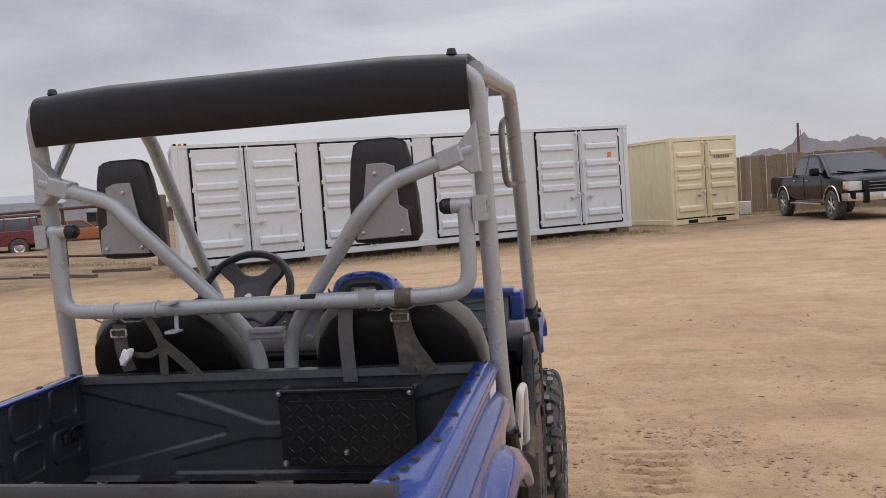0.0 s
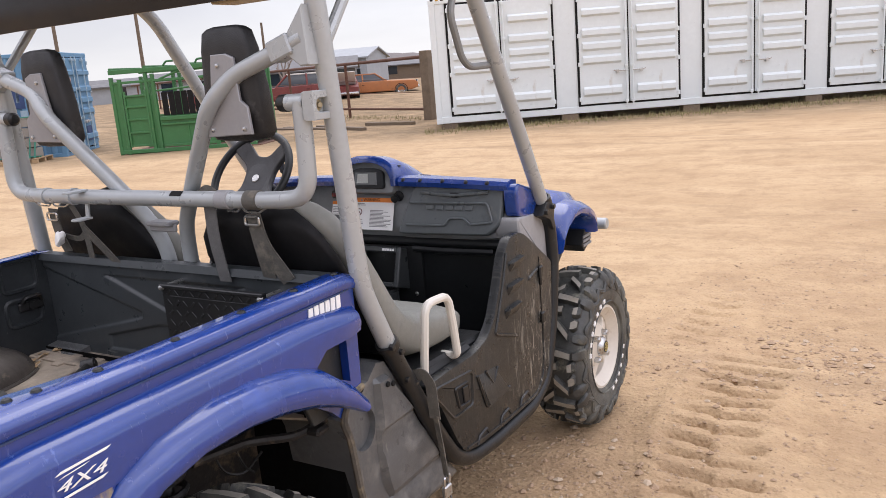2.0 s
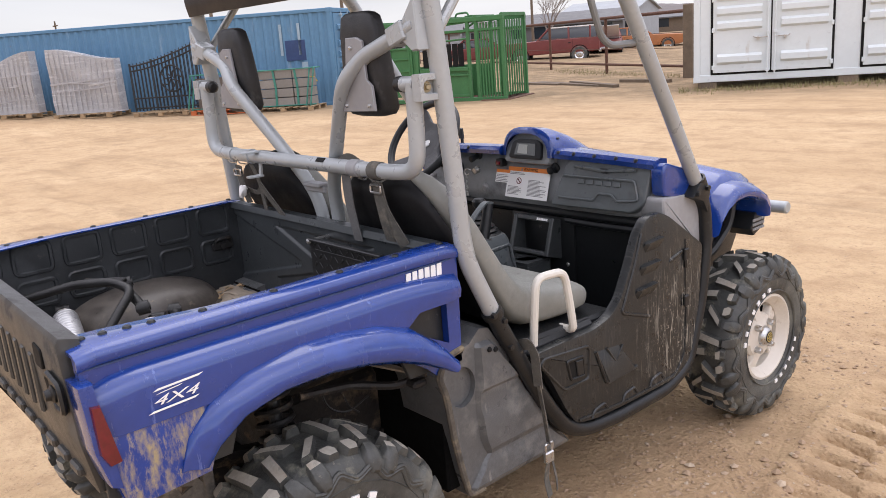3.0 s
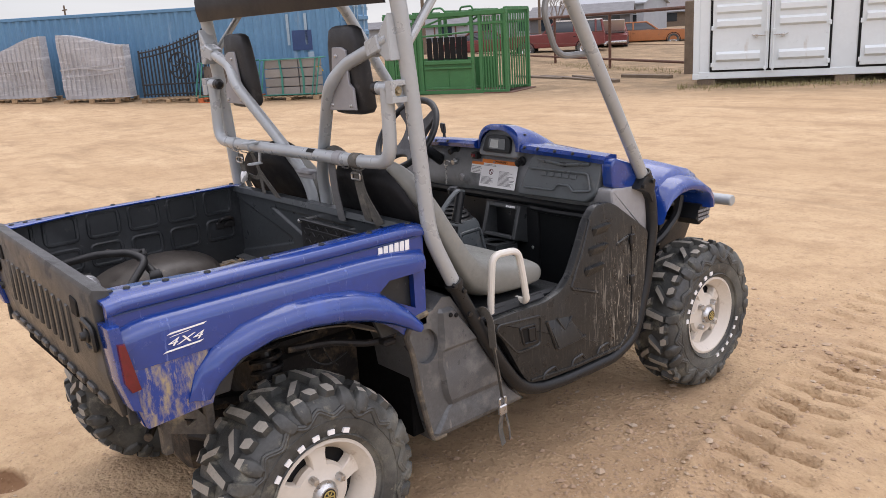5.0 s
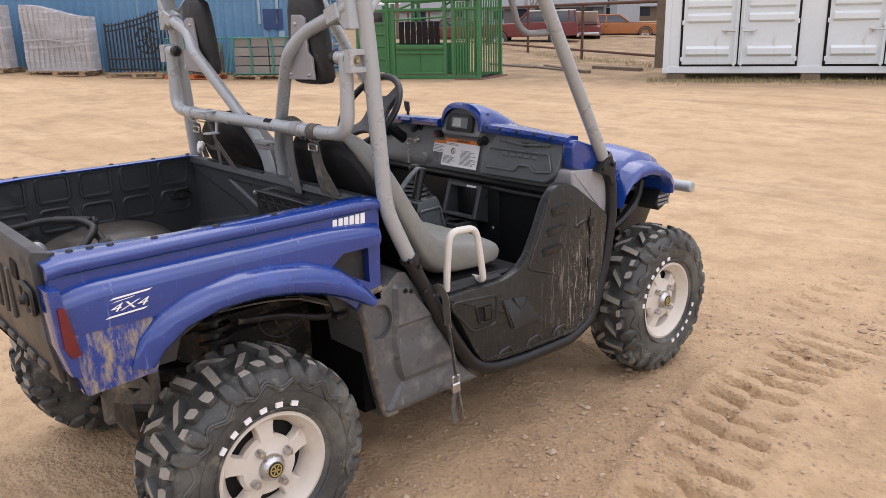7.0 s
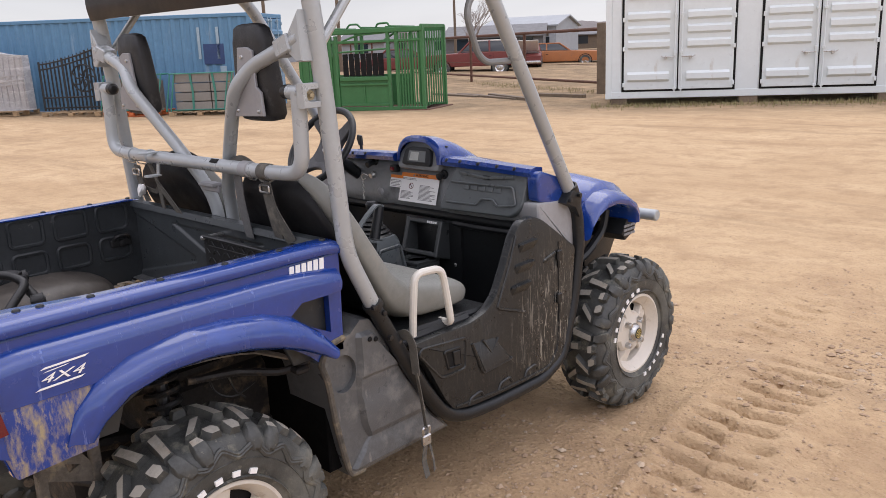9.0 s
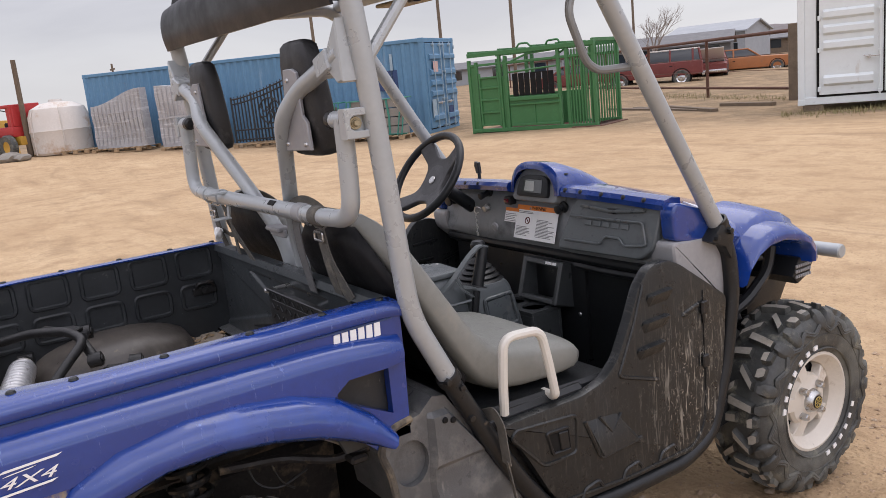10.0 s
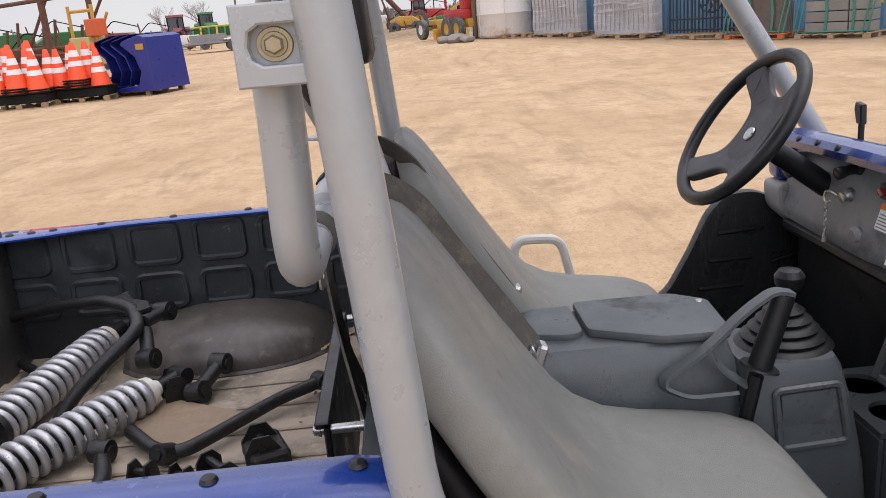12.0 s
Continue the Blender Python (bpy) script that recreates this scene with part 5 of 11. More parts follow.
ARCH = [(-0.262, 0.690, -0.32, 0.70), (-0.236, 0.728, -0.295, 0.765), (-0.178, 0.776, -0.245, 0.818), (-0.085, 0.803, -0.165, 0.858), (0.03, 0.804, -0.04, 0.880), (0.12, 0.790, 0.07, 0.877), (0.21, 0.766, 0.17, 0.863), (0.28, 0.738, 0.265, 0.830), (0.335, 0.708, 0.345, 0.77), (0.366, 0.690, 0.395, 0.715)]
for s in SIDES:
    b = NB()
    lower = [(-0.25, 0.675)] + [(p, q) for p, q, _, _ in ARCH[1:7]]
    pr(b, [(-0.463, 0.955), (-0.460, 0.80), (-0.422, 0.662)] + lower + [(0.29, 0.722), (0.29, 0.955)], 0.575 * s, 0.598 * s, "x", 0)
    pr(b, [(0.29, 0.865), (0.462, 0.865), (0.462, 0.955), (0.29, 0.955)], 0.575 * s, 0.598 * s, "x", 0)
    pr(b, [(0.418, 0.675), (0.456, 0.675), (0.462, 0.865), (0.418, 0.865)], 0.575 * s, 0.598 * s, "x", 0)
    pr(b, [(0.29, 0.722), (0.34, 0.688), (0.37, 0.66), (0.418, 0.672), (0.418, 0.735), (0.29, 0.80)], 0.575 * s, 0.598 * s, "x", 0)
    part("bed_side_panel", b, M_blue, utv, "dusty blue bed side")
    # stepped shoulder that stands proud of the side
    b = NB()
    rings = []
    for k in range(20):
        y = -0.462 + 0.911 * k / 19
        zt = 0.931 - 0.020 * max(0.0, (y - 0.20) / 0.25) ** 2 - 0.018 * max(0.0, (-0.36 - y) / 0.1) ** 2
        g = 0.0 if k not in (0, 19) else 0.012
        zb = 0.82 if y < 0.28 else 0.855
        rings.append([(s * x, y, z) for x, z in ((0.590, zt + 0.004), (0.612 - g, zt), (0.630 - g, zt - 0.016), (0.636 - g, zt - 0.035), (0.632 - g, zb), (0.590, zb - 0.012))])
    lo(b, rings)
    part("shoulder", b, M_blue, utv, "", 50)
    b = NB()
    rings = []
    for k in range(24):
        y = -0.466 + 0.931 * k / 23
        e = 0.006 if k in (0, 23) else 0.0
        fl = rail_flare(y)
        rings.append([(s * x, y, z - e) for x, z in ((0.549 - fl, 0.984), (0.549 - fl, 0.988), (0.554 - fl, 0.9915), (0.590, 0.989), (0.605, 0.980), (0.608, 0.968), (0.602, 0.957), (0.585, 0.955), (0.585, 0.982))])
    lo(b, rings)
    part("bed_rail", b, M_blue, utv, "blue plastic bed rail cap", 50)
    b = NB()
    bx(b, 0.597 * s, 0.6005 * s, -0.45, 0.44, 0.9505, 0.954, 0.0005)
    part("rail_groove", b, M_navy, utv)
    b = NB()
    rings = []
    for q, (a0, c0, a1, c1) in enumerate(ARCH):
        p = (0.55, 0.68, 0.82, 0.94, 1, 1, 1, 1, 1, 1)[q]
        rings.append([(0.585 * s, a0, c0 + 0.012), ((0.585 + 0.083 * p) * s, a0, c0), ((0.585 + 0.097 * p) * s, a0 + (a1 - a0) * 0.10, c0 + (c1 - c0) * 0.16), ((0.585 + 0.099 * p) * s, a0 + (a1 - a0) * 0.35, c0 + (c1 - c0) * 0.45), ((0.585 + 0.083 * p) * s, a0 + (a1 - a0) * 0.75, c0 + (c1 - c0) * 0.85), (0.634 * s, a1, c1), (0.588 * s, a1, c1)])
    lo(b, rings)
    part("rear_fender", b, M_blue, utv, "scratched blue rear fender flare", 60)
    # dusty rear quarter between the lamp and the flare
    b = NB()
    pr(b, [(-0.461, 0.83), (-0.43, 0.83), (-0.17, 0.835), (-0.222, 0.765), (-0.255, 0.674), (-0.42, 0.664), (-0.45, 0.77)], 0.596 * s, 0.628 * s, "x", 0.010, 2)
    part("rear_quarter", b, M_blue_mud, utv, "blue rear quarter caked with dried mud")
    b = NB()
    pr(b, [(-0.479, 0.935), (-0.45, 0.935), (-0.43, 0.715), (-0.452, 0.725), (-0.471, 0.80)], 0.557 * s, 0.635 * s, "x", 0.008, 2)
    part("corner_post", b, M_blue, utv, "blue corner post beside the lamp")
    b = NB()
    pr(b, [(-0.4655, 0.896), (-0.447, 0.893), (-0.426, 0.775), (-0.450, 0.772), (-0.463, 0.80)], 0.60 * s, 0.645 * s, "x", 0.008, 2)
    part("tail_light", b, M_red, utv, "red tail light lens")
    for y in (-0.43, -0.39, -0.345, -0.30, -0.20, -0.04, 0.13, 0.29, 0.43):
        b = NB()
        lt(b, [(0, 0.0055), (0.007, 0.004), (0.0095, 0.0), (0.0, -0.002)], Matrix.Translation(((0.572 - 0.75 * rail_flare(y)) * s, y, 0.9905)), 12)
        part("rivet", b, M_black, utv)
    # brand mark as plain slanted bars, and the drive badge
    for k in range(6):
        b = NB()
        y0 = 0.295 + k * 0.0195
        z0 = 0.914 + (y0 - 0.295) * 0.03
        pr(b, [(y0, z0 + 0.004), (y0 + 0.015, z0 + 0.004), (y0 + 0.0165, z0 + 0.034), (y0 + 0.0025, z0 + 0.034)], 0.5985 * s, 0.6015 * s, "x", 0)
        part("wordmark_bar", b, M_white, utv, "white brand mark bar")
    b = NB()
    for y0, y1, z0, z1 in ((-0.350, -0.258, 0.884, 0.8885), (-0.345, -0.300, 0.877, 0.8795), (-0.365, -0.272, 0.842, 0.8465)):
        pr(b, [(y0, z0), (y1, z0 + 0.004), (y1 + 0.01, z1 + 0.004), (y0 + 0.01, z1)], 0.6365 * s, 0.6372 * s, "x", 0)
    part("badge_stripe", b, M_white, utv)
    Mt = Matrix(((0, 0, s, 0.6366 * s), (s * 2.0, 0, 0, -0.311), (0, 1, 0, 0.863), (0, 0, 0, 1)))
    letters("badge_text", "4X4", 0.026, Mt, M_white, utv, shear=0.4)

# -- tailgate --
gate = sub("tailgate", utv)
gate.matrix_basis = Matrix.Translation((0.55, -0.46, 0)) @ Matrix.Rotation(-0.020, 4, "Z") @ Matrix.Translation((-0.55, 0.46, 0))
b = NB()
pr(b, [(-0.436, 1.000), (-0.474, 1.010), (-0.482, 0.998), (-0.474, 0.80), (-0.455, 0.684), (-0.437, 0.684)], -0.553, 0.553, "x", 0.006, 2)
for x in [i * 0.09 - 0.45 for i in range(11)]:
    bx(b, x - 0.03, x + 0.03, -0.471, -0.445, 0.694, 0.716, 0.005)
part("gate_panel", b, M_gate, gate, "black moulded tailgate")
for k in range(11):
    b = NB()
    x = -0.335 + k * 0.064
    pr(b, [(x, 0.795), (x + 0.026, 0.795), (x + 0.026, 0.925), (x, 0.925)], -0.484, -0.472, "y", 0.004)
    part("embossed_bar", b, M_gate, gate, "embossed brand bar")
for s in SIDES:
    # finger pocket and spring latch at each end
    b = NB()
    pr(b, [(0.375 * s, 0.915), (0.425 * s, 0.915), (0.430 * s, 0.960), (0.375 * s, 0.965)], -0.4845, -0.476, "y", 0.002, fil=0.01)
    part("finger_pocket", b, M_seam, gate, "dark finger pocket")
    b = NB()
    tb(b, [(0.465 * s, -0.486, 0.925), (0.545 * s, -0.486, 0.915), (0.550 * s, -0.486, 0.865), (0.500 * s, -0.484, 0.855), (0.465 * s, -0.484, 0.875)], 0.007, 0.012, 6, True)
    bx(b, 0.468 * s, 0.545 * s, -0.488, -0.474, 0.866, 0.915, 0.004)
    lt(b, [(0, 0.022), (0.010, 0.020), (0.012, 0.010), (0.018, 0.006), (0.018, 0)], Matrix.Translation((0.505 * s, -0.486, 0.892)) @ Matrix.Rotation(math.pi / 2, 4, "X"), 12)
    part("gate_latch", b, M_armblack, gate)

# -- lower body sides, doors and steps --
for s in SIDES:
    b = NB()
    RIM = [(0.366, 0.655), (0.408, 0.700), (0.483, 0.710), (0.521, 0.742), (0.555, 0.735), (0.66, 0.575), (0.765, 0.40), (0.86, 0.283), (0.447, 0.281), (0.424, 0.367), (0.404, 0.47), (0.388, 0.60)]
    pr(b, RIM, 0.40 * s, 0.546 * s, "x")
    # outer skin with the round hole of the intake
    hole = [(0.449 + 0.047 * math.cos(a * math.pi / 14), 0.600 + 0.056 * math.sin(a * math.pi / 14)) for a in range(28)]
    loops = []
    for poly in (RIM, hole):
        vs = [b.verts.new((0.598 * s, y, z)) for y, z in poly]
        ws = [b.verts.new((0.578 * s if poly is hole else 0.546 * s, y, z)) for y, z in poly]
        loops += [b.edges.new((vs[k - 1], vs[k])) for k in range(len(vs))]
        for k in range(len(vs)):
            b.faces.new((vs[k - 1], vs[k], ws[k], ws[k - 1]))
    bmesh.ops.triangle_fill(b, use_beauty=True, use_dissolve=False, edges=loops)
    bmesh.ops.recalc_face_normals(b, faces=b.faces[:])
    # wedge by the pillar, sunk middle shelf, full lower plate and a rolled foot, all in one skin
    rings = []
    for z, y0, y1, x in ((0.706, 0.503, 0.553, 0.597), (0.694, 0.501, 0.563, 0.612), (0.60, 0.498, 0.634, 0.618), (0.578, 0.495, 0.650, 0.617), (0.566, 0.493, 0.658, 0.608), (0.518, 0.492, 0.686, 0.606), (0.502, 0.494, 0.695, 0.612), (0.43, 0.500, 0.738, 0.617), (0.398, 0.512, 0.758, 0.615), (0.378, 0.523, 0.771, 0.604), (0.362, 0.505, 0.782, 0.604), (0.342, 0.490, 0.798, 0.611), (0.302, 0.455, 0.842, 0.612), (0.285, 0.452, 0.858, 0.602)):
        rings.append([(0.585 * s, y0, z), (0.5985 * s, y0, z), (x * s, y0 + 0.012, z), (x * s, y1 - 0.010, z), (0.5985 * s, y1, z), (0.585 * s, y1, z)])
    lo(b, rings)
    panel = part("lower_side_panel", b, M_sidepanel, utv, "dusty charcoal lower side panel", 24)
    b = NB()
    tb(b, [(0.596 * s, 0.46, 0.708), (0.598 * s, 0.408, 0.700), (0.600 * s, 0.370, 0.655), (0.600 * s, 0.391, 0.60), (0.600 * s, 0.407, 0.47), (0.600 * s, 0.427, 0.367), (0.599 * s, 0.447, 0.285), (0.598 * s, 0.50, 0.283)], 0.0095, 0.02, 8)
    part("panel_flange", b, M_mudedge, utv, "mud-caked edge of the side panel")
    # bowl of the air intake
    IM = Matrix(((0, 0, s, 0.598 * s), (1, 0, 0, 0.449), (0, 1.19, 0, 0.600), (0, 0, 0, 1)))
    b = NB()
    lt(b, [(0.047, -0.018), (0.046, -0.034), (0.038, -0.046), (0.034, -0.044), (0.030, -0.034), (0.0, -0.032)], IM, 28)
    part("intake_throat", b, M_sidepanel, panel, "sunken round air intake", 50)
    for y, z in ((0.540, 0.682), (0.562, 0.676), (0.452, 0.700)):
        b = NB()
        lt(b, [(0, 0.005), (0.006, 0.004), (0.008, 0.0), (0.0, 0.0)], Matrix.Translation((0.6145 * s if y > 0.5 else 0.598 * s, y, z)) @ Matrix.Rotation(s * math.pi / 2, 4, "Y"), 10)
        part("panel_clip", b, M_seam, panel)
    # half door
    b = NB()
    pr(b, [(0.676, 0.625), (0.745, 0.528), (0.813, 0.403), (0.851, 0.352), (0.94, 0.334), (1.10, 0.326), (1.37, 0.322), (1.458, 0.365), (1.506, 0.56), (1.527, 0.755), (1.326, 0.893), (1.277, 0.912), (1.212, 0.908), (1.166, 0.862), (1.124, 0.772), (1.072, 0.680), (1.02, 0.640), (0.94, 0.623), (0.80, 0.626)], 0.606 * s, 0.640 * s, "x", 0.009, 2, fil=0.022)
    door = part("side_guard", b, M_scuffed, utv, "black moulded half door with scraped, dusty face")
    RS = Matrix(((0, 0, s, 0.640 * s), (1, 0, 0, 0), (0, 1, 0, 0), (0, 0, 0, 1)))

    def rib(y0, z0, y1, z1, drop, out):
        """A pressed louvre: a lip that stands out along its top edge and dies away below."""
        b = NB()
        rings = []
        for f, g in ((0.0, 0.35), (0.10, 1.0), (0.90, 1.0), (1.0, 0.35)):
            y, z = y0 + (y1 - y0) * f, z0 + (z1 - z0) * f
            rings.append([(y, z + 0.007 * g, -0.002), (y, z + 0.003 * g, out * g), (y - 0.001, z - 0.003, out * g), (y - 0.004, z - drop * g, -0.002)])
        lo(b, rings, M=RS)
        part("louvre", b, M_scuffed, door)
        b = NB()
        tb(b, [(0.605 * s, y0 - 0.004, z0 - 0.012), (0.605 * s, y1 + 0.004, z1 - 0.012)], 0.006, 0, 6)
        part("louvre_back", b, M_black, door)

    for q in ((1.194, 0.826, 1.288, 0.831), (1.172, 0.757, 1.274, 0.759), (1.149, 0.687, 1.253, 0.690)):
        rib(*q, 0.032, 0.016)
    rib(1.330, 0.742, 1.402, 0.760, 0.014, 0.006)
    b = NB()
    tb(b, [(1.180, 0.865, 0), (1.140, 0.765, 0), (1.076, 0.640, 0), (1.085, 0.632, 0), (1.222, 0.585, 0)], 0.0055, 0.02, 6, M=RS)
    tb(b, [(0.800, 0.480, 0), (0.706, 0.585, 0), (0.720, 0.600, 0), (0.917, 0.580, 0), (0.911, 0.478, 0)], 0.0055, 0.018, 6, True, M=RS)
    for y in (0.920, 1.070, 1.214):
        tb(b, [(y, 0.345, 0), (y + 0.010, 0.366, 0), (y + 0.060, 0.374, 0), (y + 0.074, 0.352, 0)], 0.0055, 0.012, 6, M=RS)
    tb(b, [(0.86, 0.362, 0), (1.10, 0.340, 0), (1.36, 0.338, 0), (1.412, 0.392, 0), (1.424, 0.56, 0)], 0.004, 0.03, 6, M=RS)
    part("moulded_ridge", b, M_scuffed, door)
    b = NB()
    bx(b, 1.416, 1.4195, 0.40, 0.795, 0.0003, 0.0014, M=RS)
    part("panel_gap", b, M_seam, door)
    # latch window: a frame, a dark hole and a flat tab
    b = NB()
    tb(b, [(0.815, 0.562, 0.001), (0.886, 0.557, 0.001), (0.890, 0.497, 0.001), (0.831, 0.501, 0.001)], 0.005, 0.008, 6, True, M=RS)
    part("latch_frame", b, M_black, door)
    b = NB()
    pr(b, [(0.819, 0.556), (0.850, 0.554), (0.856, 0.505), (0.834, 0.506)], 0.639 * s, 0.6408 * s, "x", 0)
    part("latch_recess", b, M_seam, door)
    b = NB()
    pr(b, [(0.851, 0.553), (0.882, 0.551), (0.885, 0.503), (0.857, 0.505)], 0.639 * s, 0.646 * s, "x", 0.002)
    part("latch_tab", b, M_black, door)
    # foot scoop: a sloping pocket with a raised lower edge
    b = NB()
    lo(b, [[(0.945, 0.552, -0.001), (1.058, 0.540, -0.001), (1.140, 0.442, -0.001), (0.992, 0.436, -0.001)], [(0.952, 0.548, 0.001), (1.054, 0.538, 0.001), (1.120, 0.448, 0.011), (0.996, 0.442, 0.012)]], M=RS)
    tb(b, [(0.944, 0.552, 0.002), (0.992, 0.435, 0.003), (1.146, 0.441, 0.002)], 0.0055, 0.012, 6, M=RS)
    tb(b, [(0.996, 0.548, 0.002), (1.036, 0.492, 0.004), (1.075, 0.535, 0.002)], 0.004, 0.012, 6, M=RS)
    part("moulded_step", b, M_scuffed, door)
    b = NB()
    tb(b, [(1.412, 0.756, 0.004), (1.416, 0.70, 0.004)], 0.0055, 0, 6, M=RS)
    part("latch_pin", b, M_armblack, door)
    for z in (0.745, 0.585):
        b = NB()
        bx(b, 1.404, 1.430, z - 0.02, z + 0.02, 0, 0.011, 0.004, M=RS)
        part("door_hinge", b, M_armblack, door)
    # frame tube along the sill
    b = NB()
    tb(b, [(0.609 * s, 0.570, 0.763), (0.618 * s, 0.645, 0.618), (0.624 * s, 0.732, 0.464), (0.624 * s, 0.812, 0.354), (0.624 * s, 0.90, 0.312), (0.624 * s, 1.05, 0.297), (0.624 * s, 1.33, 0.295), (0.624 * s, 1.455, 0.345), (0.624 * s, 1.532, 0.55), (0.622 * s, 1.572, 0.755), (0.620 * s, 1.562, 0.88), (0.618 * s, 1.515, 0.962)], 0.0235, 0.05, 12)
    sill = part("sill_tube", b, M_black, utv, "black sill and pillar tube")
    b = NB()
    for y, z, d in ((0.566, 0.765, (0.1, 0.5, -0.86)), (0.62, 0.66, (0.0, 0.47, -0.88))):
        for off in (-0.012, 0.012):
            b = NB()
            lt(b, [(0, 0.012), (0.008, 0.011), (0.0095, 0.0), (0, 0.0)], Matrix.Translation((0.628 * s, y + off * 1.5, z - off)) @ Matrix.Rotation(s * math.pi / 2, 4, "Y"), 6)
            part("joint_bolt", b, M_armblack, utv)
    # footboard and seat box
    b = NB()
    pr(b, [(0.60, 0.34), (1.10, 0.30), (1.52, 0.30), (1.58, 0.40), (1.56, 0.42), (1.49, 0.335), (1.10, 0.335), (1.08, 0.64), (0.62, 0.66)], 0.06 * s, 0.60 * s, "x", 0.01)
    bx(b, 0.30 * s, 0.612 * s, 0.64, 0.98, 0.600, 0.642, 0.012)
    part("seat_box", b, M_black, utv, "black footwell and seat box")
    b = NB()
    tb(b, [(0.612 * s, 0.712, 0.640), (0.622 * s, 0.708, 0.72), (0.632 * s, 0.712, 0.838), (0.634 * s, 0.825, 0.832), (0.632 * s, 0.846, 0.74), (0.628 * s, 0.864, 0.650), (0.612 * s, 0.868, 0.640), (0.575 * s, 0.868, 0.640)], 0.0118, 0.034, 10)
    part("grab_rail", b, M_whitepaint, utv, "cream painted hip grab rail").location.y = 0.0 if s > 0 else 0.027
    door.location.y = sill.location.y = 0.0 if s > 0 else 0.040

# -- seats --
def rounded(cx, w, d, c, u, n=28, p=3.4):
    """A ring like a rounded rectangle: w wide along x, d deep along the unit vector u, centred at c."""
    out = []
    for k in range(n):
        a = 2 * math.pi * k / n
        ca, sa = math.cos(a), math.sin(a)
        x = math.copysign(abs(ca) ** (2 / p), ca) * w / 2
        y = math.copysign(abs(sa) ** (2 / p), sa) * d / 2
        out.append(Vector((cx + x, c[0] + u[0] * y, c[1] + u[1] * y)))
    return out


SEAT = [(1.030, 0.692, 1.022, 0.676, 0.36), (1.026, 0.714, 1.014, 0.662, 0.43), (1.006, 0.736, 0.99, 0.655, 0.46), (0.96, 0.756, 0.95, 0.652, 0.474), (0.90, 0.768, 0.895, 0.651, 0.48), (0.83, 0.778, 0.815, 0.655, 0.48),
        (0.77, 0.793, 0.738, 0.668, 0.48), (0.725, 0.818, 0.682, 0.700, 0.48), (0.690, 0.853, 0.645, 0.746, 0.48), (0.657, 0.900, 0.610, 0.803, 0.48), (0.617, 0.960, 0.570, 0.873, 0.48), (0.577, 1.024, 0.527, 0.948, 0.475),
        (0.540, 1.084, 0.488, 1.020, 0.455), (0.513, 1.126, 0.464, 1.074, 0.41), (0.494, 1.150, 0.454, 1.108, 0.35), (0.480, 1.164, 0.450, 1.136, 0.27), (0.470, 1.168, 0.452, 1.152, 0.18)]
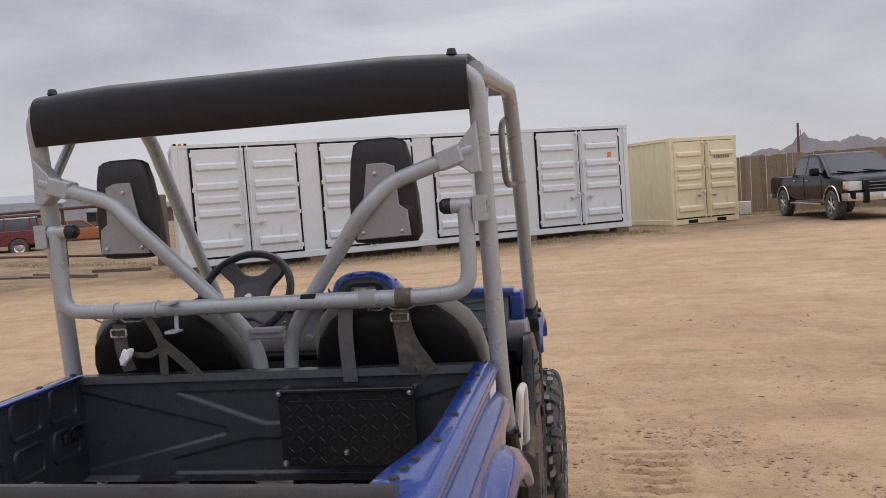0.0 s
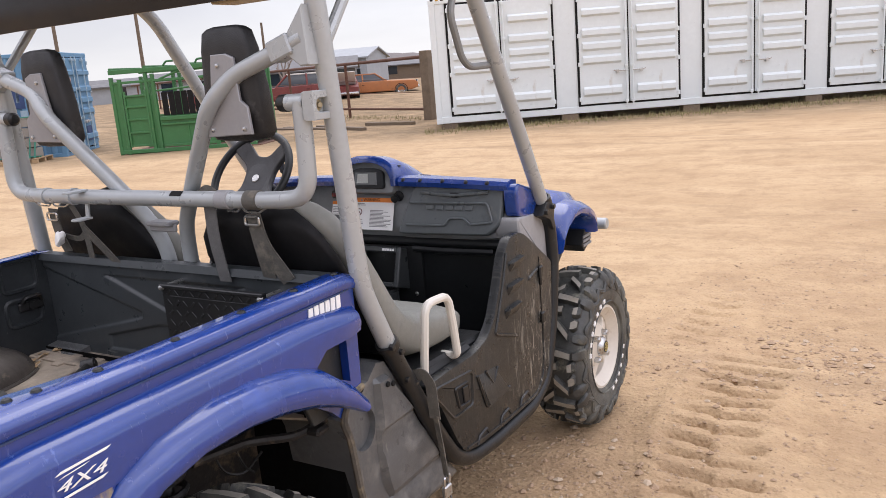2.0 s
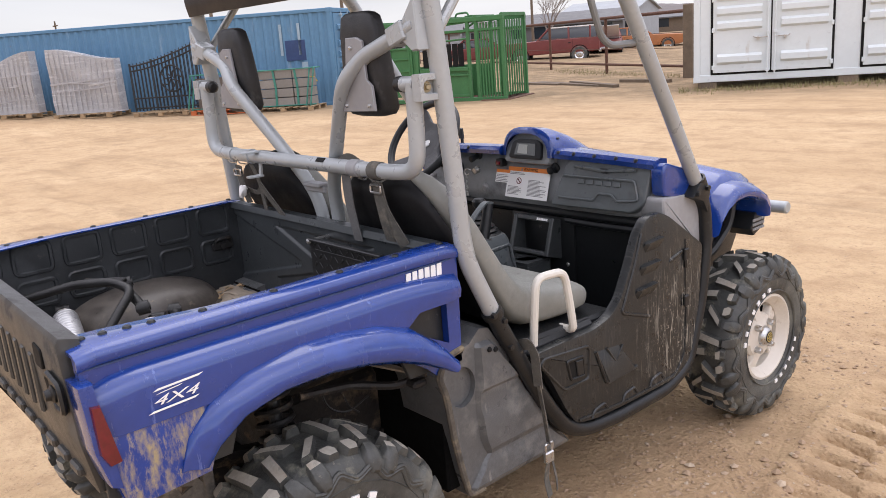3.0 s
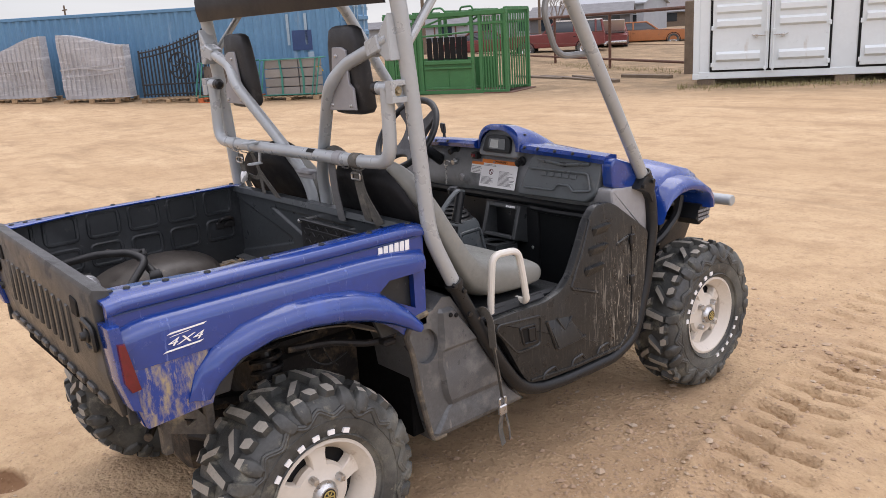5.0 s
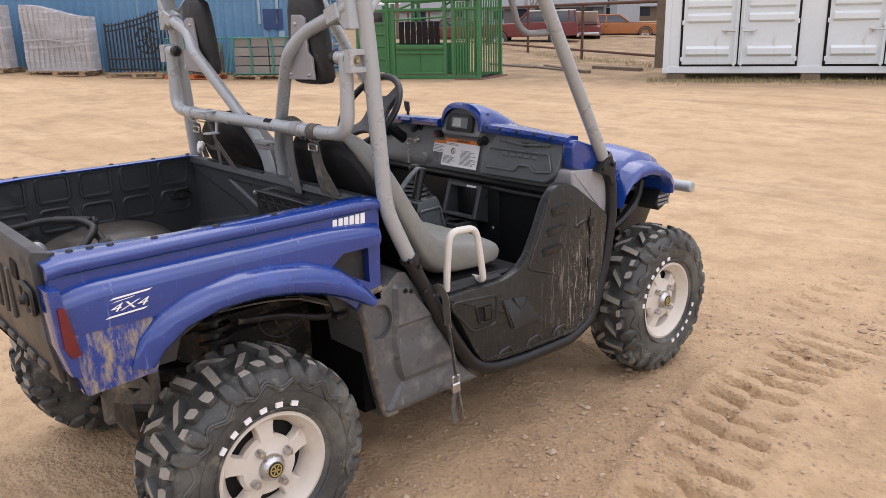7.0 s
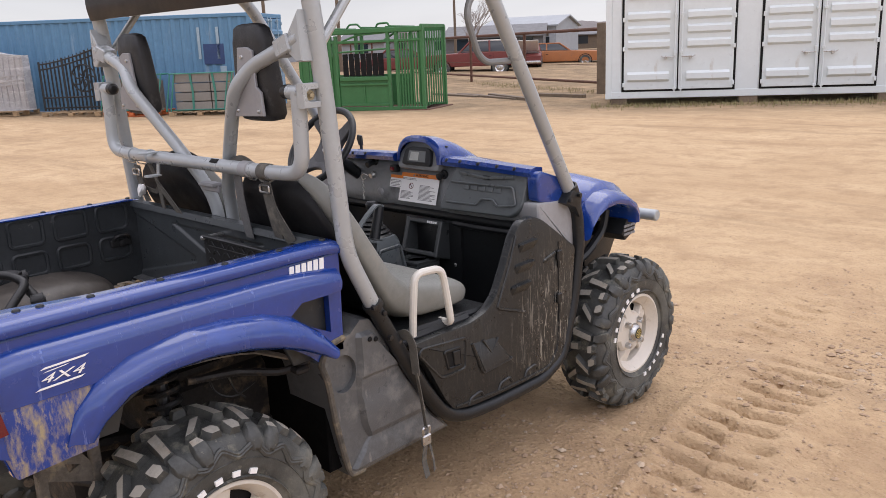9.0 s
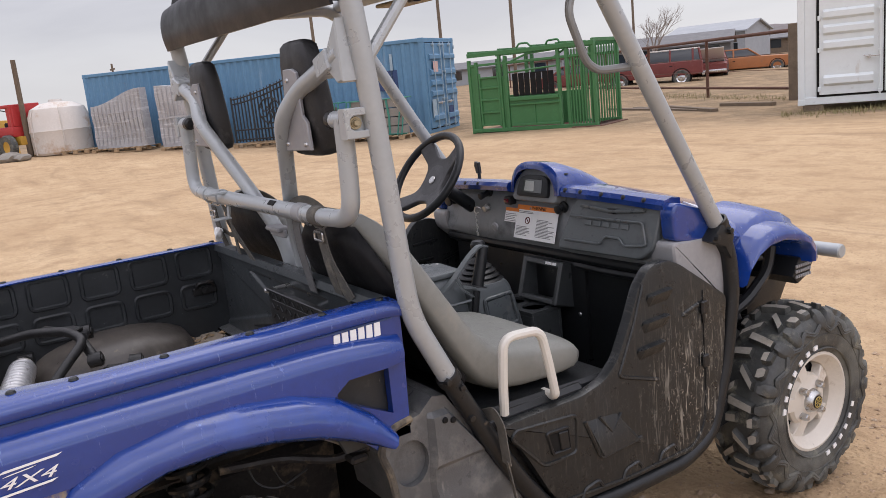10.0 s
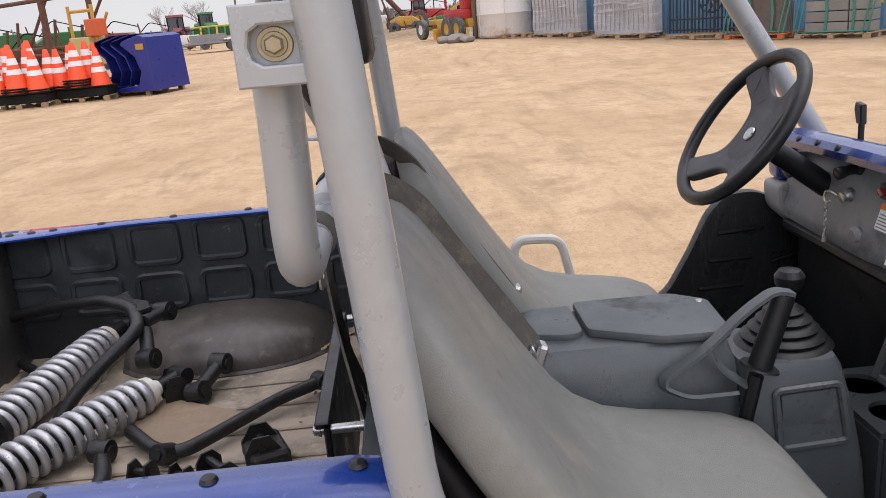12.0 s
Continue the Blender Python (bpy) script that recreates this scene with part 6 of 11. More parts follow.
for s in SIDES:
    cx = 0.335 * s
    seat = sub("seat", utv)
    # cushion and backrest are one padded sheet, bent into an L: upper face, under face and width from the front lip to the top
    b = NB()
    rings = [rounded(cx, w, math.hypot(y1 - y0, z1 - z0), ((y0 + y1) / 2, (z0 + z1) / 2), ((y1 - y0) / math.hypot(y1 - y0, z1 - z0), (z1 - z0) / math.hypot(y1 - y0, z1 - z0)), 36, 4.4) for y1, z1, y0, z0, w in SEAT]
    lo(b, rings)
    part("seat_pad", b, M_seat, seat, "grey vinyl seat and backrest, worn and dusty", 60).location.y = 0.0 if s > 0 else 0.028
    b = NB()
    rings = []
    for y1, z1, y0, z0, w in SEAT[8:-1]:
        d = math.hypot(y1 - y0, z1 - z0)
        u = ((y0 - y1) / d, (z0 - z1) / d)
        rings.append(rounded(cx, w * 0.95, 0.040, (y0 + u[0] * 0.012, z0 + u[1] * 0.012), u, 36, 4.4))
    lo(b, rings)
    part("seat_shell", b, M_seatback, seat, "black seat back cover", 60).location.y = 0.0 if s > 0 else 0.028
    # belts
    b = NB()
    xi = 0.135 * s
    tb(b, [(xi + 0.07 * s, 0.405, 1.165), (xi + 0.045 * s, 0.455, 1.178), (xi + 0.035 * s, 0.505, 1.142), (xi + 0.012 * s, 0.557, 1.055), (xi, 0.622, 0.955), (xi, 0.660, 0.896)], 0, 0.05, flat=(0.022, 0.0015, (0.2, 0.9, 0.4)))
    part("seat_belt", b, M_strap, seat)
    b = NB()
    bx(b, xi - 0.015, xi + 0.015, 0.655, 0.672, 0.845, 0.905, 0.004, M=Matrix.Translation((0, 0.66, 0.86)) @ Matrix.Rotation(-0.35, 4, "X") @ Matrix.Translation((0, -0.66, -0.86)))
    tb(b, [(xi - 0.012, 0.672, 0.865), (xi + 0.012, 0.672, 0.865), (xi + 0.012, 0.66, 0.90), (xi - 0.012, 0.66, 0.90)], 0.003, 0.006, 6, True)
    part("buckle", b, M_steel, seat)
    if s < 0:
        straps = (([(-0.40, 0.402, 1.13), (-0.405, 0.41, 1.06), (-0.395, 0.425, 1.0)], 0.019, M_strap), ([(-0.315, 0.402, 1.145), (-0.288, 0.415, 1.08), (-0.296, 0.428, 0.985)], 0.012, M_strap), ([(-0.288, 0.412, 1.075), (-0.24, 0.418, 1.03), (-0.19, 0.436, 0.965)], 0.016, M_strap), ([(-0.395, 0.42, 1.05), (-0.34, 0.43, 1.035), (-0.29, 0.415, 1.06)], 0.008, M_strap))
        wire, bkx, bkz = [(-0.478, 0.402, 1.152), (-0.452, 0.40, 1.139), (-0.410, 0.40, 1.138), (-0.396, 0.40, 1.150), (-0.382, 0.40, 1.138), (-0.335, 0.40, 1.138), (-0.312, 0.402, 1.150)], -0.40, 1.108
    else:
        straps = (([(0.372, 0.402, 1.135), (0.382, 0.408, 1.06), (0.435, 0.43, 0.965)], 0.023, M_strap), ([(0.372, 0.404, 1.10), (0.378, 0.414, 1.02), (0.375, 0.43, 0.97)], 0.020, M_strap), ([(0.232, 0.402, 1.15), (0.224, 0.408, 1.07), (0.222, 0.43, 0.95)], 0.019, M_greyweb))
        wire, bkx, bkz = [(0.290, 0.402, 1.140), (0.326, 0.40, 1.138), (0.340, 0.40, 1.150), (0.354, 0.40, 1.138), (0.396, 0.40, 1.138), (0.425, 0.402, 1.152)], 0.372, 1.118
    for pts, hw, mat in straps:
        b = NB()
        tb(b, pts, 0, 0.04, flat=(hw, 0.0015, (0, 1, 0.3)))
        part("belt_strap", b, mat, seat)
    b = NB()
    tb(b, wire, 0.0026, 0.006, 6)
    part("wire_hook", b, M_steel, seat, "bent steel wire hook")
    b = NB()
    tb(b, [(bkx - 0.022, 0.396, bkz - 0.010), (bkx + 0.022, 0.396, bkz - 0.010), (bkx + 0.022, 0.396, bkz + 0.010), (bkx - 0.022, 0.396, bkz + 0.010)], 0.003, 0.005, 6, True)
    part("strap_buckle", b, M_steel, seat, "steel strap slide buckle")
    # headrest on the cage
    hr = sub("headrest", utv)
    b = NB()
    rings = []
    for f, w, d in ((0.0, 0.10, 0.03), (0.02, 0.160, 0.048), (0.08, 0.182, 0.06), (0.45, 0.176, 0.06), (0.8, 0.152, 0.058), (0.95, 0.132, 0.05), (0.985, 0.105, 0.036), (1.0, 0.07, 0.02)):
        rings.append(rounded(0.350 * s, w, d, (0.432 - 0.016 * f, 1.305 + 0.262 * f), (1, 0), p=4))
    lo(b, rings)
    part("pad", b, M_pad, hr, "black foam headrest pad", 50)
    b = NB()
    pr(b, [(0.29 * s, 1.318), (0.43 * s, 1.322), (0.425 * s, 1.385), (0.405 * s, 1.40), (0.40 * s, 1.495), (0.375 * s, 1.505), (0.33 * s, 1.505), (0.318 * s, 1.43)], 0.384, 0.393, "y", 0.002, M=Matrix.Translation((-0.010 * s, 0, 0)))
    part("mounting_plate", b, M_plate, hr, "grey steel mounting plate")
    for x, z in ((0.31, 1.335), (0.41, 1.335), (0.35, 1.48)):
        b = NB()
        lt(b, [(0, 0.006), (0.005, 0.004), (0.006, 0)], Matrix.Translation(((x - 0.01) * s, 0.384, z)) @ Matrix.Rotation(math.pi / 2, 4, "X"), 8)
        part("screw", b, M_steel, hr)

# -- roll cage --
T = 0.0235
b = NB()
half_hoop = [(0.606, 0.572, 0.765), (0.606, 0.484, 0.945), (0.602, 0.455, 1.36), (0.603, 0.432, 1.60), (0.600, 0.420, 1.695), (0.545, 0.416, 1.722)]
tb(b, half_hoop + [(-x, y, z) for x, y, z in half_hoop[::-1]], T, 0.06, 16, n=7)
part("rear_hoop", b, M_cage, utv, "grey steel rear roll hoop")
b = NB()
tb(b, [(0.618, 1.52, 0.955), (0.627, 1.264, 1.36), (0.63, 1.075, 1.665), (0.63, 1.00, 1.730), (0.60, 0.43, 1.715)], T, 0.09, 16, n=7)
part("side_hoop", b, M_cage, utv, "grey steel front pillar")
b = NB()
tb(b, [(-0.618, 1.52, 0.955), (-0.627, 1.264, 1.36), (-0.63, 1.075, 1.665), (-0.63, 1.00, 1.730), (-0.60, 0.43, 1.715)], T, 0.09, 16, n=7)
part("side_hoop", b, M_cage, utv, "grey steel front pillar")
b = NB()
tb(b, [(-0.61, 1.03, 1.735), (0.61, 1.03, 1.735)], T * 0.9, 0, 14)
part("front_cross_tube", b, M_cage, utv)
for s in SIDES:
    b = NB()
    tb(b, [(0.585 * s, 0.405, 1.522), (0.375 * s, 0.393, 1.455), (0.310 * s, 0.370, 1.395), (0.135 * s, 0.438, 1.180), (0.066 * s, 0.466, 1.085), (0.046 * s, 0.482, 1.02), (0.040 * s, 0.49, 0.93)], 0.020, 0.06, 14, n=7)
    part("diagonal_brace", b, M_cage, utv)
    b = NB()
    pr(b, [(0.598 * s, 1.59), (0.604 * s, 1.465), (0.58 * s, 1.462), (0.545 * s, 1.488), (0.55 * s, 1.535)], 0.388, 0.440, "y", 0.003)
    bx(b, 0.495 * s, 0.56 * s, 0.380, 0.428, 1.482, 1.528, 0.004, M=Matrix.Translation((0.53 * s, 0.42, 1.505)) @ Matrix.Rotation(-0.31 * s, 4, "Y") @ Matrix.Translation((-0.53 * s, -0.42, -1.505)))
    part("gusset", b, M_cage, utv, "welded grey gusset plate")
    b = NB()
    tb(b, [(0.60 * s, 0.45, 1.50), (0.598 * s, 0.64, 1.725)], 0.013, 0, 10)
    part("roof_strut", b, M_cage, utv)
    if s > 0:
        b = NB()
        tb(b, [(0.612 * s, 1.095, 1.645), (0.600 * s, 1.035, 1.63), (0.598 * s, 1.015, 1.575), (0.598 * s, 1.065, 1.455), (0.602 * s, 1.10, 1.43), (0.618 * s, 1.22, 1.432)], 0.0105, 0.03, 10)
        part("grab_handle", b, M_steelgrey, utv, "grey steel grab loop on the pillar")
    b = NB()
    lt(b, [(T, -0.012), (T + 0.006, -0.01), (T + 0.006, 0.01), (T, 0.012)], Matrix.Translation((0.607 * s, 0.566, 0.776)) @ Matrix.Rotation(0.53, 4, "X"), 16, closed=True)
    part("tube_collar", b, M_armblack, utv)
    b = NB()
    lt(b, [(T, -0.012), (T + 0.006, -0.01), (T + 0.006, 0.01), (T, 0.012)], Matrix.Translation((0.618 * s, 1.522, 0.968)) @ Matrix.Rotation(0.5, 4, "X"), 16, closed=True)
    part("tube_collar", b, M_armblack, utv)
    b = NB()
    pr(b, [(1.46, 0.925), (1.50, 0.965), (1.535, 0.975), (1.56, 0.93), (1.545, 0.86), (1.52, 0.90)], 0.592 * s, 0.646 * s, "x", 0.006, 2)
    for y, z in ((1.478, 0.935), (1.535, 0.945)):
        lt(b, [(0, 0.012), (0.009, 0.011), (0.010, 0.0), (0, 0.0)], Matrix.Translation((0.646 * s, y, z)) @ Matrix.Rotation(s * math.pi / 2, 4, "Y"), 6)
    part("pillar_clamp", b, M_black, utv)
    # bolted bracket that carries the belt bar
    br = sub("bar_bracket", utv)
    br.matrix_basis = Matrix.Translation((-0.010 * s, 0.411, 1.3785)) @ Matrix.Diagonal((1, 1.18, 1.10, 1)) @ Matrix.Translation((0, -0.4035, -1.3745))
    b = NB()
    pr(b, [(0.378, 1.346), (0.424, 1.346), (0.424, 1.3605), (0.396, 1.3605), (0.389, 1.365), (0.387, 1.374), (0.389, 1.384), (0.396, 1.3885), (0.421, 1.3885), (0.421, 1.403), (0.378, 1.403)], 0.592 * s, 0.620 * s, "x", 0.0015)
    part("plate", b, M_cage, br, "grey C-shaped steel plate")
    b = NB()
    bx(b, 0.586 * s, 0.604 * s, 0.3795, 0.426, 1.3475, 1.4015, 0.001)
    part("backing_plate", b, M_cage, br)
    for z in (1.353, 1.396):
        b = NB()
        tb(b, [(0.597 * s, 0.424, z), (0.618 * s, 0.4245, z), (0.623 * s, 0.428, z)], 0.004, 0, 6)
        part("weld_bead", b, M_cage, br)
    b = NB()
    Mb = Matrix.Translation((0.604 * s, 0.4035, 1.3745)) @ Matrix.Rotation(s * math.pi / 2, 4, "Y")
    lt(b, [(0, 0.003), (0.0118, 0.003), (0.0125, 0.0), (0, 0.0)], Mb, 24)
    part("washer", b, M_bronze, br, "brassy washer")
    b = NB()
    lt(b, [(0.0, 0.0045), (0.0085, 0.0045), (0.009, 0.003), (0.0, 0.003)], Mb, 20)
    lt(b, [(0, 0.011), (0.0055, 0.011), (0.0068, 0.0095), (0.0068, 0.0045), (0, 0.0045)], Mb, 6)
    part("bolt", b, M_bronze, br, "brassy bolt head")

bar = sub("belt_bar", utv)
b = NB()
tb(b, [(0.557, 0.402, 1.39), (0.557, 0.402, 1.30), (0.555, 0.398, 1.175), (0.44, 0.396, 1.168), (-0.44, 0.396, 1.168), (-0.555, 0.398, 1.175), (-0.557, 0.402, 1.30), (-0.557, 0.402, 1.39)], 0.0205, 0.085, 16, n=8)
part("tube", b, M_cage, bar)
for s in SIDES:
    b = NB()
    tb(b, [(0.515 * s, 0.402, 1.387), (0.573 * s, 0.402, 1.387)], 0.019, 0, 14)
    part("stub", b, M_cage, bar)
    b = NB()
    lt(b, [(0, 0.02), (0.012, 0.018), (0.019, 0.01), (0.020, -0.01), (0, -0.01)], Matrix.Translation((0.512 * s, 0.402, 1.387)) @ Matrix.Rotation(-s * math.pi / 2, 4, "Y"), 16)
    part("end_cap", b, M_armblack, bar, "black rubber end cap")
for x, w, m in ((0.295, 0.021, M_palegrey), (0.388, 0.021, M_strap), (-0.402, 0.006, M_cage), (-0.282, 0.006, M_cage)):
    b = NB()
    lt(b, [(0.0205, -w), (0.0238, -w * 0.9), (0.0238, w * 0.9), (0.0205, w)], Matrix.Translation((x, 0.396, 1.168)) @ Matrix.Rotation(math.pi / 2, 4, "Y"), 18, closed=True)
    part("sleeve", b, m, bar)
for z, y0 in ((1.187, 0.328), (1.111, 0.342)):
    b = NB()
    pr(b, [(-0.242, 0.392), (-0.244, y0 + 0.012), (-0.236, y0), (-0.218, y0), (-0.210, y0 + 0.012), (-0.212, 0.392)], z - 0.003, z + 0.003, "z", 0.001)
    if z < 1.15:
        tb(b, [(-0.227, 0.388, z), (-0.227, 0.394, 1.160)], 0.006, 0, 6)
    part("strap_tab", b, M_cage, bar, "small bare steel tab")
b = NB()
bx(b, -0.045, 0.045, 0.425, 0.465, 1.085, 1.098, 0.004)
part("centre_shelf", b, M_palegrey, bar)
b = NB()
bx(b, -0.05, 0.05, 0.44, 0.452, 1.068, 1.09, 0.004)
part("centre_plate", b, M_palegrey, bar)
b = NB()
bx(b, -0.020, 0.020, -0.0075, 0.0075, -0.0015, 0.0012, 0.001, M=Matrix.Translation((0.142, 0.3820, 1.1838)) @ Matrix.Rotation(math.radians(42), 4, "X"))
part("tape_scrap", b, M_seam, bar, "scrap of black tape")

# -- roof --
b = NB()
prof = [(0.392, 1.620), (0.382, 1.66), (0.382, 1.715), (0.396, 1.756), (0.44, 1.7705), (0.70, 1.782), (0.98, 1.776), (1.055, 1.768), (1.07, 1.752)]
P = fillet([(0, y, z) for y, z in prof], 0.03, 4)
rings = []
for k in range(13):
    f = k / 12 * 2 - 1
    e = abs(f)
    x = 0.585 * f
    drop = 0.012 * max(0, e - 0.72) / 0.28
    sh = 0.010 * max(0, e - 0.9) / 0.1
    outer = [Vector((x, v.y, v.z - drop * (1 if v.z > 1.7 else 0.2))) for v in P]
    inner = [Vector((x, v.y + (0.008 if v.z < 1.76 else 0.0) - (0.016 if v.y > 1.05 else 0), v.z - drop * (1 if v.z > 1.7 else 0.2) - (0.008 if v.z > 1.74 else 0.0))) for v in P[::-1]]
    rings.append(outer + inner)
lo(b, rings)
part("roof_panel", b, M_roof, utv, "black moulded roof panel wrapped over the cage", 40)
b = NB()
for s in SIDES:
    for y in (0.43, 1.0):
        lt(b, [(0, 0.016), (0.010, 0.014), (0.014, 0.0), (0, 0.0)], Matrix.Translation((0.545 * s, y, 1.757)), 10)
part("roof_bolt", b, M_armblack, utv)
b = NB()
bx(b, -0.26, 0.16, 0.98, 1.09, 1.688, 1.700, 0.004)
part("visor", b, mk("tan_visor", (0.42, 0.33, 0.2), 0.7), utv, "tan visor board under the roof front")
b = NB()
bx(b, -0.12, 0.16, 0.99, 1.05, 1.70, 1.722, 0.004)
for x in (-0.05, 0.03, 0.10):
    bx(b, x, x + 0.04, 0.97, 1.0, 1.68, 1.712, 0.004)
part("visor_clip", b, M_armblack, utv)

# -- dashboard --
dash = sub("dashboard", utv)


def face_y(z):
    return 1.378 - (0.996 - z) * 0.30


b = NB()
rings = []
for x, dz, dy in ((-0.585, -0.09, 0.05), (-0.575, -0.055, 0.02), (-0.54, -0.022, 0.0), (-0.42, -0.008, 0.0), (-0.2, 0.0, 0.0), (-0.16, 0.0, 0.006), (0.14, 0.0, 0.006), (0.17, 0.0, 0.0), (0.42, -0.008, 0.0), (0.54, -0.022, 0.0), (0.575, -0.055, 0.02), (0.585, -0.09, 0.05)):
    rings.append([(x, y + dy, z + dz * k) for y, z, k in ((1.50, 1.015, 1), (1.405, 1.042, 1), (1.392, 1.036, 1), (1.376, 0.99, 0.6), (1.35, 0.90, 0.2), (1.352, 0.865, -0.2), (1.385, 0.838, -0.6), (1.50, 0.80, -0.6))])
lo(b, rings)
part("dash_body", b, M_dash, dash, "grey moulded dashboard", 50)
b = NB()
bx(b, -0.56, 0.56, 1.40, 1.56, 0.30, 0.83, 0.02)
pr(b, [(1.50, 0.80), (1.60, 0.80), (1.62, 0.30), (1.40, 0.28), (1.40, 0.45)], -0.57, 0.57, "x", 0.01)
part("firewall", b, M_black, utv, "black footwell bulkhead")
# lower lip under the dash
b = NB()
tb(b, [(-0.54, 1.375, 0.842), (0.54, 1.375, 0.842)], 0.018, 0, 10)
tb(b, [(0.18, 1.372, 0.815), (0.30, 1.372, 0.812), (0.50, 1.372, 0.815)], 0.014, 0, 8)
part("dash_lip", b, M_black, dash)
# blue cowl rail that frames the top and the ends of the dashboard
for x0, x1 in ((-0.565, -0.125), (0.150, 0.572)):
    b = NB()
    rings = []
    for k in range(9):
        x = x0 + (x1 - x0) * k / 8
        d = -0.045 * x * x
        rings.append([(x, y, z + d) for y, z in ((1.368, 1.036), (1.350, 1.042), (1.346, 1.058), (1.356, 1.071), (1.385, 1.076), (1.42, 1.070), (1.42, 1.04))])
    lo(b, rings)
    part("cowl_rail", b, M_blue, utv, "blue plastic cowl rail", 40)
for s in SIDES:
    b = NB()
    pr(b, [(1.346, 1.030), (1.366, 1.052), (1.47, 1.018), (1.535, 0.975), (1.525, 0.922), (1.41, 0.930), (1.352, 0.944)], 0.557 * s, 0.607 * s, "x", 0.010, 3, fil=0.015)
    part("cowl_end", b, M_blue, utv, "blue cowl corner by the pillar", 40)
# glovebox
b = NB()
GM = Matrix.Translation((0, 1.353, 0.955)) @ Matrix.Rotation(-0.29, 4, "X")
pr(b, [(0.150, -0.084), (0.505, -0.078), (0.547, -0.04), (0.555, 0.076), (0.525, 0.096), (0.24, 0.098), (0.200, 0.078)], -0.014, 0.02, "y", 0.010, 3, fil=0.02, M=GM)
glove = part("glovebox_lid", b, M_greyplastic, dash, "grey glovebox lid")
b = NB()
tb(b, [(0.20, -0.020, 0.025), (0.50, -0.020, 0.028), (0.525, -0.020, -0.035), (0.44, -0.020, -0.045), (0.42, -0.020, -0.025), (0.36, -0.020, -0.025), (0.345, -0.020, -0.05), (0.19, -0.020, -0.052)], 0.004, 0.012, 6, M=GM)
tb(b, [(0.24, -0.020, 0.062), (0.37, -0.022, 0.052), (0.50, -0.020, 0.064)], 0.006, 0.02, 6, M=GM)
for k in range(5):
    x = 0.265 + k * 0.038
    bx(b, x, x + 0.028, -0.019, -0.013, 0.002, 0.020, 0.002, M=GM)
part("embossing", b, M_greyplastic, glove, "embossed brand bars and ridges")
b = NB()
pr(b, [(0.355, 0.062), (0.395, 0.062), (0.385, 0.045), (0.365, 0.045)], -0.026, -0.012, "y", 0.004, 2, M=GM)
part("latch", b, M_black, glove)
# labels on the dash face
LM = Matrix.Translation((0.008, face_y(0.94) - 0.0045, 0.94)) @ Matrix.Rotation(-0.291, 4, "X")
lab = sub("warning_label", utv)
b = NB()
bx(b, -0.106, 0.106, -0.0015, 0.0, -0.060, 0.040, 0.0, M=LM)
part("paper", b, M_white, lab, "white printed label")
b = NB()
bx(b, -0.106, 0.106, -0.0022, 0.0, 0.040, 0.056, 0.0, M=LM)
part("header", b, M_orange, lab, "orange warning header")
letters("header_text", "WARNING", 0.015, LM @ Matrix.Translation((0.008, -0.0026, 0.048)) @ Matrix.Rotation(math.pi / 2, 4, "X"), M_seam, lab, 0.0003)
b = NB()
pr(b, [(-0.042, 0.043), (-0.030, 0.043), (-0.036, 0.053)], -0.0028, -0.0022, "y", M=LM)
rl = random.Random(5)
for col, x0, x1 in ((0, -0.098, -0.008), (1, 0.004, 0.098)):
    z = 0.034
    while z > -0.052:
        w = rl.uniform(0.55, 1.0)
        if not (col == 0 and -0.018 < z < 0.028) and not (col == 1 and 0.012 < z < 0.036):
            bx(b, x0, x0 + (x1 - x0) * w, -0.0022, -0.0015, z - 0.0011, z + 0.0011, M=LM)
        z -= 0.0048
part("print_lines", b, M_print, lab)
b = NB()
lt(b, [(0.010, 0), (0.0125, 0), (0.0125, 0.001), (0.010, 0.001)], LM @ Matrix.Translation((-0.044, -0.0015, 0.004)) @ Matrix.Rotation(math.pi / 2, 4, "X"), 20, closed=True)
bx(b, -0.009, 0.009, -0.0025, -0.0015, -0.0014, 0.0014, M=LM @ Matrix.Translation((-0.044, 0, 0.004)) @ Matrix.Rotation(0.8, 4, "Y"))
part("stop_sign", b, M_red, lab, "small red prohibition ring")
LM2 = Matrix.Translation((-0.125, face_y(0.955) - 0.0045, 0.957)) @ Matrix.Rotation(-0.291, 4, "X")
b = NB()
bx(b, -0.036, 0.036, -0.0015, 0.0, -0.026, 0.012, 0.0, M=LM2)
part("small_paper", b, M_white, lab)
b = NB()
bx(b, -0.036, 0.036, -0.002, 0.0, 0.012, 0.024, 0.0, M=LM2)
part("small_header", b, M_orange, lab)
b = NB()
for k in range(5):
    bx(b, -0.032, 0.03 - 0.006 * (k % 3), -0.0022, -0.0015, -0.022 + k * 0.006, -0.020 + k * 0.006, M=LM2)
part("small_print", b, M_print, lab)
# gauge pod under the blue hump
gauge = sub("gauge_cluster", utv)
QM = Matrix.Translation((0.012, 1.372, 1.055)) @ Matrix.Rotation(-0.30, 4, "X")
b = NB()
pr(b, [(-0.115, -0.045), (0.115, -0.045), (0.112, 0.02), (0.075, 0.062), (0.0, 0.078), (-0.075, 0.062), (-0.112, 0.02)], -0.012, 0.10, "y", 0.010, 2, fil=0.02, M=QM)
part("pod", b, M_dash, gauge)
b = NB()
pr(b, [(-0.082, -0.03), (0.082, -0.03), (0.072, 0.032), (0.04, 0.044), (-0.04, 0.044), (-0.072, 0.032)], -0.026, -0.008, "y", 0.006, 2, fil=0.015, M=QM)
part("bezel", b, M_black, gauge)
b = NB()
pr(b, [(-0.052, -0.018), (0.052, -0.018), (0.046, 0.028), (-0.046, 0.028)], -0.0285, -0.02, "y", 0.001, M=QM)
part("glass", b, M_screen, gauge)
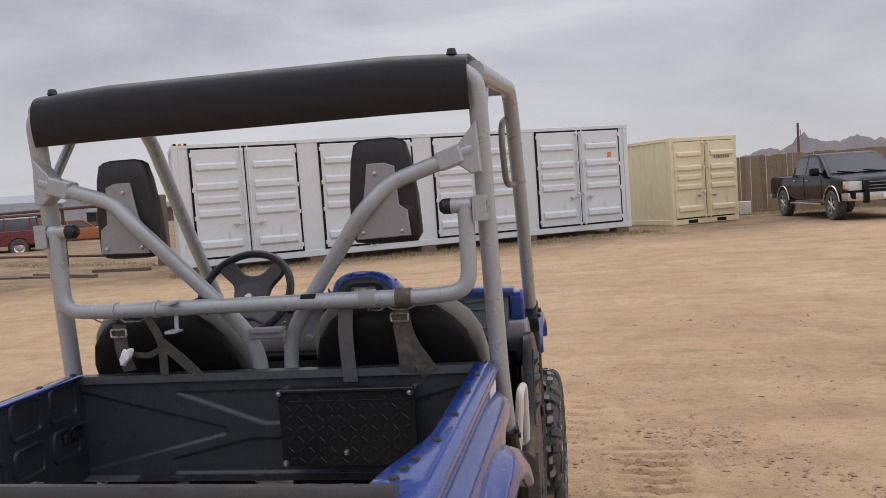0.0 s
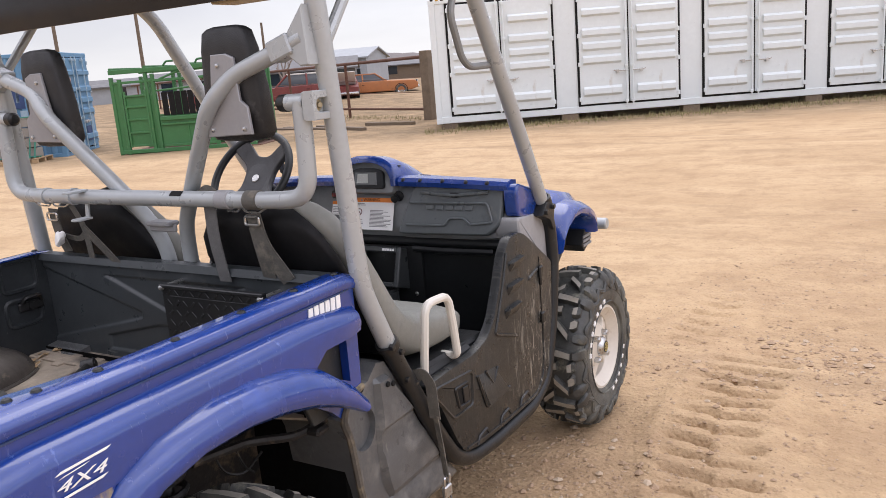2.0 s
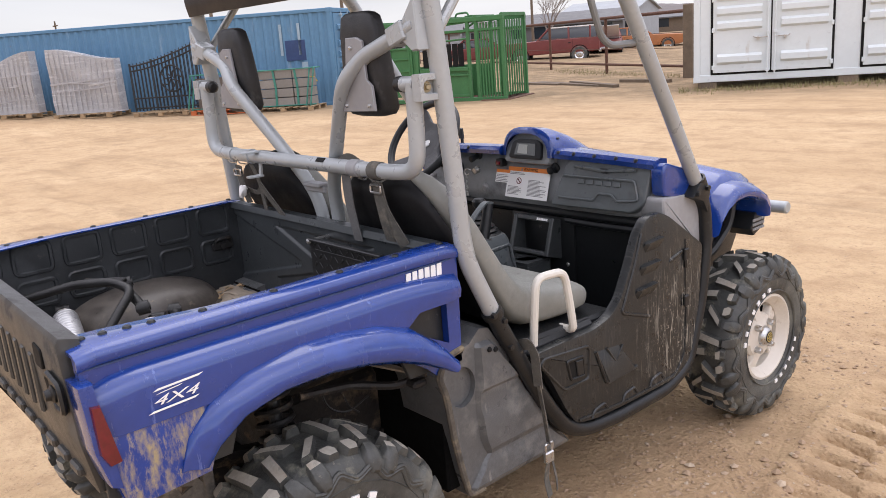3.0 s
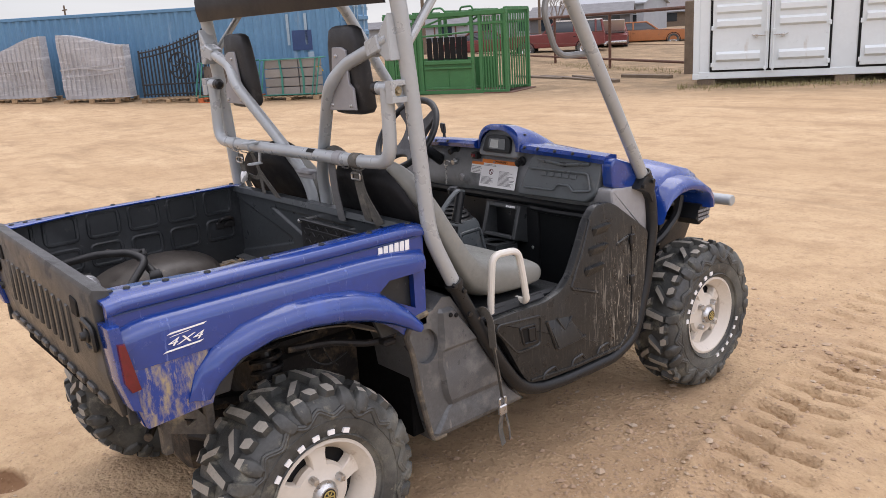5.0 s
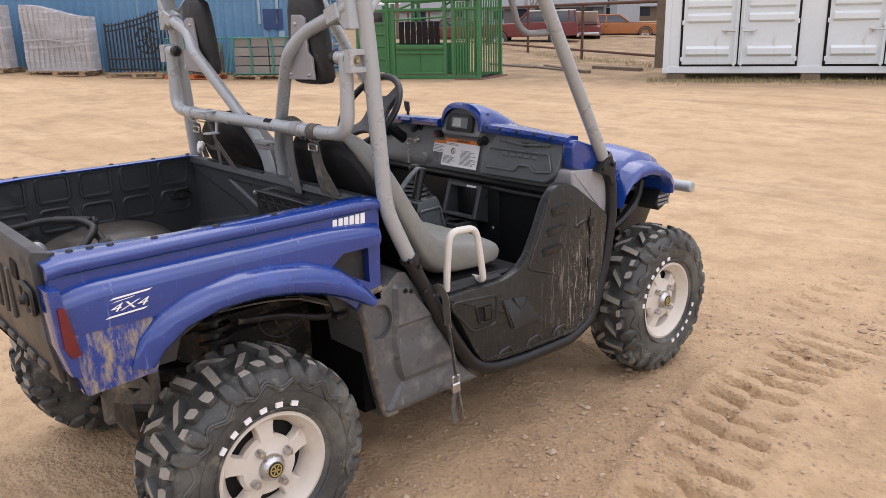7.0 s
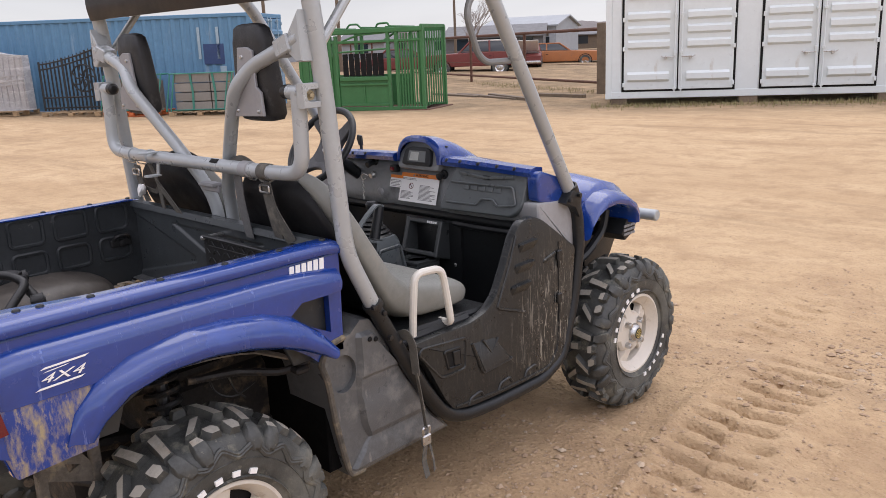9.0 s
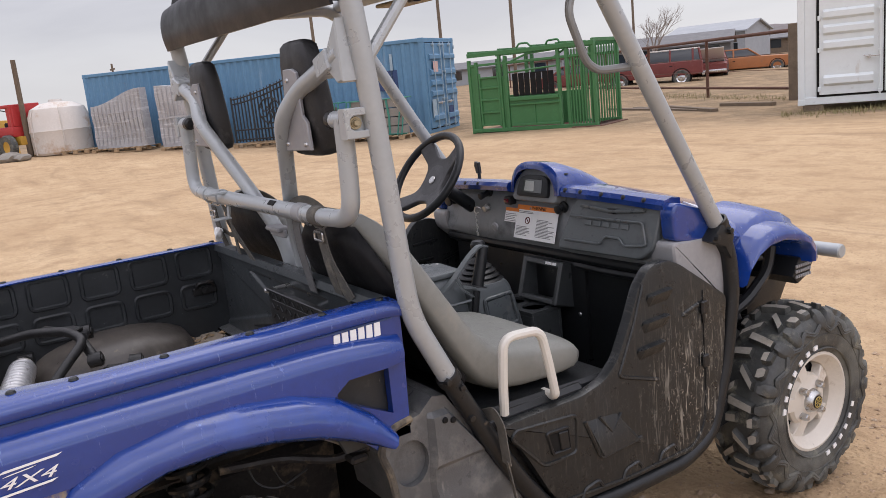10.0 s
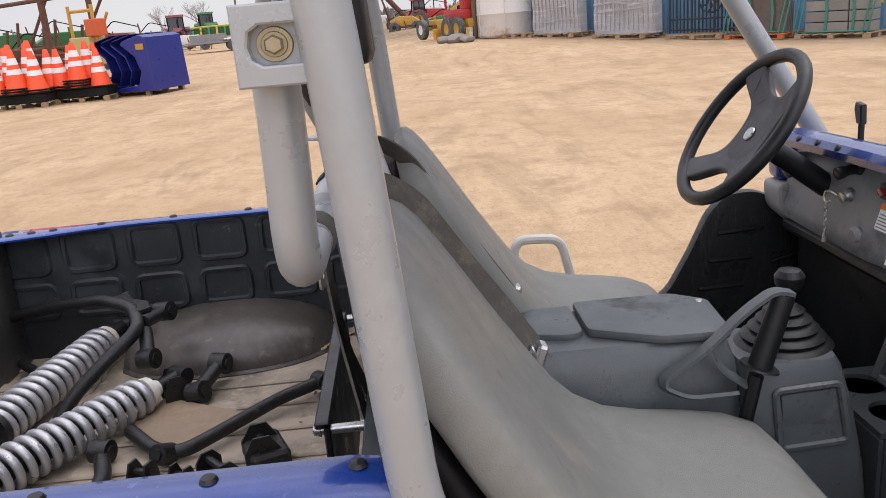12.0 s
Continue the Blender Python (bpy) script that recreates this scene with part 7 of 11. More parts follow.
b = NB()
pr(b, [(-0.036, -0.012), (0.014, -0.012), (0.010, 0.022), (-0.034, 0.022)], -0.0292, -0.026, "y", 0, M=QM)
part("display", b, M_lcd, gauge)


def dash_knob(name, x, z, r, h, mat, label=""):
    b = NB()
    lt(b, [(r * 1.35, -0.008), (r * 1.4, 0.0), (r * 0.9, 0.004), (r * 0.75, h * 0.5), (r, h * 0.7), (r, h * 0.95), (r * 0.7, h), (0, h)], Matrix.Translation((x, face_y(z) - 0.004, z)) @ Matrix.Rotation(math.pi / 2 + 0.2, 4, "X"), 16)
    return part(name, b, mat, dash, label)


dash_knob("pull_knob", -0.279, 1.022, 0.013, 0.045, M_black)
dash_knob("key_switch", -0.276, 0.968, 0.011, 0.016, M_steel)
dash_knob("plug_knob", 0.128, 1.0, 0.014, 0.03, M_black)
dash_knob("round_cap", -0.215, 0.905, 0.012, 0.004, M_palegrey)
dash_knob("vent_knob", -0.50, 0.985, 0.020, 0.03, M_black)
b = NB()
bx(b, -0.152, -0.118, 1.352, 1.38, 0.992, 1.022, 0.005, segs=2)
part("switch_body", b, M_black, dash)
b = NB()
bx(b, -0.148, -0.128, 1.345, 1.356, 1.0, 1.014, 0.004, segs=2)
part("red_switch", b, M_red, dash, "red rocker switch")
# key with a small chain hanging from the switch
b = NB()
yk = face_y(0.965) - 0.03
tb(b, [(-0.29, yk + 0.01, 0.967), (-0.30, yk, 0.975), (-0.315, yk, 0.972), (-0.32, yk, 0.955), (-0.31, yk, 0.948), (-0.295, yk, 0.955)], 0.0022, 0.006, 6)
for k in range(7):
    z = 0.945 - k * 0.009
    tb(b, [(-0.314, yk - 0.003 * (k % 2), z), (-0.308, yk + 0.003 * (k % 2), z), (-0.308, yk, z - 0.009), (-0.314, yk, z - 0.009)], 0.0014, 0.003, 5, True, n=2)
tb(b, [(-0.311, yk, 0.882), (-0.311, yk, 0.866)], 0.005, 0, 8)
part("key_chain", b, M_steel, dash, "key on a short steel chain")

# -- hood, cowl and front fenders --
HOOD = [(1.375, [(0, 1.062), (0.16, 1.061), (0.3, 1.057), (0.46, 1.048), (0.555, 1.032), (0.592, 0.998), (0.602, 0.955)]),
        (1.4, [(0, 1.066), (0.16, 1.065), (0.3, 1.061), (0.46, 1.051), (0.56, 1.034), (0.598, 0.998), (0.608, 0.952)]),
        (1.5, [(0, 1.066), (0.16, 1.061), (0.3, 1.051), (0.44, 1.035), (0.54, 1.013), (0.59, 0.976), (0.602, 0.94)]),
        (1.62, [(0, 1.04), (0.15, 1.034), (0.28, 1.022), (0.4, 1.002), (0.5, 0.974), (0.56, 0.945), (0.585, 0.907)]),
        (1.76, [(0, 1.002), (0.14, 0.996), (0.26, 0.984), (0.37, 0.962), (0.46, 0.934), (0.53, 0.907), (0.56, 0.871)]),
        (1.92, [(0, 0.952), (0.13, 0.947), (0.24, 0.935), (0.34, 0.912), (0.43, 0.884), (0.49, 0.857), (0.52, 0.822)]),
        (2.08, [(0, 0.89), (0.12, 0.885), (0.22, 0.874), (0.31, 0.852), (0.39, 0.825), (0.45, 0.801), (0.48, 0.768)]),
        (2.18, [(0, 0.832), (0.11, 0.828), (0.2, 0.818), (0.28, 0.798), (0.34, 0.775), (0.39, 0.755), (0.41, 0.728)]),
        (2.22, [(0, 0.79), (0.1, 0.787), (0.18, 0.779), (0.25, 0.764), (0.31, 0.746), (0.35, 0.73), (0.37, 0.712)])]


def hood_z(x, y):
    """Height of the hood's skin, between the rows above."""
    def across(half):
        for (xa, za), (xb, zb) in zip(half, half[1:]):
            if x <= xb:
                return za + (zb - za) * (x - xa) / (xb - xa)
        return half[-1][1]

    for (ya, A_), (yb, B_) in zip(HOOD, HOOD[1:]):
        if y <= yb:
            u = (y - ya) / (yb - ya)
            return across(A_) * (1 - u) + across(B_) * u
    return across(HOOD[-1][1])


b = NB()
rings = []
for y, half in HOOD:
    full = [(-x, z) for x, z in half[::-1]] + half[1:]
    top = [(x, y, z) for x, z in full]
    under = [(x * 0.98, y, z - 0.022) for x, z in full[::-1]]
    rings.append(top + under)
lo(b, rings)
part("hood", b, M_blue, utv, "blue plastic hood", 40)
b = NB()
rings = []
for y, w, zt, zb in ((1.352, 0.118, 1.139, 1.04), (1.362, 0.128, 1.149, 1.04), (1.42, 0.134, 1.141, 1.04), (1.50, 0.130, 1.112, 1.02), (1.56, 0.122, 1.083, 1.0), (1.62, 0.108, 1.050, 0.985), (1.69, 0.082, 1.010, 0.97)):
    ring = []
    for k in range(15):
        a = math.pi * k / 14
        ring.append((0.012 + math.copysign(abs(math.cos(a)) ** 0.8, math.cos(a)) * w, y, zb + (zt - zb) * math.sin(a) ** 0.75))
    if y < 1.45:
        for k in range(15):
            a = math.pi * (14 - k) / 14
            ring.append((0.012 + math.copysign(abs(math.cos(a)) ** 0.8, math.cos(a)) * (w - 0.014), y, zb + (zt - zb - 0.014) * math.sin(a) ** 0.75))
    else:
        for k in range(15):
            f = 1 - k / 14
            ring.append((0.012 + w * math.cos(math.pi * f) * 0.9, y, zb - 0.01))
    rings.append(ring)
lo(b, rings)
part("gauge_hood", b, M_blue, utv, "blue hump over the gauge", 45)
for x in (-0.54, -0.46, -0.38, -0.30, 0.17, 0.24, 0.33, 0.42, 0.50):
    b = NB()
    lt(b, [(0, 0.005), (0.006, 0.004), (0.0085, 0.0), (0.0, -0.002)], Matrix.Translation((x, 1.3515, 1.064 - 0.045 * x * x)) @ Matrix.Rotation(math.pi / 2 - 0.7, 4, "X"), 10)
    part("cowl_clip", b, M_black, utv)
for x in (-0.06, 0.06, 0.115):
    b = NB()
    lt(b, [(0, 0.005), (0.006, 0.004), (0.0085, 0.0), (0.0, -0.002)], Matrix.Translation((x + 0.01, 1.40, 1.144 - abs(x) ** 2 * 3.0)), 10)
    part("cowl_clip", b, M_black, utv)
b = NB()
tb(b, [(-0.532, 1.530, 0.98), (-0.536, 1.532, 1.068)], 0.007, 0, 8)
pr(b, [(-0.547, 1.060), (-0.526, 1.060), (-0.530, 1.104), (-0.554, 1.108), (-0.558, 1.092)], 1.524, 1.540, "y", 0.003)
part("hood_lever", b, M_black, utv)
for s in SIDES:
    # side cowl: weathered grey cheek by the pillar
    b = NB()
    pr(b, [(1.338, 0.942), (1.40, 0.938), (1.535, 0.930), (1.575, 0.80), (1.56, 0.715), (1.44, 0.79), (1.345, 0.875)], 0.52 * s, 0.611 * s, "x", 0.014, 3, fil=0.02)
    part("cowl_cheek", b, M_palegrey, utv, "weathered pale grey cowl side")
    # fender arch over the wheel
    FA = [(1.600, 0.76, 1.625, 0.80), (1.622, 0.80, 1.645, 0.845), (1.665, 0.835, 1.68, 0.885), (1.73, 0.858, 1.735, 0.912), (1.80, 0.862, 1.81, 0.915), (1.87, 0.848, 1.89, 0.897), (1.92, 0.822, 1.945, 0.865), (1.945, 0.792, 1.975, 0.825), (1.945, 0.765, 1.982, 0.782)]
    b = NB()
    rings = []
    for a0, c0, a1, c1 in FA:
        rings.append([(0.46 * s, a0, c0), (0.640 * s, a0, c0), (0.652 * s, a0 * 0.8 + a1 * 0.2, c0 * 0.8 + c1 * 0.2), (0.648 * s, a0 * 0.4 + a1 * 0.6, c0 * 0.4 + c1 * 0.6), (0.61 * s, a1, c1), (0.44 * s, a1, c1 + 0.012)])
    lo(b, rings)
    part("front_fender", b, M_blue, utv, "blue front fender", 60)
    b = NB()
    rings = []
    for a1, c1 in [(p[2], p[3]) for p in FA]:
        rings.append([(0.40 * s, a1, c1 - 0.02), (0.58 * s, a1, c1 - 0.004), (0.56 * s, a1 + 0.01, c1 + 0.03), (0.40 * s, a1 + 0.02, c1 + 0.05)])
    lo(b, rings)
    part("fender_crown", b, M_blue, utv, "", 60)
    b = NB()
    pr(b, [(1.935, 0.775), (1.975, 0.780), (2.02, 0.765), (1.995, 0.715), (1.93, 0.690), (1.90, 0.72)], 0.40 * s, 0.605 * s, "x", 0.010, 2)
    part("lamp_housing", b, M_black, utv)
    b = NB()
    for i in range(7):
        for j in range(3):
            y, z = 1.918 + i * 0.012, 0.716 + j * 0.017
            bx(b, 0.604 * s, 0.609 * s, y - 0.004, y + 0.004, z - 0.005, z + 0.005, 0.001)
    part("grille_mesh", b, M_palegrey, utv, "fine grey grille mesh")
    b = NB()
    tb(b, [(0.50 * s, 1.58, 0.60), (0.54 * s, 1.74, 0.66), (0.54 * s, 1.86, 0.74), (0.54 * s, 1.88, 0.82)], 0.018, 0.05, 8)
    tb(b, [(0.54 * s, 1.70, 0.80), (0.56 * s, 1.80, 0.80)], 0.010, 0, 8)
    part("front_brace", b, M_black, utv)
    # white marks printed on the hood flank
    for k in range(5):
        b = NB()
        y0 = 1.60 + k * 0.045
        quad = [(0.43, y0), (0.43, y0 + 0.034), (0.485, y0 + 0.040), (0.485, y0 + 0.006)]
        lo(b, [[(s * x, y, hood_z(x, y) + dz) for x, y in quad] for dz in (-0.004, 0.003)])
        part("hood_mark_bar", b, M_white, utv, "white brand bar on the hood")
    b = NB()
    quad = [(0.40, 1.86), (0.42, 1.98), (0.47, 1.95), (0.45, 1.86)]
    lo(b, [[(s * x, y, hood_z(x, y) + dz) for x, y in quad] for dz in (-0.004, 0.003)])
    part("hood_flash", b, M_white, utv, "white flash on the hood corner")
b = NB()
tb(b, [(-0.615, 2.155, 0.755), (0.615, 2.155, 0.755)], 0.024, 0, 16)
lt(b, [(0.0, 0.619), (0.020, 0.619), (0.024, 0.613), (0, 0.613)], Matrix.Translation((0, 2.155, 0.755)) @ Matrix.Rotation(math.pi / 2, 4, "Y"), 16)
part("bumper_bar", b, M_cage, utv, "grey steel bumper bar")
b = NB()
for s in SIDES:
    tb(b, [(0.25 * s, 2.05, 0.40), (0.25 * s, 2.26, 0.50), (0.25 * s, 2.26, 0.68), (0.25 * s, 2.16, 0.745)], 0.018, 0.05, 10)
pr(b, [(2.0, 0.70), (2.22, 0.73), (2.25, 0.60), (2.15, 0.45), (2.0, 0.42)], -0.36, 0.36, "x", 0.02, 2)
part("front_guard", b, M_black, utv, "black front guard and grille")

# -- steering --
steer = sub("steering_wheel", utv)
SC = Vector((-0.383, 1.202, 1.095))
axis = Vector((0.0, -0.80, 0.60)).normalized()
SM = Matrix.Translation(SC) @ axis.to_track_quat("Z", "X").to_matrix().to_4x4()
b = NB()
ring = [(0.170 * math.cos(2 * math.pi * k / 40), 0.170 * math.sin(2 * math.pi * k / 40), 0.018) for k in range(40)]
tb(b, ring, 0.0145, 0, 12, closed=True, M=SM)
part("rim", b, M_black, steer, "black rubber steering wheel rim")
b = NB()
half = [(0.0, 0.060), (0.052, 0.064), (0.104, 0.128), (0.150, 0.078), (0.092, 0.028), (0.088, -0.028), (0.132, -0.098), (0.088, -0.138), (0.042, -0.080), (0.0, -0.074)]
dish = bmesh.new()
pr(dish, half + [(-x, y) for x, y in half[-2:0:-1]], 0.002, 0.026, "z", 0.008, 3, fil=0.022)
bmesh.ops.triangulate(dish, faces=[f for f in dish.faces if len(f.verts) > 4])
bmesh.ops.subdivide_edges(dish, edges=[e for e in dish.edges if e.calc_length() > 0.05], cuts=2)
for v in dish.verts:
    v.co.z -= 0.040 * max(0.0, 1 - (v.co.xy.length / 0.165) ** 2.2)
merge(b, dish, SM)
part("spoke_frame", b, M_hub, steer, "grey moulded four-spoke centre", 50)
b = NB()
pr(b, [(-0.078, 0.040), (-0.058, -0.056), (0.058, -0.056), (0.078, 0.040), (0.04, 0.050), (-0.04, 0.050)], -0.026, -0.009, "z", 0.008, 3, fil=0.022, M=SM)
part("hub_pad", b, M_hub, steer)
b = NB()
lt(b, [(0, -0.0045), (0.014, -0.0045), (0.016, -0.007), (0, -0.012)], SM, 20)
part("emblem", b, M_steel, steer, "round silver emblem disc")
b = NB()
tb(b, [SC - axis * 0.030, SC - axis * 0.10], (0.022, 0.024), 0, 14)
tb(b, [SC - axis * 0.09, SC - axis * 0.24], (0.023, 0.025), 0, 14)
part("column", b, M_black, steer)

# -- centre console, shifter and brake lever --
cons = sub("console", utv)
b = NB()
rings = []
for z, x0, x1, y0, y1 in ((0.60, -0.125, 0.095, 0.60, 1.02), (0.70, -0.122, 0.092, 0.60, 1.02), (0.80, -0.120, 0.085, 0.59, 1.01), (0.838, -0.118, 0.072, 0.58, 1.0), (0.850, -0.108, 0.060, 0.585, 0.99)):
    cx_, cy_, w, d = (x0 + x1) / 2, (y0 + y1) / 2, x1 - x0, y1 - y0
    rings.append([(cx_ + math.copysign(abs(math.cos(2 * math.pi * k / 28)) ** 0.4, math.cos(2 * math.pi * k / 28)) * w / 2, cy_ + math.copysign(abs(math.sin(2 * math.pi * k / 28)) ** 0.25, math.sin(2 * math.pi * k / 28)) * d / 2, z) for k in range(28)])
lo(b, rings)
part("console_body", b, M_greyplastic, cons, "dark grey centre console", 45)
b = NB()
pr(b, [(-0.116, 0.772), (0.016, 0.772), (0.074, 0.880), (0.078, 0.985), (0.070, 0.992), (-0.066, 1.003), (-0.112, 0.95)], 0.850, 0.866, "z", 0.006, 2, fil=0.012)
part("console_lid", b, M_greyplastic, cons, "scuffed grey console lid")
b = NB()
pr(b, [(-0.112, 0.680), (0.000, 0.668), (0.022, 0.74), (0.010, 0.766), (-0.114, 0.766)], 0.846, 0.861, "z", 0.005, 2, fil=0.012)
part("console_tray", b, M_greyplastic, cons)
b = NB()
lt(b, [(0, 0.003), (0.006, 0.002), (0.007, 0)], Matrix.Translation((-0.058, 0.985, 0.866)), 10)
part("lid_screw", b, M_steel, cons)
b = NB()
rings = []
for z, x0, x1, y0, y1 in ((0.36, -0.12, 0.105, 0.99, 1.25), (0.60, -0.112, 0.098, 1.0, 1.222), (0.70, -0.105, 0.085, 1.005, 1.205), (0.775, -0.098, 0.076, 1.010, 1.185), (0.792, -0.090, 0.068, 1.018, 1.176)):
    cx_, cy_, w, d = (x0 + x1) / 2, (y0 + y1) / 2, x1 - x0, y1 - y0
    rings.append([(cx_ + math.copysign(abs(math.cos(2 * math.pi * k / 28)) ** 0.3, math.cos(2 * math.pi * k / 28)) * w / 2, cy_ + math.copysign(abs(math.sin(2 * math.pi * k / 28)) ** 0.3, math.sin(2 * math.pi * k / 28)) * d / 2, z) for k in range(28)])
lo(b, rings)
PN = Matrix(((0, 0, 1, 0.080), (1, 0, 0, 0), (0, 1, 0, 0), (0, 0, 0, 1)))
tb(b, [(1.060, 0.752, 0.004), (1.168, 0.756, 0.004), (1.182, 0.655, 0.013), (1.068, 0.650, 0.013)], 0.006, 0.012, 6, True, M=PN)
pr(b, [(1.070, 0.744), (1.160, 0.748), (1.172, 0.664), (1.076, 0.660)], 0.070, 0.0865, "x", 0.004, 2)
part("shift_pedestal", b, M_greyplastic, cons, "grey shifter pedestal", 45)
b = NB()
prof = []
for k in range(5):
    r = 0.074 - k * 0.0115
    prof += [(r, 0.785 + k * 0.015), (r + 0.005, 0.791 + k * 0.015), (r - 0.005, 0.799 + k * 0.015)]
prof += [(0.014, 0.865), (0.0, 0.865)]
lt(b, prof, Matrix.Translation((-0.018, 1.118, 0)) @ Matrix.Diagonal((1.0, 1.05, 1, 1)), 24)
part("shift_boot", b, M_black, cons, "ribbed black rubber boot")
b = NB()
tb(b, [(-0.018, 1.118, 0.85), (-0.020, 1.126, 0.895)], 0.008, 0, 10)
lt(b, [(0.0, 0.880), (0.014, 0.882), (0.024, 0.896), (0.025, 0.910), (0.018, 0.920), (0.0, 0.923)], Matrix.Translation((-0.020, 1.127, 0)), 18)
part("shift_knob", b, M_black, cons)
b = NB()
tb(b, [(0.105, 0.995, 0.68), (0.102, 1.020, 0.795)], 0.012, 0, 10)
tb(b, [(0.102, 1.024, 0.806), (0.098, 1.062, 0.925)], (0.0195, 0.0175), 0, 16)
lt(b, [(0, 0.004), (0.030, 0.003), (0.032, 0), (0, -0.004)], Matrix.Translation((0.102, 1.024, 0.808)) @ Matrix.Rotation(-0.3, 4, "X"), 18)
part("brake_lever", b, M_black, cons, "black hand brake grip")
b = NB()
tb(b, [(0.098, 1.075, 0.926), (0.099, 1.045, 0.934), (0.100, 1.000, 0.905), (0.102, 0.931, 0.842), (0.104, 0.872, 0.808), (0.108, 0.868, 0.792), (0.112, 0.905, 0.772), (0.112, 0.985, 0.772)], 0, 0.025, flat=(0.011, 0.003, (0, 0.6, 0.8)))
tb(b, [(0.103, 0.945, 0.850), (0.108, 0.960, 0.815), (0.112, 1.0, 0.785)], 0, 0.02, flat=(0.009, 0.002, (0.3, 0.6, 0.6)))
part("pull_strap", b, M_greyplastic, cons, "grey strap looped from the lever")
# cubby and cup holders below the dash
TM = Matrix.Translation((0.037, 1.345, 0.748)) @ Matrix.Rotation(-0.30, 4, "X")
cubby = sub("cubby", cons)
for x0, x1, z0, z1 in ((-0.10, -0.08, -0.075, 0.07), (0.08, 0.10, -0.075, 0.07), (-0.08, 0.08, -0.075, -0.058), (-0.08, 0.08, 0.050, 0.07)):
    b = NB()
    bx(b, x0, x1, -0.02, 0.12, z0, z1, 0.004, M=TM)
    part("cubby_wall", b, M_darkgrey, cubby)
b = NB()
bx(b, -0.085, 0.085, 0.10, 0.115, -0.06, 0.055, M=TM)
part("cubby_back", b, M_seam, cubby, "dark back of the open cubby")
b = NB()
for k in range(5):
    bx(b, 0.022 + k * 0.011, 0.030 + k * 0.011, -0.0225, -0.018, 0.055, 0.064, M=TM)
part("cubby_mark", b, M_white, cons)
tray = sub("cup_holder", cons)
# top plate with two round holes
b = NB()
loops = []
for poly in [[(-0.125, 1.226), (0.110, 1.226), (0.110, 1.354), (-0.125, 1.354)]] + [[(cx_ + 0.041 * math.cos(a * math.pi / 12), 1.288 + 0.041 * math.sin(a * math.pi / 12)) for a in range(24)] for cx_ in (-0.062, 0.046)]:
    vs = [b.verts.new((x, y, 0.660)) for x, y in poly]
    loops += [b.edges.new((vs[k - 1], vs[k])) for k in range(len(vs))]
bmesh.ops.triangle_fill(b, use_beauty=True, use_dissolve=False, edges=loops)
g = bmesh.ops.extrude_face_region(b, geom=b.faces[:])
bmesh.ops.translate(b, vec=(0, 0, 0.010), verts=[v for v in g["geom"] if isinstance(v, bmesh.types.BMVert)])
bmesh.ops.recalc_face_normals(b, faces=b.faces[:])
part("top_plate", b, M_darkgrey, tray, "grey cup holder top with two holes")
for cx_ in (-0.062, 0.046):
    b = NB()
    lt(b, [(0.042, 0.0), (0.038, -0.065), (0.0, -0.066), (0.0, -0.072), (0.041, -0.072), (0.045, 0.0)], Matrix.Translation((cx_, 1.288, 0.661)), 24)
    part("cup", b, M_black, tray)
for x0, x1, y0, y1, z0, z1 in ((-0.125, -0.113, 1.236, 1.344, 0.36, 0.659), (0.098, 0.110, 1.236, 1.344, 0.36, 0.659), (-0.125, 0.110, 1.226, 1.235, 0.36, 0.659), (-0.125, 0.110, 1.345, 1.354, 0.36, 0.659)):
    b = NB()
    bx(b, x0, x1, y0, y1, z0, z1, 0.004)
    part("tray_wall", b, M_darkgrey, tray)
b = NB()
bx(b, -0.12, 0.20, 1.385, 1.46, 0.33, 0.82, 0.02, segs=2)
part("console_block", b, M_black, cons)
b = NB()
lt(b, [(0, 0.004), (0.006, 0.003), (0.008, 0), (0, 0)], Matrix.Translation((0.165, 1.385, 0.640)) @ Matrix.Rotation(math.pi / 2, 4, "X"), 10)
part("panel_screw", b, M_steel, cons, "bright screw head")
b = NB()
for x in (-0.30, -0.40):
    tb(b, [(x, 1.50, 0.62), (x, 1.44, 0.50), (x, 1.40, 0.42)], 0.008, 0.03, 8)
    bx(b, x - 0.03, x + 0.03, 1.37, 1.41, 0.37, 0.44, 0.006)
part("pedal", b, M_steelgrey, utv, "bare foot pedals")

# -- webbing strap that hangs by the sill --
strap = thing("ratchet_strap", "worn grey ratchet strap hanging beside the blue vehicle's sill", "strap")
b = NB()
tb(b, [(0.600, 0.662, 0.650), (0.640, 0.662, 0.668), (0.660, 0.664, 0.640), (0.660, 0.672, 0.54)], 0, 0.012, flat=(0.016, 0.0015, (0, 1, 0.1)))
tb(b, [(0.6615, 0.671, 0.55), (0.662, 0.688, 0.45), (0.662, 0.70, 0.36)], 0, 0.02, flat=(0.010, 0.0015, (0.3, 1, 0)))
part("webbing", b, M_strap, strap)
b = NB()
tb(b, [(0.663, 0.685, 0.36), (0.663, 0.715, 0.36), (0.66, 0.712, 0.325), (0.66, 0.69, 0.325)], 0.004, 0.006, 6, True)
bx(b, 0.652, 0.668, 0.683, 0.718, 0.30, 0.335, 0.004)
part("buckle", b, M_steel, strap)
b = NB()
tb(b, [(0.66, 0.70, 0.31), (0.655, 0.69, 0.25), (0.66, 0.70, 0.19)], 0, 0.02, flat=(0.012, 0.001, (1, 0.2, 0)))
tb(b, [(0.662, 0.71, 0.31), (0.667, 0.722, 0.24), (0.662, 0.728, 0.20)], 0, 0.02, flat=(0.006, 0.001, (1, 0.4, 0)))
part("tail", b, M_strap, strap)
b = NB()
t = bmesh.new()
bmesh.ops.create_icosphere(t, subdivisions=2, radius=0.026)
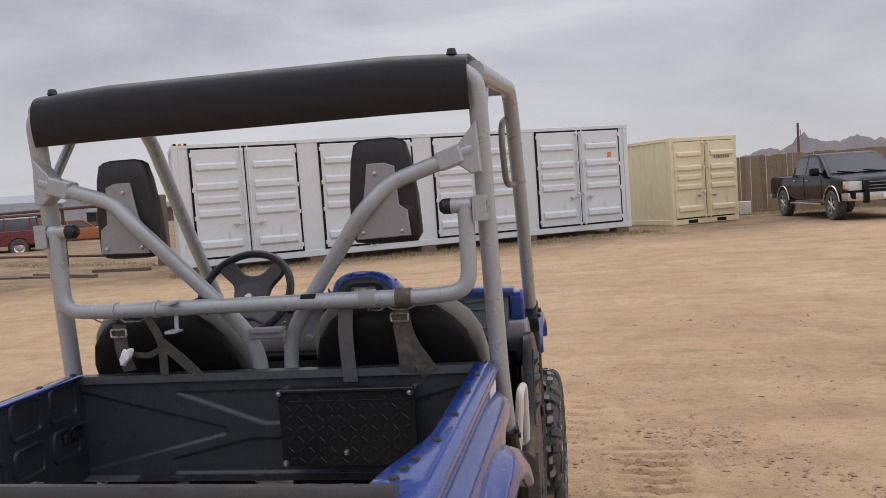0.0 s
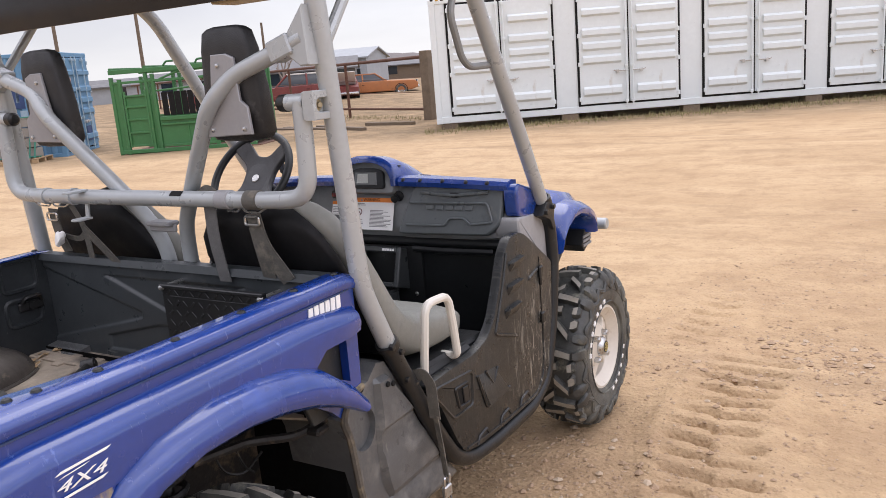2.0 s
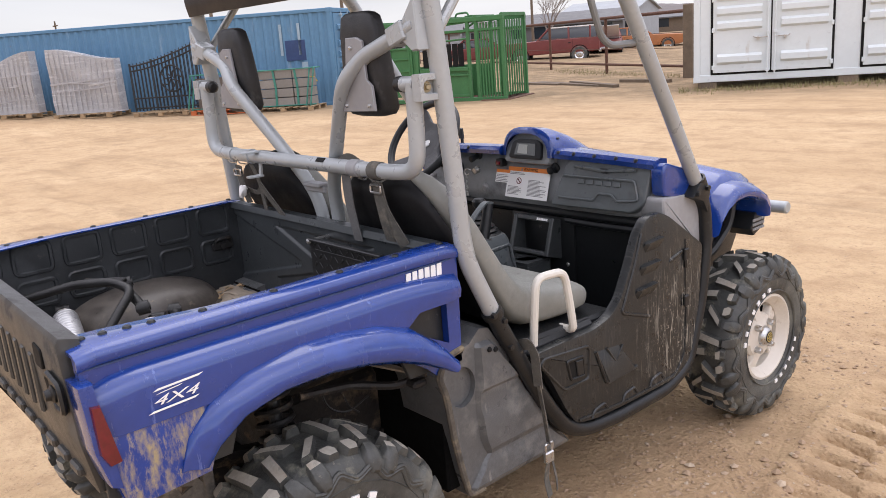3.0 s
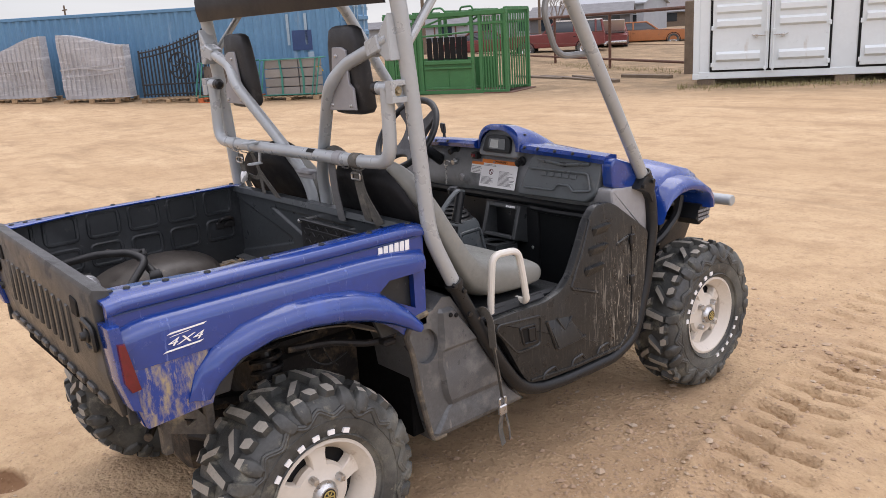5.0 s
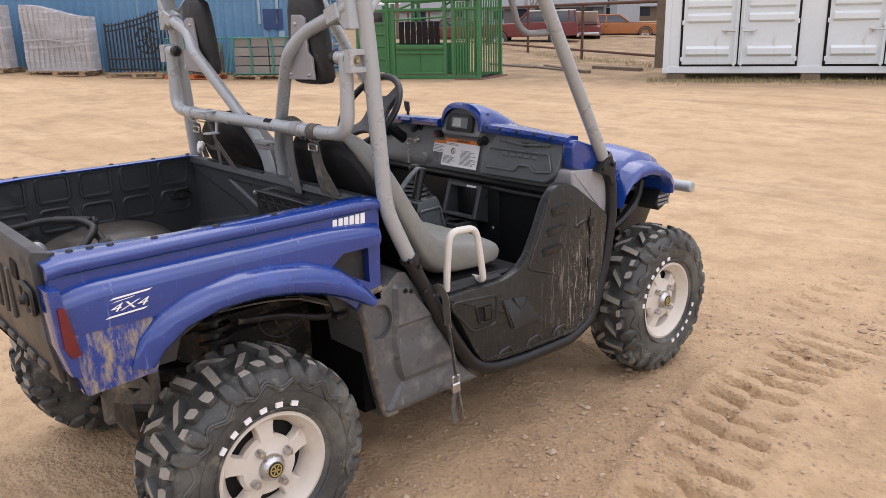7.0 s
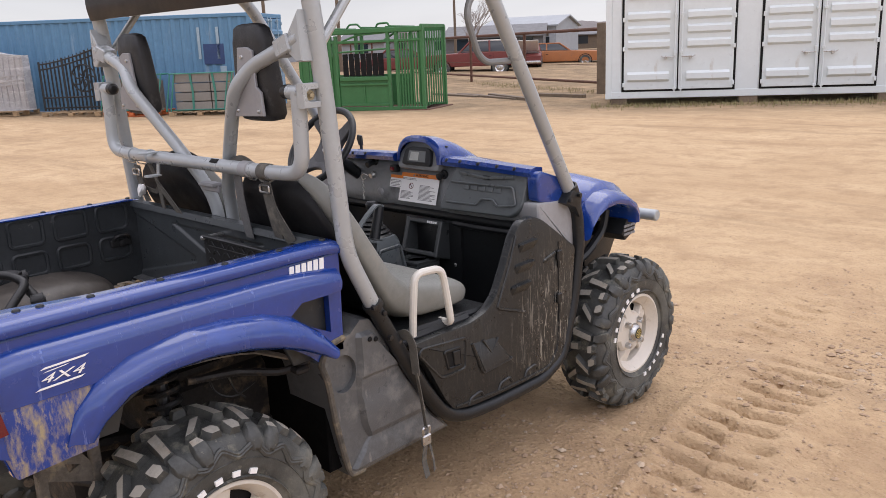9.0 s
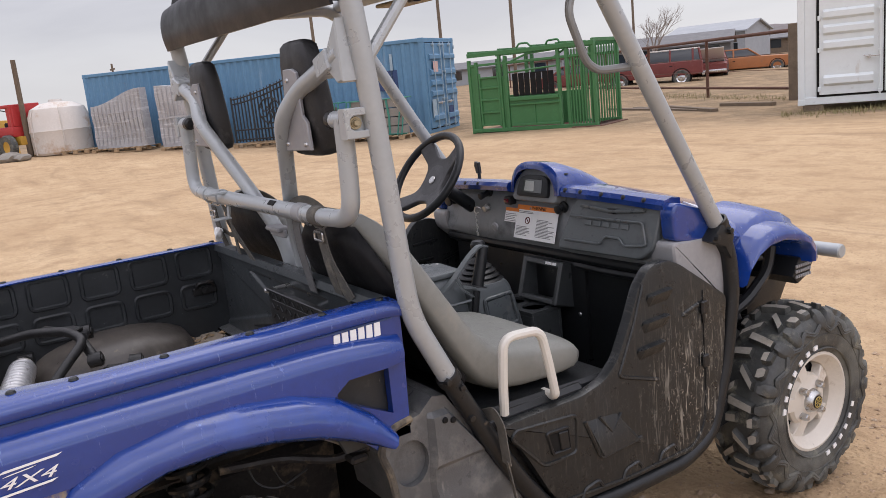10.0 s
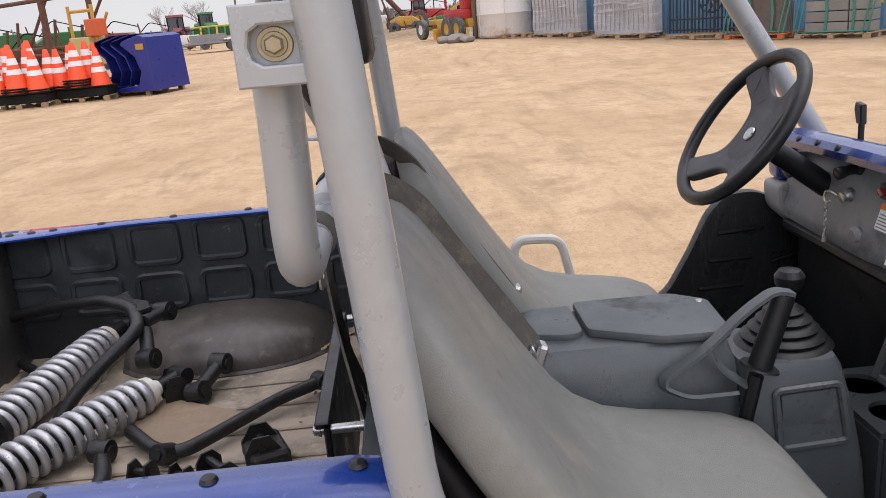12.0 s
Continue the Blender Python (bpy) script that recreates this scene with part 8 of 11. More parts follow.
for v in t.verts:
    v.co *= 1 + 0.6 * noise.noise(v.co * 70)
merge(b, t, Matrix.Translation((-0.385, 0.40, 1.045)) @ Matrix.Rotation(0.5, 4, "Y") @ Matrix.Diagonal((0.6, 0.5, 0.95, 1)))
o = part("paper_tissue", b, M_white)
tagged(o, "crumpled white tissue tucked behind the seat belt", "tissue")

# ---- loose parts lying in the cargo bed ----
def coilover(p0, p1, label, r=0.035):
    th = thing("shock_absorber", label, "shock absorber", group="shock absorbers in the bed")
    a, c = Vector(p0), Vector(p1)
    d = c - a
    L = d.length
    R = Matrix.Translation(a) @ d.to_track_quat("Z", "Y").to_matrix().to_4x4()
    b = NB()
    pts = []
    n = 15
    for k in range(n * 18 + 1):
        f = k / (n * 18)
        rr = r * (1.0 - 0.12 * f)
        pts.append((rr * math.cos(2 * math.pi * n * f), rr * math.sin(2 * math.pi * n * f), L * f))
    tb(b, pts, 0.0076, 0, 8, M=R)
    part("spring", b, M_spring, th, "silver coil spring", 80)
    b = NB()
    lt(b, [(0.0, -0.02), (0.02, -0.02), (0.021, L * 0.55), (0.012, L * 0.56), (0.014, L + 0.08), (0.0, L + 0.08)], R, 14)
    lt(b, [(0.0, -0.012), (r + 0.004, -0.012), (r + 0.006, 0.0), (0.0, 0.0)], R, 18)
    part("damper", b, M_armblack, th)
    b = NB()
    lt(b, [(0.0, L), (r * 0.9, L), (r * 0.85, L + 0.015), (0.016, L + 0.022), (0.016, L + 0.032), (0.0, L + 0.032)], R, 18)
    part("top_cap", b, M_whitepaint, th)
    b = NB()
    tb(b, [(-0.02, 0, L + 0.09), (0.02, 0, L + 0.09)], 0.018, 0, 14, M=R)
    part("eye", b, M_armblack, th)
    b = NB()
    tb(b, [(-0.02, 0, -0.035), (0.02, 0, -0.035)], 0.018, 0, 14, M=R)
    part("eye", b, M_armblack, th)
    return th


coilover((0.090, -0.225, 0.735), (-0.19, -0.042, 0.735), "shock absorber with silver coil spring lying in the bed")
coilover((-0.10, -0.285, 0.738), (-0.455, -0.205, 0.752), "second silver coil-spring shock absorber in the bed")


def arm(name, label, pts, r, bushes, extra=None):
    b = NB()
    tb(b, pts, r, 0.03, 16)
    for p, d in bushes:
        p, d = Vector(p), Vector(d).normalized()
        tb(b, [p - d * 0.017, p + d * 0.017], r * 1.45, 0, 18)
        tb(b, [p - d * 0.021, p + d * 0.021], r * 0.8, 0, 14)
    if extra:
        extra(b)
    return tagged(part(name, b, M_armblack), label, "control arm", "loose suspension parts")


arm("control_arm", "oily black bent control arm lying on the bed floor", [(-0.10, -0.045, 0.708), (-0.02, 0.02, 0.708), (0.0, 0.07, 0.708), (-0.05, 0.12, 0.710), (-0.10, 0.165, 0.712), (-0.16, 0.22, 0.714), (-0.20, 0.285, 0.718)], 0.0125, [((-0.205, 0.295, 0.719), (0.6, 0.5, 0.1)), ((0.005, 0.045, 0.712), (0.6, -0.3, 0.3))])
arm("control_arm", "short oily black link beside the wheel arch hump", [(-0.225, 0.05, 0.715), (-0.265, 0.062, 0.722), (-0.305, 0.074, 0.729)], 0.015, [((-0.314, 0.077, 0.731), (0.3, 0.8, 0)), ((-0.22, 0.05, 0.714), (0.3, 0.8, 0.2))])
arm("control_arm", "black bushed stubs on the bent sway bar", [(-0.30, -0.055, 0.825), (-0.265, -0.045, 0.80), (-0.245, -0.04, 0.785)], 0.014, [((-0.245, -0.04, 0.785), (0.3, 0.8, 0.1)), ((-0.375, -0.035, 0.835), (0.3, 0.8, 0.1))], lambda b: tb(b, [(-0.30, -0.055, 0.842), (-0.375, -0.035, 0.835)], 0.014, 0, 12))
arm("sway_bar", "bent black sway bar leaning on the bed wall", [(-0.52, -0.46, 0.80), (-0.49, -0.32, 0.83), (-0.41, -0.17, 0.86), (-0.34, -0.085, 0.86), (-0.27, -0.055, 0.84), (-0.235, -0.11, 0.80), (-0.20, -0.175, 0.745), (-0.18, -0.205, 0.705)], 0.0135, [])
b = NB()
pr(b, [(-0.41, -0.155), (-0.445, -0.125), (-0.39, -0.10), (-0.365, -0.06), (-0.33, -0.045), (-0.305, -0.07), (-0.36, -0.12)], 0.852, 0.866, "z", 0.003)
tagged(part("link_plate", b, M_armblack), "black steel link plate on the sway bar", "link plate", "loose suspension parts")
arm("steering_rod", "black rod end lying behind the springs", [(-0.47, -0.40, 0.712), (-0.40, -0.33, 0.712), (-0.36, -0.31, 0.715)], 0.011, [((-0.35, -0.305, 0.715), (0.6, 0.5, 0))])
b = NB()
pr(b, [(-0.12, -0.06), (-0.24, -0.02), (-0.14, 0.155), (-0.035, 0.07), (-0.04, 0.0)], 0.694, 0.703, "z", 0.002, 1, fil=0.008)
tagged(part("skid_plate", b, mk("dusty_tan_plate", (0.27, 0.2, 0.135), 0.85, var=0.2, bump=0.3)), "flat dusty tan plate under the arms", "plate", "loose suspension parts")


def bracket(label, x, y, rz, w=0.05, h=0.05, d=0.045):
    b = NB()
    for sx in (-1, 1):
        pr(b, [(-d / 2, 0), (d / 2, 0), (d / 2, h * 0.55), (d * 0.22, h), (-d * 0.22, h), (-d / 2, h * 0.55)], sx * w / 2 - 0.002, sx * w / 2 + 0.002, "x", 0)
    bx(b, -w / 2, w / 2, -d / 2, d / 2, 0, 0.004)
    tb(b, [(-w / 2 - 0.006, 0, h * 0.62), (w / 2 + 0.006, 0, h * 0.62)], 0.007, 0, 8)
    o = part("bracket", b, M_armblack)
    o.matrix_basis = pose(x, y, BEDZ + 0.006, 0, 0, rz)
    return tagged(o, label, "bracket", "loose suspension parts")


bracket("oily black clevis bracket by the spring's end", -0.245, 0.0, 25, 0.055, 0.06, 0.05)
bracket("black clevis bracket on the dusty floor", 0.075, 0.03, 70, 0.03, 0.05, 0.04)
bracket("small black clevis bracket near the bed side", 0.10, 0.10, 60, 0.03, 0.05, 0.03)
bracket("black hinge bracket near the plate", 0.06, 0.145, 40, 0.06, 0.035, 0.045)
bracket("black bracket with a hole, by the bed side", 0.03, 0.215, 15, 0.05, 0.06, 0.06)
arm("tie_rod", "black link rod lying across the floor ribs", [(-0.02, -0.07, 0.705), (0.06, -0.04, 0.705), (0.12, -0.045, 0.705)], 0.014, [((-0.03, -0.072, 0.71), (0.2, 0.8, 0))])
b = NB()
bx(b, -0.02, 0.07, 0.185, 0.25, 0.691, 0.725, 0.006, M=Matrix.Translation((0.02, 0.22, 0.7)) @ Matrix.Rotation(0.4, 4, "Z") @ Matrix.Translation((-0.02, -0.22, -0.7)))
tagged(part("steel_block", b, M_grimy), "grimy steel mounting block in the bed", "steel block", "loose suspension parts")
for k in range(26):
    b = NB()
    s_ = rnd.uniform(0.008, 0.02)
    x, y = rnd.uniform(-0.54, -0.40), rnd.uniform(0.26, 0.40)
    if k > 10:
        x, y = rnd.uniform(-0.3, 0.5), rnd.uniform(-0.4, 0.4)
        s_ *= 0.6
    pr(b, [(-s_, 0), (0, s_ * 0.5), (s_, 0.1 * s_), (s_ * 0.2, -s_ * 0.5)], 0, 0.0015, "z")
    o = part("leaf", b, M_leaf)
    o.matrix_basis = Matrix.Translation((x, y, BEDZ + 0.011)) @ Euler((rnd.uniform(-0.5, 0.5), rnd.uniform(-0.5, 0.5), rnd.uniform(0, 6))).to_matrix().to_4x4()
    tagged(o, "small curled dry leaf on the bed floor", "leaf", "dry leaves")


# ---- cattle chute ----
def cattle_chute():
    th = thing("cattle_chute", "green steel cattle squeeze chute with black rubber flaps", "cattle chute", pose(-15.05, 12.0, -0.075, 0, 0, 22.5) @ Matrix.Diagonal((1.125, 1.15, 1.15, 1)))
    D = 1.25

    def post(x, y, h, w=0.06, name="post", z0=0.0):
        b = NB()
        bx(b, x - w / 2, x + w / 2, y - w / 2, y + w / 2, z0, h, 0.005)
        part(name, b, M_green, th)

    for y in (0.0, D):
        for x, h in ((0.02, 1.60), (0.20, 1.55), (0.80, 1.70), (0.95, 1.62), (2.22, 1.78), (2.42, 1.78), (3.02, 1.78)):
            post(x, y, h, 0.07)
        for z, w in ((1.70, 0.09), (1.48, 0.05), (0.06, 0.08)):
            b = NB()
            bx(b, 0.0, 3.06, y - w / 2 - 0.002, y + w / 2, z - w / 2, z + w / 2, 0.006)
            part("rail", b, M_green, th)
    for x in (0.02, 0.8, 1.6, 2.3, 3.02):
        b = NB()
        bx(b, x - 0.03, x + 0.03, 0.0, D, 1.72, 1.79, 0.005)
        part("cross_beam", b, M_green, th)
    # ribbed side door
    b = NB()
    bx(b, 0.28, 0.76, -0.015, 0.0, 0.18, 1.22, 0.004)
    for z in (0.18, 0.45, 0.72, 0.98, 1.2):
        bx(b, 0.28, 0.76, -0.045, -0.012, z - 0.02, z + 0.02, 0.005)
    for x in (0.28, 0.76):
        bx(b, x - 0.02, x + 0.02, -0.05, 0.0, 0.15, 1.3, 0.005)
    part("side_door", b, M_green, th, "green ribbed steel door")
    b = NB()
    bx(b, 0.05, 0.2, -0.012, 0.004, 0.05, 1.5, 0.003)
    bx(b, 0.82, 1.0, 0.0, 0.012, 0.1, 1.2, 0.003)
    part("side_sheet", b, M_green, th)
    b = NB()
    bx(b, 1.0, 2.2, -0.01, 0.006, 0.14, 0.74, 0.004)
    bx(b, 1.02, 2.2, -0.06, 0.0, 0.66, 0.74, 0.008)
    bx(b, 1.02, 2.2, -0.05, 0.0, 0.56, 0.60, 0.006)
    bx(b, 1.02, 2.2, -0.05, 0.0, 0.12, 0.17, 0.006)
    bx(b, 1.59, 1.62, -0.03, 0.0, 0.16, 0.58, 0.003)
    part("kick_panel", b, M_green, th, "green lower side panel")
    for k in range(7):
        b = NB()
        x = 1.08 + k * 0.145
        pr(b, [(x, 0.76), (x + 0.132, 0.755), (x + 0.13, 1.235), (x + 0.002, 1.23)], 0.02 + 0.012 * (k % 2), 0.034 + 0.012 * (k % 2), "y", 0.003)
        part("rubber_flap", b, M_seam, th, "black rubber flap")
    b = NB()
    tb(b, [(1.0, 0.02, 1.27), (2.25, 0.02, 1.32)], 0.02, 0, 8)
    part("flap_bar", b, M_green, th)
    for k in range(9):
        x = 2.46 + k * 0.066
        b = NB()
        tb(b, [(x, 0.0, 0.1), (x, 0.0, 1.62)], 0.021, 0, 8)
        part("head_gate_bar", b, M_green, th)
    for k in range(8):
        b = NB()
        y = 0.12 + k * 0.14
        tb(b, [(3.03, y, 0.1), (3.03, y, 1.66)], 0.02, 0, 8)
        part("end_bar", b, M_green, th)
    for p in ([(1.1, 0.0, 1.50), (1.5, 0.0, 1.62), (2.3, 0.0, 1.66)], [(2.0, 0.1, 1.45), (2.5, 0.1, 1.72)], [(0.9, 0.6, 1.75), (1.0, 0.6, 1.86), (1.2, 0.6, 1.86), (1.3, 0.6, 1.76)], [(1.7, 0.5, 1.76), (1.75, 0.5, 1.85), (2.0, 0.5, 1.86), (2.05, 0.5, 1.76)]):
        b = NB()
        tb(b, p, 0.022, 0.04, 8)
        part("linkage", b, M_green, th)
    b = NB()
    bx(b, 0.0, 3.05, 0.05, D - 0.05, 0.01, 0.05, 0.005)
    bx(b, 2.5, 3.2, -0.15, D, 0.0, 0.05, 0.008)
    part("floor_plate", b, M_rust, th)
    b = NB()
    bx(b, 0.3, 2.2, D - 0.03, D - 0.01, 0.1, 0.75, 0.004)
    part("far_side_sheet", b, M_green, th)
    return th


cattle_chute()

# ---- pipe fence and old cars in the yard behind it ----
fence_dir = Vector((-4.5, 2.2, 0)).normalized()
f0 = Vector((-10.9, 19.6, -0.08))
pf = thing("pipe_fence", "rusty brown pipe fence with a heavy timber end post", "fence")
b = NB()
bx(b, f0.x - 0.14, f0.x + 0.14, f0.y - 0.14, f0.y + 0.14, f0.z - 0.1, 1.90, 0.02)
part("timber_post", b, M_wood, pf, "weathered square timber post")
for k in range(0, 8):
    p = f0 + fence_dir * (0.25 + k * 4.9)
    b = NB()
    tb(b, [(p.x, p.y, -0.25), (p.x, p.y, 1.74)], 0.05, 0, 10)
    part("post", b, M_rust, pf)
for z, r in ((1.73, 0.05), (0.22, 0.04), (1.15, 0.009), (0.72, 0.009)):
    b = NB()
    p, q = f0 + fence_dir * 0.2, f0 + fence_dir * 36
    tb(b, [(p.x, p.y, z), (q.x, q.y, z)], r, 0, 8)
    part("rail", b, M_rust, pf)
for i, (x, y, rz, L, w) in enumerate(((-13.6, 17.6, 158, 3.8, 0.22), (-12.4, 17.2, 152, 3.0, 0.18), (-15.2, 18.0, 164, 2.6, 0.24), (-11.4, 18.2, 172, 1.8, 0.16))):
    b = NB()
    bx(b, -L / 2, L / 2, -w / 2, w / 2, 0, 0.07 + 0.03 * (i % 2), 0.01)
    o = part("timber_plank", b, M_wood)
    o.matrix_basis = pose(x, y, gz(x, y) - 0.01, 0, 0, rz)
    tagged(o, "weathered grey plank lying on the dirt by the fence", "plank", "loose planks")


def old_car(name, label, M, L, W, H, paint, profile, cabin, wheels, roof_paint=None, wr=0.34, trim=True, bedcut=None):
    """profile: lower body outline in (y along, z); cabin: the glasshouse outline; both drawn from the tail (0) to the nose (L)."""
    th = thing(name, label, "car", M, "parked cars")
    b = NB()
    pr(b, profile, -W / 2, W / 2, "x", 0.06, 3)
    part("body", b, paint, th)
    b = NB()
    t = bmesh.new()
    pr(t, cabin, -W / 2 + 0.06, W / 2 - 0.06, "x", 0.03, 2)
    zlo, zhi = min(p[1] for p in cabin), max(p[1] for p in cabin)
    for v in t.verts:
        v.co.x *= 1 - 0.17 * max(0, (v.co.z - zlo)) / (zhi - zlo)
    merge(b, t)
    part("cabin_glass", b, M_glass, th, "dark glass")
    ctop = sorted(cabin, key=lambda p: -p[1])[:2]
    y0, y1 = sorted(p[0] for p in ctop)
    b = NB()
    bx(b, -W / 2 * 0.80, W / 2 * 0.80, y0 - 0.04, y1 + 0.04, zhi - 0.03, zhi + 0.035, 0.025, segs=2)
    part("roof", b, roof_paint or paint, th)
    for sx in (-1, 1):
        ys = sorted(p[0] for p in cabin)
        ya, yz = y0 + (y1 - y0) * 0.12, y0 + (y1 - y0) * 0.58
        for yb, yt in ((ys[0], y0), (ys[-1], y1), (ya, ya), (yz, yz)):
            b = NB()
            tb(b, [(sx * (W / 2 - 0.05), yb, zlo), (sx * (W / 2 - 0.05) * 0.845, yt, zhi)], 0.045, 0, 6)
            part("pillar", b, paint, th)
        b = NB()
        tb(b, [(sx * (W / 2 - 0.05), ys[0], zlo), (sx * (W / 2 - 0.05), ys[-1], zlo)], 0.05, 0, 6)
        part("belt_trim", b, paint, th)
    for y in wheels:
        for sx in (-1, 1):
            w = sub("wheel", th)
            w.matrix_basis = Matrix.Translation((sx * (W / 2 - 0.10), y, wr)) @ Matrix.Rotation(sx * math.pi / 2, 4, "Y")
            b = NB()
            lt(b, [(wr * 0.6, -0.11), (wr * 0.9, -0.12), (wr, -0.09), (wr, 0.09), (wr * 0.9, 0.12), (wr * 0.6, 0.11)], seg=28, closed=True)
            part("tyre", b, M_rubber, w)
            b = NB()
            lt(b, [(0, 0.08), (wr * 0.2, 0.09), (wr * 0.45, 0.06), (wr * 0.6, 0.10), (wr * 0.62, 0.08), (wr * 0.62, -0.1), (0, -0.1)], seg=24)
            part("rim", b, M_chrome, w)
            b = NB()
            lt(b, [(wr * 1.13, -0.05), (wr * 1.16, 0.108), (wr * 1.05, 0.108), (wr * 1.02, -0.05)], seg=28, closed=True)
            part("wheel_arch", b, M_seam, w)
    if trim:
        for y, d in ((L + 0.02, 1), (-0.02, -1)):
            b = NB()
            bx(b, -W / 2 + 0.02, W / 2 - 0.02, y - 0.06, y + 0.06, 0.42, 0.56, 0.03, segs=2)
            part("bumper", b, M_chrome, th)
        for sx in (-1, 1):
            b = NB()
            bx(b, sx * (W / 2 - 0.32), sx * (W / 2 - 0.08), L - 0.03, L + 0.02, 0.66, 0.84, 0.03, segs=2)
            part("headlight", b, M_lamp, th)
        b = NB()
        bx(b, -W / 2 + 0.36, W / 2 - 0.36, L - 0.02, L + 0.012, 0.62, 0.86, 0.015)
        part("grille", b, M_seam, th)
    for sx in (-1, 1):
        b = NB()
        yy = (y0 + y1) / 2
        bx(b, sx * (W / 2 - 0.004), sx * (W / 2 + 0.004), yy - 0.004, yy + 0.004, 0.45, zlo, 0)
        bx(b, sx * (W / 2 - 0.004), sx * (W / 2 + 0.018), yy + 0.08, yy + 0.22, zlo - 0.16, zlo - 0.13, 0.004)
        part("door_gap", b, M_seam, th)
    return th


suv = [(0.0, 0.55), (0.0, 1.06), (0.06, 1.10), (3.0, 1.10), (4.45, 1.06), (4.72, 0.98), (4.75, 0.55), (4.3, 0.46), (0.3, 0.48)]
suvcab = [(0.06, 1.08), (0.16, 1.62), (2.35, 1.66), (2.95, 1.08)]
old_car("wagon_truck", "faded maroon old two-door wagon with a cream roof", pose(-23.4, 31.5, -0.09, 0, 0, 128), 4.75, 1.95, 1.75, M_maroon, suv, suvcab, (0.95, 3.75), M_carwhite, 0.38)
sed = [(0.0, 0.5), (0.0, 0.80), (0.5, 0.90), (1.4, 0.92), (3.3, 0.92), (4.7, 0.86), (4.85, 0.72), (4.85, 0.45), (4.5, 0.32), (0.4, 0.34)]
sedcab = [(0.9, 0.9), (1.5, 1.36), (2.7, 1.38), (3.4, 0.92)]
wc = old_car("sedan", "dark red old sedan with its white lid propped open", pose(-24.6, 33.3, -0.09, 0, 0, 36), 4.85, 1.85, 1.4, M_maroon, sed, sedcab, (0.95, 3.95))
b = NB()
bx(b, -0.8, 0.8, -0.02, 0.02, 0.0, 1.15, 0.015, M=Matrix.Translation((0, 1.0, 0.92)) @ Matrix.Rotation(0.95, 4, "X"))
part("lid", b, M_carwhite, wc, "chalky white propped lid")
wag = [(0.0, 0.45), (0.0, 0.88), (0.3, 0.92), (3.6, 0.92), (5.0, 0.86), (5.2, 0.72), (5.2, 0.45), (4.8, 0.32), (0.4, 0.34)]
wagcab = [(0.5, 0.9), (1.0, 1.33), (2.75, 1.36), (3.4, 0.92)]
old_car("station_wagon", "faded orange old station wagon in the weeds", pose(-28.7, 37.5, -0.09, 0, 0, -54), 5.2, 1.9, 1.45, M_wagon, wag, wagcab, (1.05, 4.2))
old_car("sedan", "dusty grey old sedan far behind the fence", pose(-24.5, 47.0, -0.09, 0, 0, -62), 4.85, 1.85, 1.4, M_steelgrey, sed, sedcab, (0.95, 3.95))
old_car("sedan", "pale old sedan far behind the fence", pose(-36.0, 40.5, -0.09, 0, 0, -50), 4.85, 1.85, 1.4, M_carwhite, sed, sedcab, (0.95, 3.95))
old_car("sedan", "dark red wreck behind the cattle chute", pose(-33.0, 29.5, -0.09, 0, 0, -48), 4.85, 1.85, 1.4, M_maroon, sed, sedcab, (0.95, 3.95))
